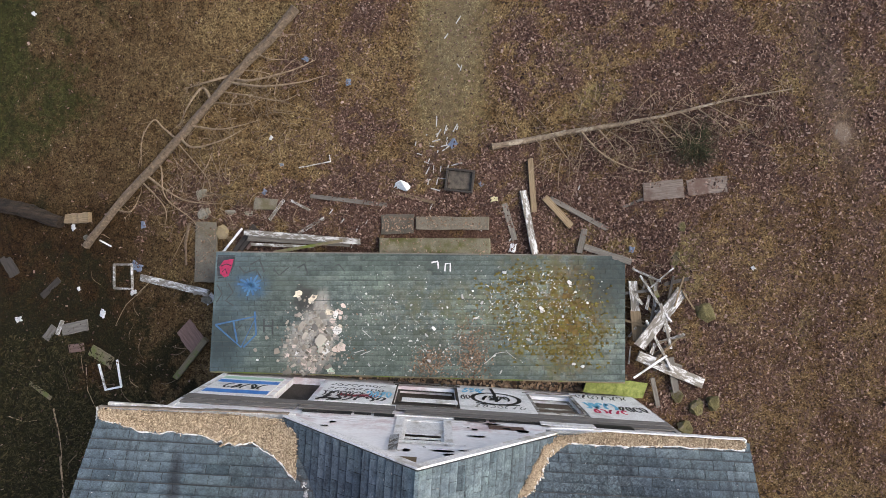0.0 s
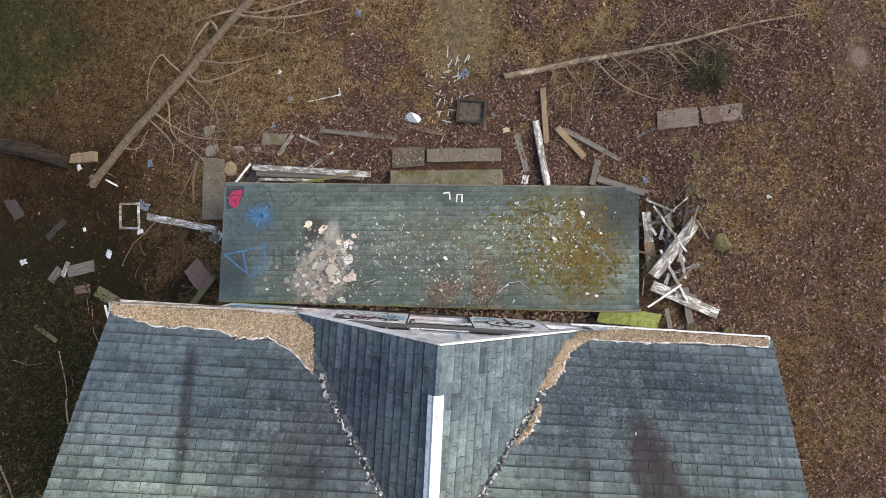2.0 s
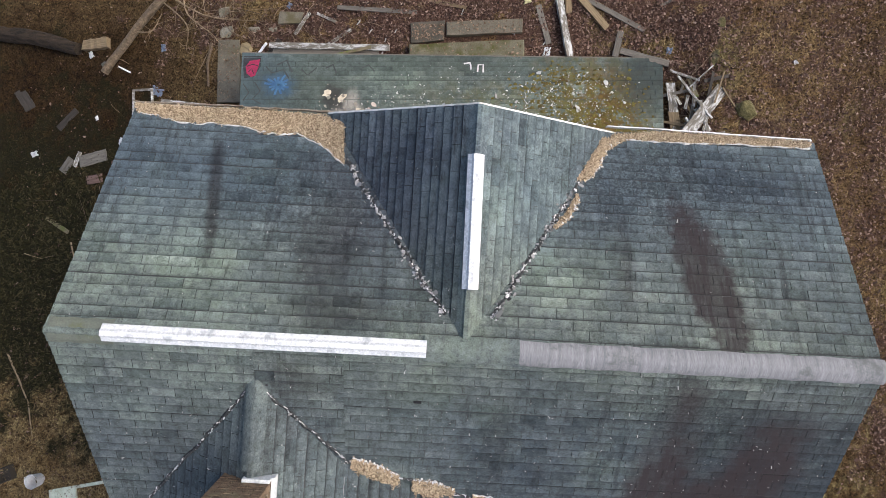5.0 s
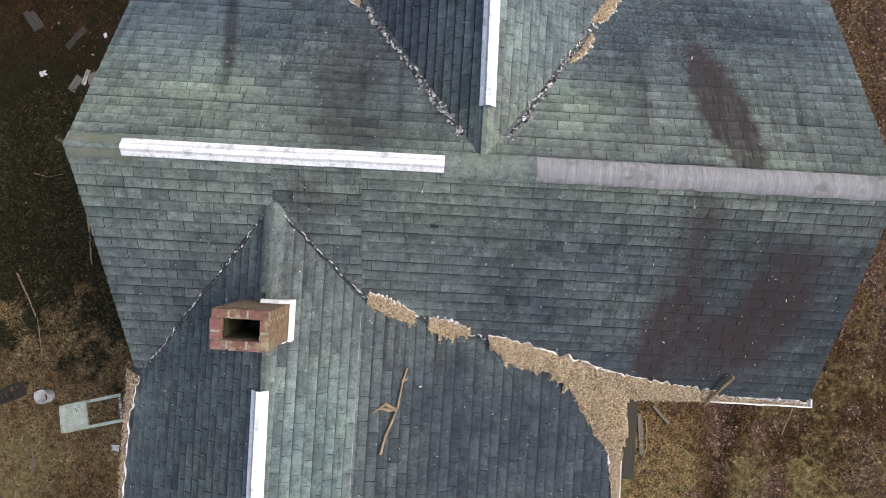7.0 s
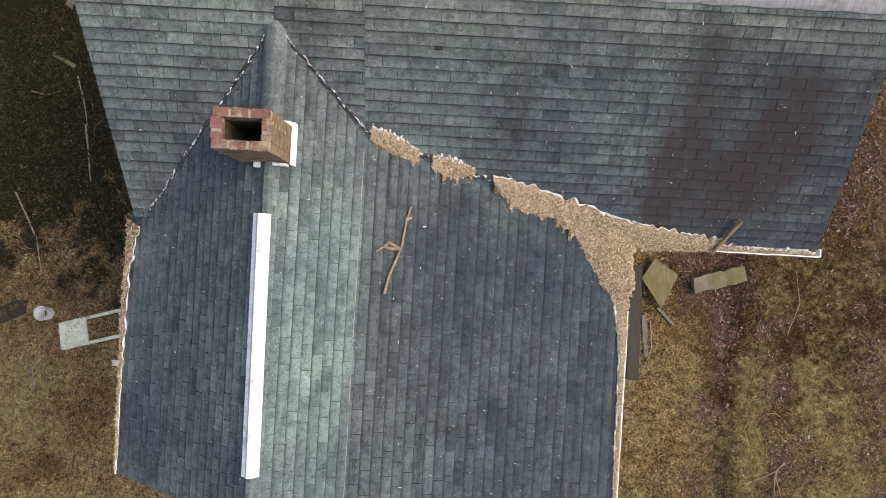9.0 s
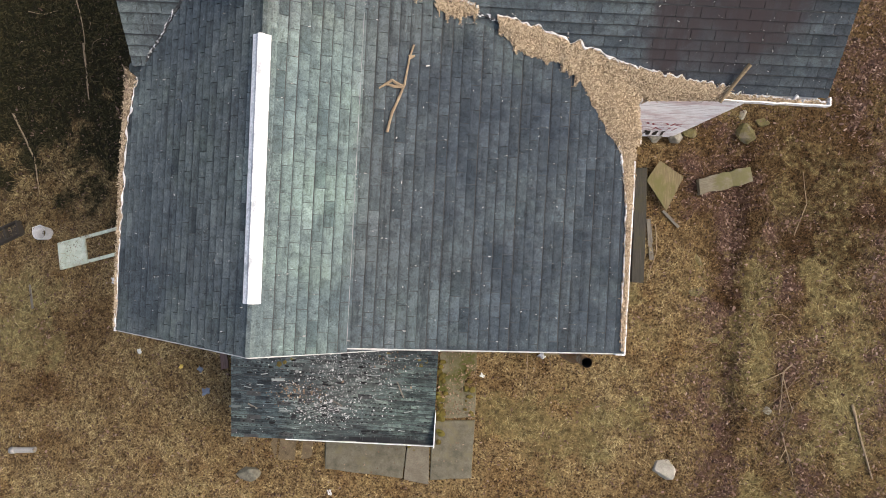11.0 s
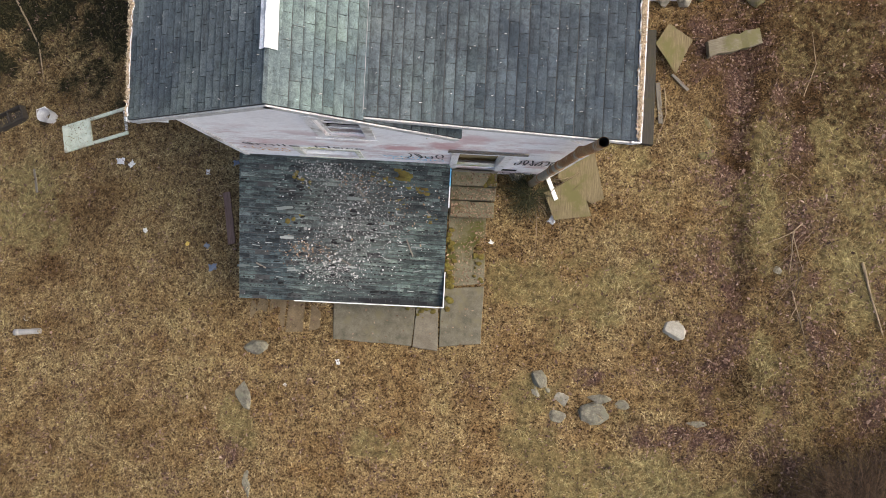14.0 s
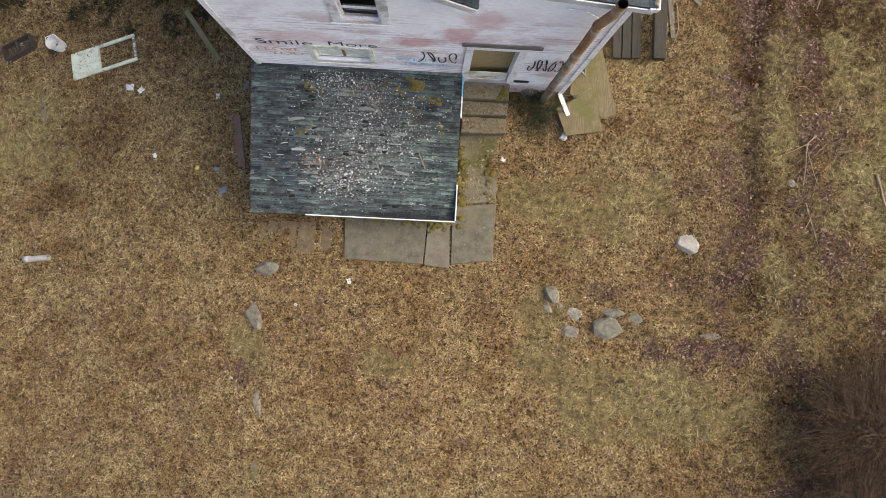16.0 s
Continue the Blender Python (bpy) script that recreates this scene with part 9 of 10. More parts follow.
M_BRUSH = litter("dark_brown_twigs", (0.016, 0.01, 0.006), (0.2, 0.125, 0.07))
bare_shrub("dense dark brown bare bush at the yard's edge", 8.15, -18.9, 1.7, 0.9, 800, 3, M_BRUSH)
bare_shrub("dense dark brown bare bush at the yard's edge", 7.9, -20.6, 1.5, 0.8, 450, 4, M_BRUSH)
bare_shrub("dense dark brown bare bush at the yard's edge", 9.8, -18.2, 1.6, 0.8, 450, 5, M_BRUSH)
M_BRAMBLE = litter("dark_green_bramble", (0.014, 0.018, 0.008), (0.1, 0.1, 0.04))
bare_shrub("small dark evergreen-choked bush at the back corner", 1.38, -12.38, 0.3, 0.35, 50, 6, M_BRAMBLE)
bare_shrub("small dark green bramble under the slim fallen tree", 5.4, 3.15, 0.36, 0.2, 45, 7, M_BRAMBLE, "bramble")

# ---- ground ----
def lattice(x, y, f, seed):
    """Smooth noise on a square lattice, from 0 to 1."""
    u, v = x * f + seed * 3.1, y * f - seed * 1.7
    i, j = np.floor(u), np.floor(v)
    a, b = u - i, v - j
    a, b = a * a * (3 - 2 * a), b * b * (3 - 2 * b)

    def h(p, q):
        w = np.sin(p * 127.1 + q * 311.7 + seed * 74.7) * 43758.5453
        return w - np.floor(w)
    return (h(i, j) * (1 - a) + h(i + 1, j) * a) * (1 - b) + (h(i, j + 1) * (1 - a) + h(i + 1, j + 1) * a) * b


def fractal(x, y, f, seed, octaves=4, gain=0.6):
    """Fractal noise about 0, mostly between -2 and 2."""
    total, power, w = 0.0, 0.0, 1.0
    for k in range(octaves):
        # each octave is turned, so that no lattice shows
        c, s = math.cos(0.7 + 1.3 * k), math.sin(0.7 + 1.3 * k)
        total = total + w * (lattice(c * x - s * y, s * x + c * y, f * 2.03 ** k, seed + k * 5.3) - 0.5)
        power += w * w
        w *= gain
    return total / (0.215 * math.sqrt(power))


def rise(v, low, high):
    t = np.clip((v - low) / (high - low), 0, 1)
    return t * t * (3 - 2 * t)


def spot(x, y, cx, cy, rx, ry, seed=1.0, rag=0.22):
    """A ragged patch: 1 inside, 0 outside."""
    d = np.hypot((x - cx) / rx, (y - cy) / ry)
    return rise(1.0 - d + rag * fractal(x, y, 1.8, seed), -0.15, 0.3)


# hollows where leaves gather behind the house: middle and reach
LEAF_HOLLOWS = ((5.1, -16.25, 1.2, 0.6), (5.5, -15.25, 0.75, 0.5), (6.85, -16.2, 0.45, 1.2), (7.05, -14.5, 0.6, 0.8), (5.2, -17.55, 1.6, 0.38), (2.9, -16.35, 0.5, 0.25),
                (7.9, -15.3, 0.5, 0.6), (8.5, -16.5, 0.6, 0.5), (3.7, -17.5, 0.7, 0.35), (4.55, -13.95, 0.6, 0.35), (5.5, -8.6, 0.8, 1.3), (5.45, -11.9, 0.6, 0.7), (5.55, -13.2, 0.7, 0.9),
                (6.8, -10.9, 0.55, 1.3), (7.0, -12.6, 0.45, 1.0), (9.1, -10.6, 0.9, 1.4), (9.2, -13.6, 0.7, 1.0), (-5.05, -18.7, 0.3, 0.3), (7.6, -18.6, 1.6, 0.9), (5.85, -9.6, 0.4, 1.0), (5.95, -10.9, 0.35, 0.8), (5.9, -12.6, 0.35, 0.8), (5.95, -14.2, 0.4, 0.7))
GREEN_SPOTS = ((2.4, -14.7, 0.9, 0.7), (1.0, -14.4, 0.7, 0.8), (2.9, -18.3, 2.2, 0.5), (8.6, -15.9, 0.6, 0.6), (4.0, -14.1, 0.5, 0.4), (4.9, -18.9, 2.4, 0.6), (-4.85, -18.0, 0.4, 0.5),
               (1.5, -17.1, 0.5, 0.9), (8.2, -13.6, 0.9, 1.2), (6.4, -11.8, 0.4, 1.6), (7.9, -11.2, 0.6, 0.9), (-11.2, -13.2, 1.2, 0.9), (3.3, -11.3, 0.7, 0.5), (6.5, -15.9, 0.3, 0.9), (-1.6, -18.2, 0.6, 0.3))


def worn_path(x, y):
    return rise(1.15 - np.abs(x + 0.15 + 0.1 * fractal(x, y, 0.8, 31.0)) / 0.95, -0.05, 0.5) * rise(y, 2.4, 4.0)


def leafy(x, y):
    """How thickly leaves cover the ground, from 0 to 1."""
    big, mid = fractal(x, y, 0.55, 2.0), fractal(x, y, 1.9, 8.0)
    north = rise(0.21 * x + 0.06 * (y - 2) + 0.4 * big + 0.25 * mid, -0.7, 0.8) * (1 - 0.75 * rise(fractal(x, y, 2.8, 9.0) - 0.3 * big, 0.0, 0.9))
    north = np.maximum(north, rise(1.25 - np.hypot(x / 6.3, (y - 0.9) / 1.3) + 0.3 * mid, 0.0, 0.4) * (1 - 0.5 * rise(mid, 0.6, 1.2)))
    north = north * (1 - worn_path(x, y)) * (1 - 0.5 * rise(1.0 - np.abs(x - 8.5 + 0.6 * np.maximum(y - 3.6, 0)) / 0.8 + 0.3 * mid, -0.1, 0.5) * rise(y, 0.8, 2.0))
    north = north * (1 - 0.45 * rise(x, 5.0, 7.0) * (1 - rise(y + 0.3 * big, 0.8, 2.8)))
    south = rise(big * 0.6 + mid * 0.6 + 0.45 * (x - 7.6), 0.4, 1.0) * 0.85
    for k, (cx, cy, rx, ry) in enumerate(LEAF_HOLLOWS):
        south = np.maximum(south, 0.9 * spot(x, y, cx, cy, rx * 0.85, ry * 0.85, 40.0 + k, 0.3) * (1 - 0.6 * rise(fractal(x, y, 2.6, 51.0), 0.1, 0.9)))
    south = south * (0.45 + 0.6 * rise(fractal(x, y, 3.6, 57.0), -0.5, 0.5))
    south = np.maximum(south, 0.35 * rise(fractal(x, y, 2.9, 58.0) + 0.5 * fractal(x, y, 0.5, 59.0), 1.1, 1.9))
    t = rise(y, -7.0, -4.0)
    return np.clip(north * t + south * (1 - t), 0, 1)


def greenish(x, y):
    """How green the grass is, from 0 to 1."""
    big, mid = fractal(x, y, 0.6, 21.0), fractal(x, y, 1.7, 25.0)
    v = 0.9 * rise(-x - 10.6 + 0.7 * big + 0.6 * mid, -2.0, 1.6) * rise(y + 0.4 * big, 0.4, 3.0)
    v = np.maximum(v, 0.6 * worn_path(x, y))
    v = np.maximum(v, 0.7 * spot(x, y, 5.5, 0.7, 0.35, 1.1, 91.0) + 0.6 * spot(x, y, 3.2, 4.2, 0.6, 0.35, 92.0) + 0.5 * spot(x, y, 2.6, 5.2, 0.5, 0.4, 93.0))
    v = np.maximum(v, 0.45 * rise(mid * 0.7 + big * 0.5, 1.1, 1.7) * rise(x, -9.0, 3.0))
    south = 0.42 * rise(big * 0.5 + mid * 0.6 + 0.3 * (x - 6.8), 0.0, 1.2)
    for k, (cx, cy, rx, ry) in enumerate(GREEN_SPOTS):
        south = np.maximum(south, 0.75 * spot(x, y, cx, cy, rx, ry, 70.0 + k, 0.35))
    return np.clip(np.maximum(v, south * (1 - rise(y, -8.0, -5.5))), 0, 1)


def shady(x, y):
    """Where low undergrowth stands west of the house, its colour darkened for shade and lens falloff."""
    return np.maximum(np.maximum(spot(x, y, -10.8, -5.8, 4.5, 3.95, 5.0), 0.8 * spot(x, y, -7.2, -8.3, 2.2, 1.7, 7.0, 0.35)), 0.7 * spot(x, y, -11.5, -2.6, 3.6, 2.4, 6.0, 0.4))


def zones(nt):
    """The cover of leaves, green and undergrowth that the mesh carries, with frayed edges."""
    out = []
    fray = calc(nt, "MULTIPLY_ADD", noise_of(nt, 7.0, 6.0, 0.8, seed=61.0), 2.6, -1.3)
    for name in ("leaf", "green", "dark"):
        a = nt.nodes.new("ShaderNodeAttribute")
        a.attribute_name = name
        out.append(calc(nt, "MULTIPLY", step_of(nt, calc(nt, "ADD", a.outputs["Fac"], fray), 0.1, 0.95), step_of(nt, a.outputs["Fac"], 0.02, 0.2)))
    return out


def ground_colours(nt, straw, leaf_c, green_c, dark_c, pieces):
    """Straw, leaves, green and undergrowth by zone."""
    leaf, green, dark = zones(nt)
    n2 = noise_of(nt, 1.7, 6.0, 0.7, seed=83.0)
    _, xx, yy, _ = place_of(nt)
    if pieces:
        r = random_of(nt, False)
        s, l, g, d = (ramp(nt, r, q) for q in (straw, leaf_c, green_c, dark_c))
    else:
        f = noise_of(nt, 22.0, 6.0, 0.75, seed=90.0)
        s, l, g, d = (ramp(nt, f, [(0.3 + 0.4 * p, c) for p, c in q]) for q in (straw, leaf_c, green_c, dark_c))
    col = mix(nt, 1.0, s, ramp(nt, n2, [(0.32, (0.68, 0.62, 0.55)), (0.5, (1.0, 1.0, 1.0)), (0.68, (1.1, 1.14, 1.1))]), "MULTIPLY")
    col = mix(nt, 1.0, col, ramp(nt, noise_of(nt, 0.8, 5.0, 0.7, seed=66.0), [(0.36, (0.78, 0.72, 0.64)), (0.52, (1.0, 1.0, 1.0)), (0.68, (1.06, 1.1, 1.06))]), "MULTIPLY")
    # rusty and pinkish mats
    rust = step_of(nt, noise_of(nt, 1.3, 6.0, 0.75, seed=70.0), 0.54, 0.68)
    col = mix(nt, calc(nt, "MULTIPLY", rust, 0.45), col, mix(nt, 1.0, col, (0.84, 0.68, 0.55), "MULTIPLY"))
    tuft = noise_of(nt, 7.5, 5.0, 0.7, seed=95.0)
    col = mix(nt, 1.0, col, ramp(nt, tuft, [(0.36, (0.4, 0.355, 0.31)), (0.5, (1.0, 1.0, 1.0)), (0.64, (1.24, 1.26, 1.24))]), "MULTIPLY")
    # each clump of the mat: pale tops, gaps with shade put into the colour
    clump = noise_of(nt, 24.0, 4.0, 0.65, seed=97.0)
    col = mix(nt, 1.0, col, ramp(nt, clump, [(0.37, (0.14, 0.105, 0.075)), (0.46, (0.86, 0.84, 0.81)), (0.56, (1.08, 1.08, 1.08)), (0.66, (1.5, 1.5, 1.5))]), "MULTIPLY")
    # wet brown mats in the west of the back yard
    for cx, cy, rx, ry, sd in ((-9.6, -13.3, 1.3, 0.8, 21.0), (-10.4, -14.7, 0.9, 0.6, 22.0), (5.85, -13.3, 0.3, 1.6, 25.0), (5.75, -10.2, 0.4, 1.8, 26.0), (7.6, -10.2, 2.0, 1.8, 27.0), (5.2, -8.8, 1.4, 1.2, 28.0), (8.6, -8.6, 3.0, 2.6, 30.0), (5.9, -11.6, 0.22, 3.2, 31.0)):
        col = mix(nt, calc(nt, "MULTIPLY", blot(nt, cx, cy, rx, ry, 0.9, 0, sd, 2.0), 0.72), col, mix(nt, 1.0, col, (0.42, 0.33, 0.27), "MULTIPLY"))
    # the open lawn behind the lean-to is bleached
    col = mix(nt, blot(nt, -0.3, -18.8, 5.6, 3.6, 0.9, 0, 64.0, 0.8), col, mix(nt, 1.0, col, (1.22, 1.21, 1.2), "MULTIPLY"))
    # the north yard lies wetter and browner
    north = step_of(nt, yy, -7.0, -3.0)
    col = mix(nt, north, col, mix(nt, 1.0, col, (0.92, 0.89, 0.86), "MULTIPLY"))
    # west: brown soil, with house shade and lens falloff put into its colour
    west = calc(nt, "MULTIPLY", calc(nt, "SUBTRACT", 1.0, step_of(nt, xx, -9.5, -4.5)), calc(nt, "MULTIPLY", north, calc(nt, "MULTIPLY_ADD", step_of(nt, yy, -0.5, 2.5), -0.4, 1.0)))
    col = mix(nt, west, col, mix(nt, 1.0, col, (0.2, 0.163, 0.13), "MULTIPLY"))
    far_east = calc(nt, "MULTIPLY", step_of(nt, xx, 5.0, 9.5), north)
    col = mix(nt, far_east, col, mix(nt, 1.0, col, (0.66, 0.62, 0.62), "MULTIPLY"))
    side = calc(nt, "ADD", calc(nt, "MULTIPLY", calc(nt, "SUBTRACT", 1.0, step_of(nt, xx, -8.0, -4.2)), step_of(nt, yy, -11.5, -9.0)), step_of(nt, xx, 3.5, 7.0), clamp=True)
    col = mix(nt, calc(nt, "MULTIPLY", side, calc(nt, "SUBTRACT", 1.0, north)), col, mix(nt, 1.0, col, (0.68, 0.645, 0.59), "MULTIPLY"))
    g = mix(nt, 1.0, g, ramp(nt, tuft, [(0.35, (0.5, 0.5, 0.5)), (0.65, (1.3, 1.3, 1.3))]), "MULTIPLY")
    # the same painted west darkening on the green
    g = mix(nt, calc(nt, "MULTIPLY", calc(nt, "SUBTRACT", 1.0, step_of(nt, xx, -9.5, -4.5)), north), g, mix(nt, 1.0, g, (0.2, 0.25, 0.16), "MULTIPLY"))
    path = calc(nt, "MULTIPLY", blot(nt, -0.15, 6.2, 0.8, 3.6, 0.9, 0, 5.0, 1.6), 0.6)
    trail = calc(nt, "MULTIPLY", blot(nt, 8.1, 4.6, 0.4, 2.6, 0.9, 22, 6.0, 1.6), 0.45)
    earth = calc(nt, "MULTIPLY", blot(nt, 8.49, 3.54, 0.17, 0.26, 0.5, 30, 8.0, 5.0), 0.65)
    col = mix(nt, leaf, col, l)
    col = mix(nt, green, col, g)
    col = mix(nt, path, col, (0.33, 0.29, 0.19))
    col = mix(nt, trail, col, (0.25, 0.2, 0.175))
    col = mix(nt, earth, col, (0.46, 0.4, 0.33))
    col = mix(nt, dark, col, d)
    return col, n2


STRAW = [(0.0, (0.08, 0.057, 0.034)), (0.14, (0.26, 0.2, 0.106)), (0.72, (0.45, 0.352, 0.186)), (1.0, (0.68, 0.55, 0.325))]
LEAF = [(0.0, (0.03, 0.017, 0.014)), (0.5, (0.17, 0.104, 0.082)), (0.8, (0.29, 0.196, 0.156)), (1.0, (0.5, 0.38, 0.31))]
GREEN = [(0.0, (0.13, 0.112, 0.046)), (0.5, (0.35, 0.3, 0.135)), (1.0, (0.54, 0.46, 0.24))]
# DARK: undergrowth, with shade and lens falloff put into its colour
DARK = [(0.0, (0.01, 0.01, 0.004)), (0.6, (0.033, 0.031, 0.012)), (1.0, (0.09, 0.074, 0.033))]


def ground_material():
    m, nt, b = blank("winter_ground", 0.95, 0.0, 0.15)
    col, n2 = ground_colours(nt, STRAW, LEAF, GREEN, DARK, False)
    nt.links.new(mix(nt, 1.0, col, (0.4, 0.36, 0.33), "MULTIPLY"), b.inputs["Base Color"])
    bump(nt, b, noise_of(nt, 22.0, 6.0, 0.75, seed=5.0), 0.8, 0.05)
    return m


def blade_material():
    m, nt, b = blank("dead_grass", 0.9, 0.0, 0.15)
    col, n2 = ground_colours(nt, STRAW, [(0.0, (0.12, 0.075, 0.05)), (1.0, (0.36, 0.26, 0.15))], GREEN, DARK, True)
    nt.links.new(mix(nt, 1.0, col, DIMMED, "MULTIPLY"), b.inputs["Base Color"])
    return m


def leaf_material():
    m, nt, b = blank("fallen_leaves", 0.8, 0.0, 0.25)
    col = ramp(nt, random_of(nt, False), [(0.0, (0.03, 0.016, 0.012)), (0.35, (0.115, 0.065, 0.048)), (0.7, (0.225, 0.14, 0.105)), (0.92, (0.31, 0.21, 0.165)), (1.0, (0.42, 0.31, 0.25))])
    nt.links.new(mix(nt, 1.0, col, DIMMED, "MULTIPLY"), b.inputs["Base Color"])
    return m


STEP = 0.125
GX0, GY0, GNX, GNY = -18.0, -25.0, 248, 280
HEIGHT = np.array([[rough_z(GX0 + STEP * i, GY0 + STEP * j) for i in range(GNX)] for j in range(GNY)])
_gx, _gy = np.meshgrid(GX0 + STEP * np.arange(GNX), GY0 + STEP * np.arange(GNY))
HEIGHT = HEIGHT + 0.014 * fractal(_gx, _gy, 2.6, 12.0, 3)


COVER = {"leaf": leafy(_gx, _gy), "green": greenish(_gx, _gy), "dark": shady(_gx, _gy)}
THIN = fractal(_gx, _gy, 1.4, 29.0)


def at(grid, x, y):
    """A value of the plan's grid, smooth between its points."""
    u, v = np.clip((x - GX0) / STEP, 0, GNX - 1.001), np.clip((y - GY0) / STEP, 0, GNY - 1.001)
    i, j = u.astype(int), v.astype(int)
    a, b = u - i, v - j
    return (grid[j, i] * (1 - a) + grid[j, i + 1] * a) * (1 - b) + (grid[j + 1, i] * (1 - a) + grid[j + 1, i + 1] * a) * b


def carry(ob, x, y, times=1):
    """Stores the ground's cover on the points of a mesh."""
    for name in COVER:
        a = ob.data.attributes.new(name, "FLOAT", "POINT")
        a.data.foreach_set("value", np.ascontiguousarray(np.repeat(at(COVER[name], x, y), times), np.float32))


def ground_sheet():
    # the yard's fine grid, and ever wider steps out to the horizon
    out = [0.2, 0.5, 0.9, 1.4, 2.0, 2.8, 3.8, 5.0, 7.0, 10.0, 15.0, 24.0, 40.0, 80.0, 160.0, 380.0]
    k = len(out)
    gx, gy = [GX0 + STEP * i for i in range(GNX)], [GY0 + STEP * i for i in range(GNY)]
    xs = [gx[0] - d for d in out[::-1]] + gx + [gx[-1] + d for d in out]
    ys = [gy[0] - d for d in out[::-1]] + gy + [gy[-1] + d for d in out]
    verts = [(x, y, HEIGHT[j - k, i - k] if k <= i < GNX + k and k <= j < GNY + k else rough_z(x, y)) for j, y in enumerate(ys) for i, x in enumerate(xs)]
    k = len(xs)
    faces = [(j * k + i, j * k + i + 1, j * k + k + i + 1, j * k + k + i) for j in range(len(ys) - 1) for i in range(k - 1)]
    ob = raw("ground", verts, faces, ground_material(), smooth=True)
    p = np.array(verts)
    x, y = p[:, 0], p[:, 1]
    far = rise(np.maximum(np.maximum(GX0 - x, x - gx[-1]), np.maximum(GY0 - y, y - gy[-1])), 0.0, 4.0)
    for name, field, rest in (("leaf", leafy, 0.35), ("green", greenish, 0.25), ("dark", shady, 0.0)):
        a = ob.data.attributes.new(name, "FLOAT", "POINT")
        a.data.foreach_set("value", np.ascontiguousarray(field(x, y) * (1 - far) + rest * far, np.float32))
    return ob


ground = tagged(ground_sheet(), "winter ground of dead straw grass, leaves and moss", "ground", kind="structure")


def height_at(x, y):
    return at(HEIGHT, x, y)


def under_cover(x, y):
    """True where a roof or a slab keeps the ground bare."""
    main = (x > -4.9) & (x < 4.7) & (y > -8.1) & (y < -0.0)
    wing = (x > -4.75) & (x < 2.0) & (y > -15.0) & (y < -8)
    slabs = (x > -2.95) & (x < 0.5) & (y > -15.95) & (y < -12.0)
    walk_ = (x > -6.45) & (x < -5.75) & (y > -0.85) & (y < 0.7)
    steps = (x > -1.6) & (x < 1.05) & (y > 0.2) & (y < 1.25)
    return main | (wing & ~((x > 0.6) & (y < -12.0))) | slabs | walk_ | steps


def grass(name, label, n, seed, x0, x1, y0, y1, size, wide, tilt, keep, material, clump=0.0, curl=0.35, flow=1.6):
    """Dead blades, each a bent strip, lying over and swept into swirls."""
    rnd = np.random.RandomState(seed)
    x, y = rnd.uniform(x0, x1, n), rnd.uniform(y0, y1, n)
    if clump:
        # blades gather into tufts
        c = max(1, n // 14)
        tx, ty = rnd.uniform(x0, x1, c), rnd.uniform(y0, y1, c)
        w = rnd.randint(0, c, n)
        x, y = tx[w] + rnd.normal(0, clump, n), ty[w] + rnd.normal(0, clump, n)
    ok = keep(x, y, rnd) & ~under_cover(x, y)
    x, y = x[ok], y[ok]
    n = len(x)
    z = height_at(x, y)
    a = rnd.normal(0, 0.7, n) + 2.0 * fractal(x, y, flow * 0.6, 14.0, 2) + rnd.choice([0, np.pi], n)
    ln = size * np.exp(rnd.normal(0, 0.4, n))
    t = np.abs(rnd.normal(tilt, 0.22, n))
    wd = wide * rnd.uniform(0.6, 1.3, n)
    s = np.stack([-np.sin(a) * wd / 2, np.cos(a) * wd / 2, 0 * a], 1)
    turn = rnd.normal(0, curl, n)
    p = np.stack([x, y, z], 1)
    rows = [p - s, p + s]
    for k, (part_, rise_, thin) in enumerate(((0.4, 1.0, 0.95), (0.33, 0.35, 0.75), (0.27, -0.25, 0.25))):
        b, e = a + turn * k, t * rise_
        p = p + np.stack([np.cos(b) * np.cos(e), np.sin(b) * np.cos(e), np.sin(e)], 1) * (ln * part_)[:, None]
        rows += [p - s * thin, p + s * thin]
    v = np.stack(rows, 1).reshape(-1, 3)
    k = np.arange(n)[:, None] * 8
    f = np.concatenate([k + np.array([[q, q + 2, q + 3, q + 1]]) for q in (0, 2, 4)], 0)
    ob = arrays(name, v, f, material)
    carry(ob, x, y, 8)
    return tagged(ob, label, "grass", kind="stuff")


def bare(x, y):
    """Small holes in the mat where the dark earth shows."""
    return fractal(x, y, 4.6, 17.0, 3) < -0.5


def open_ground(x, y):
    return ((x + 10.6) / 4.2) ** 2 + ((y + 6.3) / 4.1) ** 2 > 0.8


M_BLADES = blade_material()
M_LEAVES = leaf_material()
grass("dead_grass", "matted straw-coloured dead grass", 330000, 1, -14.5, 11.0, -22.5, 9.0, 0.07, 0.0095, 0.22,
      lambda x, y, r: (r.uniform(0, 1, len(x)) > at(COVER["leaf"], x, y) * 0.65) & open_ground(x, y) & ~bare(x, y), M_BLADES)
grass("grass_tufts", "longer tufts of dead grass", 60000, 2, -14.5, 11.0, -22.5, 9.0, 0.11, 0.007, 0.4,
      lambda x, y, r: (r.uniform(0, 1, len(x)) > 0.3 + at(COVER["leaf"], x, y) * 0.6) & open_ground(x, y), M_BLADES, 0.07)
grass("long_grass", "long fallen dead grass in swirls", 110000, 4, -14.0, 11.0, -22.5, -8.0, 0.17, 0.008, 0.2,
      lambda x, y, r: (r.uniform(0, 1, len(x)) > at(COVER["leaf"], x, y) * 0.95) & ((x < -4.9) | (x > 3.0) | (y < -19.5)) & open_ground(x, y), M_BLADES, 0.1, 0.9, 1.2)
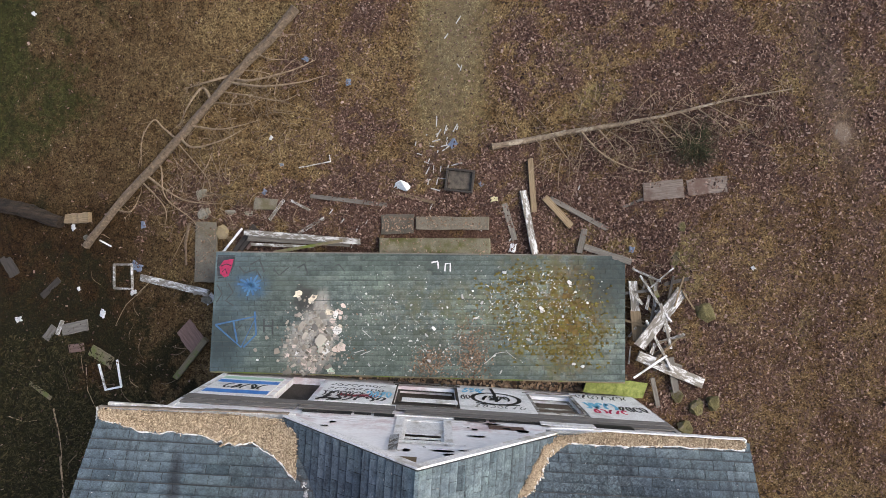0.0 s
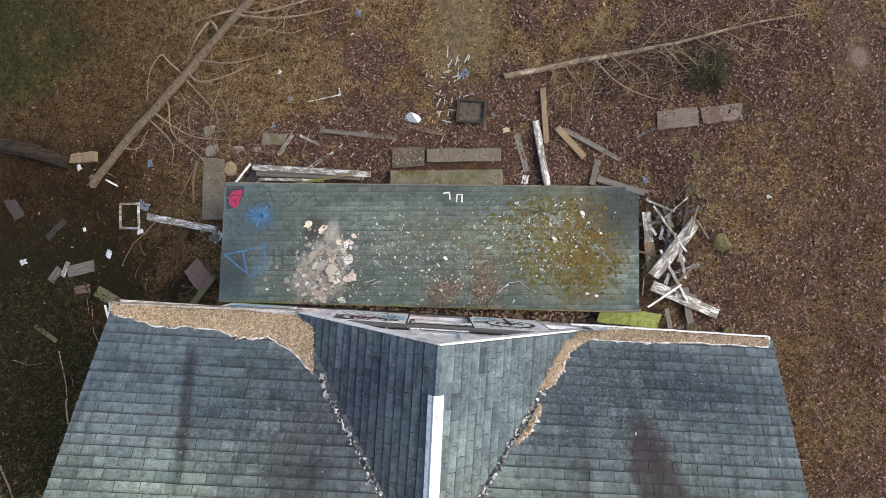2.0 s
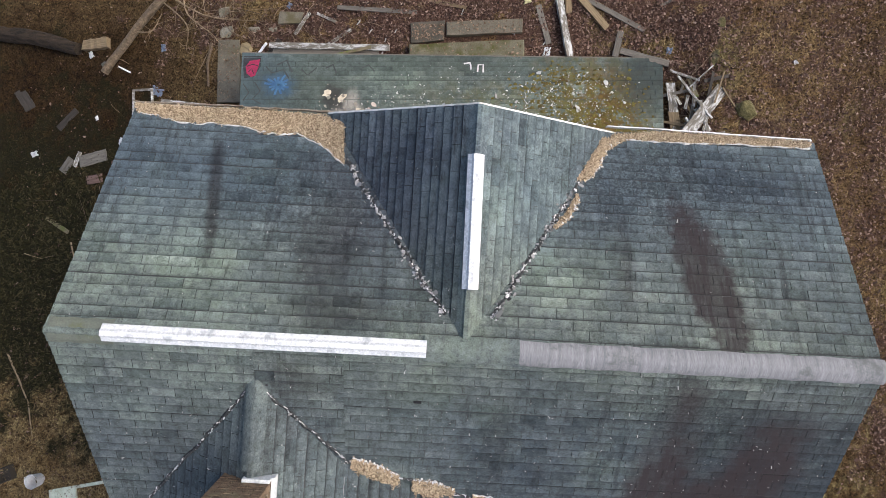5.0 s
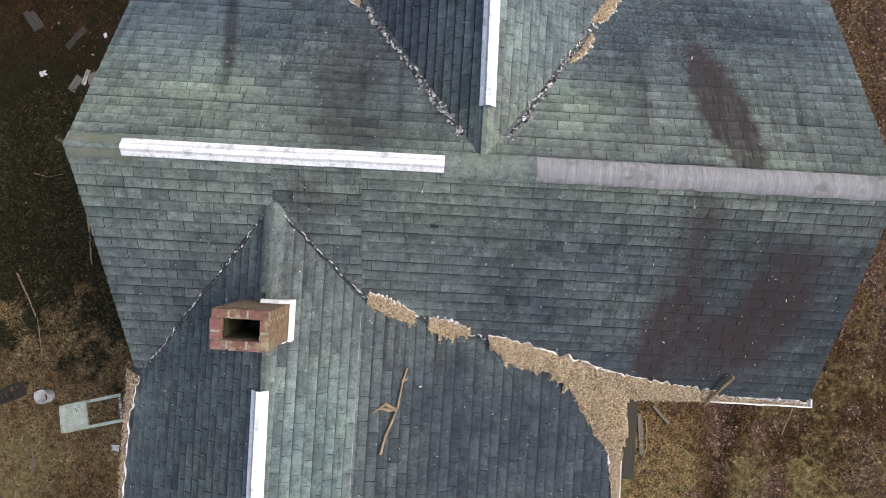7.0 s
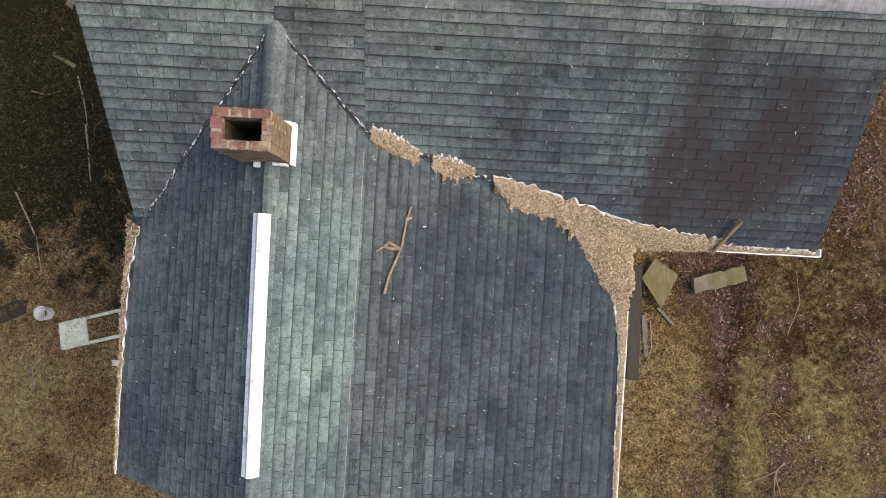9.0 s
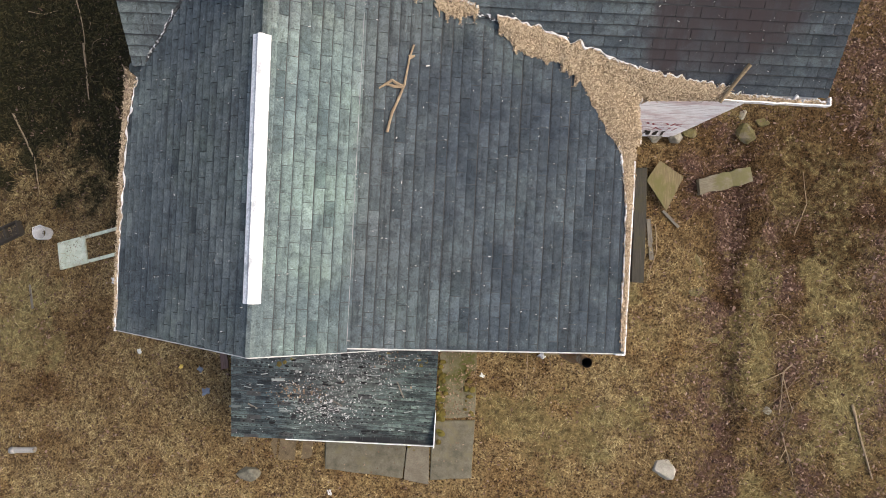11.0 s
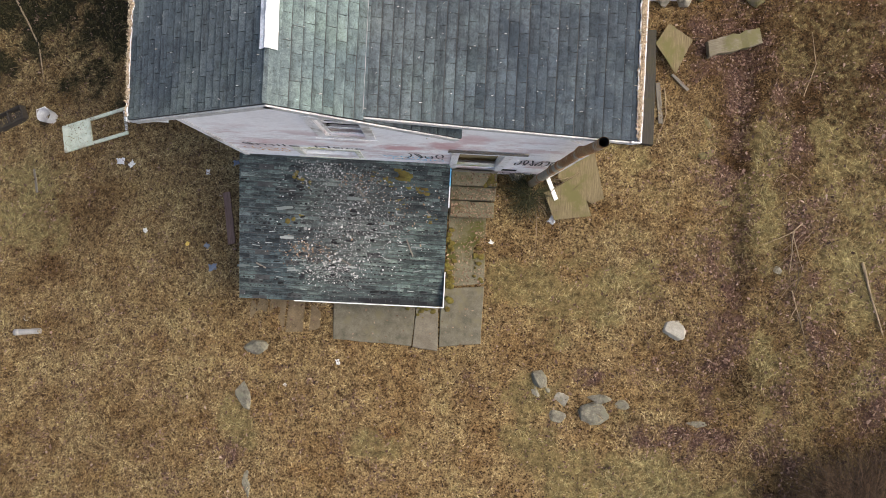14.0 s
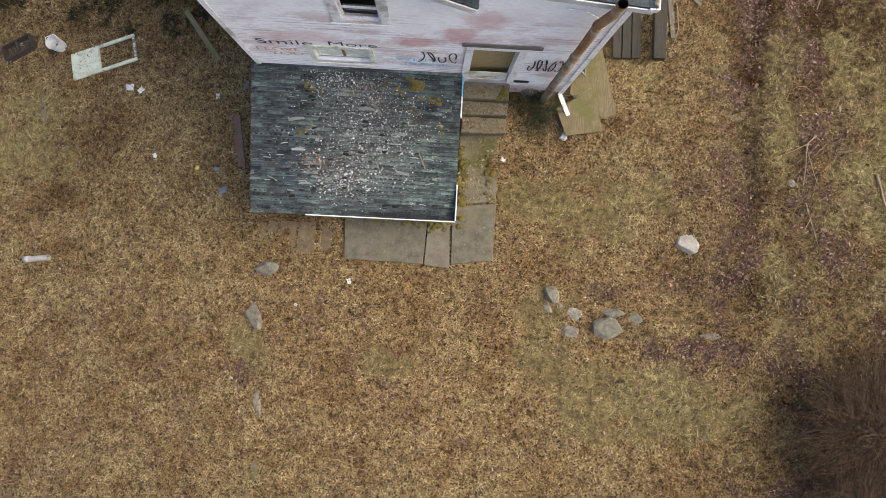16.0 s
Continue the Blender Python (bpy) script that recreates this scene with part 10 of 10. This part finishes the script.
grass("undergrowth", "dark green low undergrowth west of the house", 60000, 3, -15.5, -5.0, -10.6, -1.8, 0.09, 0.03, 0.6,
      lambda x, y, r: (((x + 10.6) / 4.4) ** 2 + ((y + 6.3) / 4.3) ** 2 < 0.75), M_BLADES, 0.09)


def leaf_spots(n, seed):
    r = np.random.RandomState(seed)
    x, y = r.uniform(-12, 11.0, n), r.uniform(-22.5, 9, n)
    ok = (r.uniform(0, 1, n) < np.where(y < -8, 0.04, 0.02 + 0.13 * rise(x, -5.0, 2.0)) + 0.85 * at(COVER["leaf"], x, y) ** 1.2) & ~under_cover(x, y) & (np.hypot((x - 8.49) / 0.26, (y - 3.54) / 0.36) > 1)
    x, y = x[ok], y[ok]
    return np.stack([x, y, height_at(x, y) + 0.02], 1)


scatter_flakes("fallen_leaves", "purple-brown fallen leaves matted on the ground", "leaves", leaf_spots(430000, 7), 0.043, M_LEAVES, 8, 0.35, 0.42)
gap = np.random.RandomState(3)
# dark block added over the wall's foot, standing in for the shadow gap
part("porch_floor", boxed(-4.6, FRONT + 0.03, FOOT, 4.4, FRONT + 0.52, 0.2, 0.01), M_DARKWOOD, house, "dark wood added to fill the shadow gap behind the porch roof")
scatter_flakes("porch_leaves", "brown leaves in the gap behind the porch roof", "leaves", np.stack([gap.uniform(-4.6, 4.4, 1500), gap.uniform(FRONT + 0.05, FRONT + 0.48, 1500), np.full(1500, 0.22)], 1), 0.06, M_BROWNLEAF, 9, 0.35, 0.6)

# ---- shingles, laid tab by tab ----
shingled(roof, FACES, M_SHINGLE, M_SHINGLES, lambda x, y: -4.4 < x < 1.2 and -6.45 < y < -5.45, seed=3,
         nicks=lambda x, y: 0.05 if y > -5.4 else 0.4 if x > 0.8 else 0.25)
for way_up in (math.pi / 2, 0.0):
    nick_spots = [p for p, a in NICKS if abs(math.sin(a) - math.sin(way_up)) < 0.1 or way_up and abs(math.sin(a)) > 0.9]
    scatter_flakes("roof_specks", "pale nicks at the corners of the shingle tabs", "specks", nick_spots, 0.019, bpy.data.materials["pale_specks"], 23, 0.1, 0.28, aim=way_up, spread=0.5)
shingled(porch_deck, PORCH_FACE, M_PORCH1, M_PORCH, lambda x, y: -3.0 < x < 1.5 and -2.6 < y < -0.6, lost=0.004, seed=4, width=0.29, rise=0.115, gap=0.004)
shingled(lean_roof, LEAN_FACE, M_SLATE1, M_SLATE, lambda x, y: -3.9 < x < -1.2 and -14.3 < y < -12.5, lost=0.03, seed=5, width=0.3, rise=0.09)
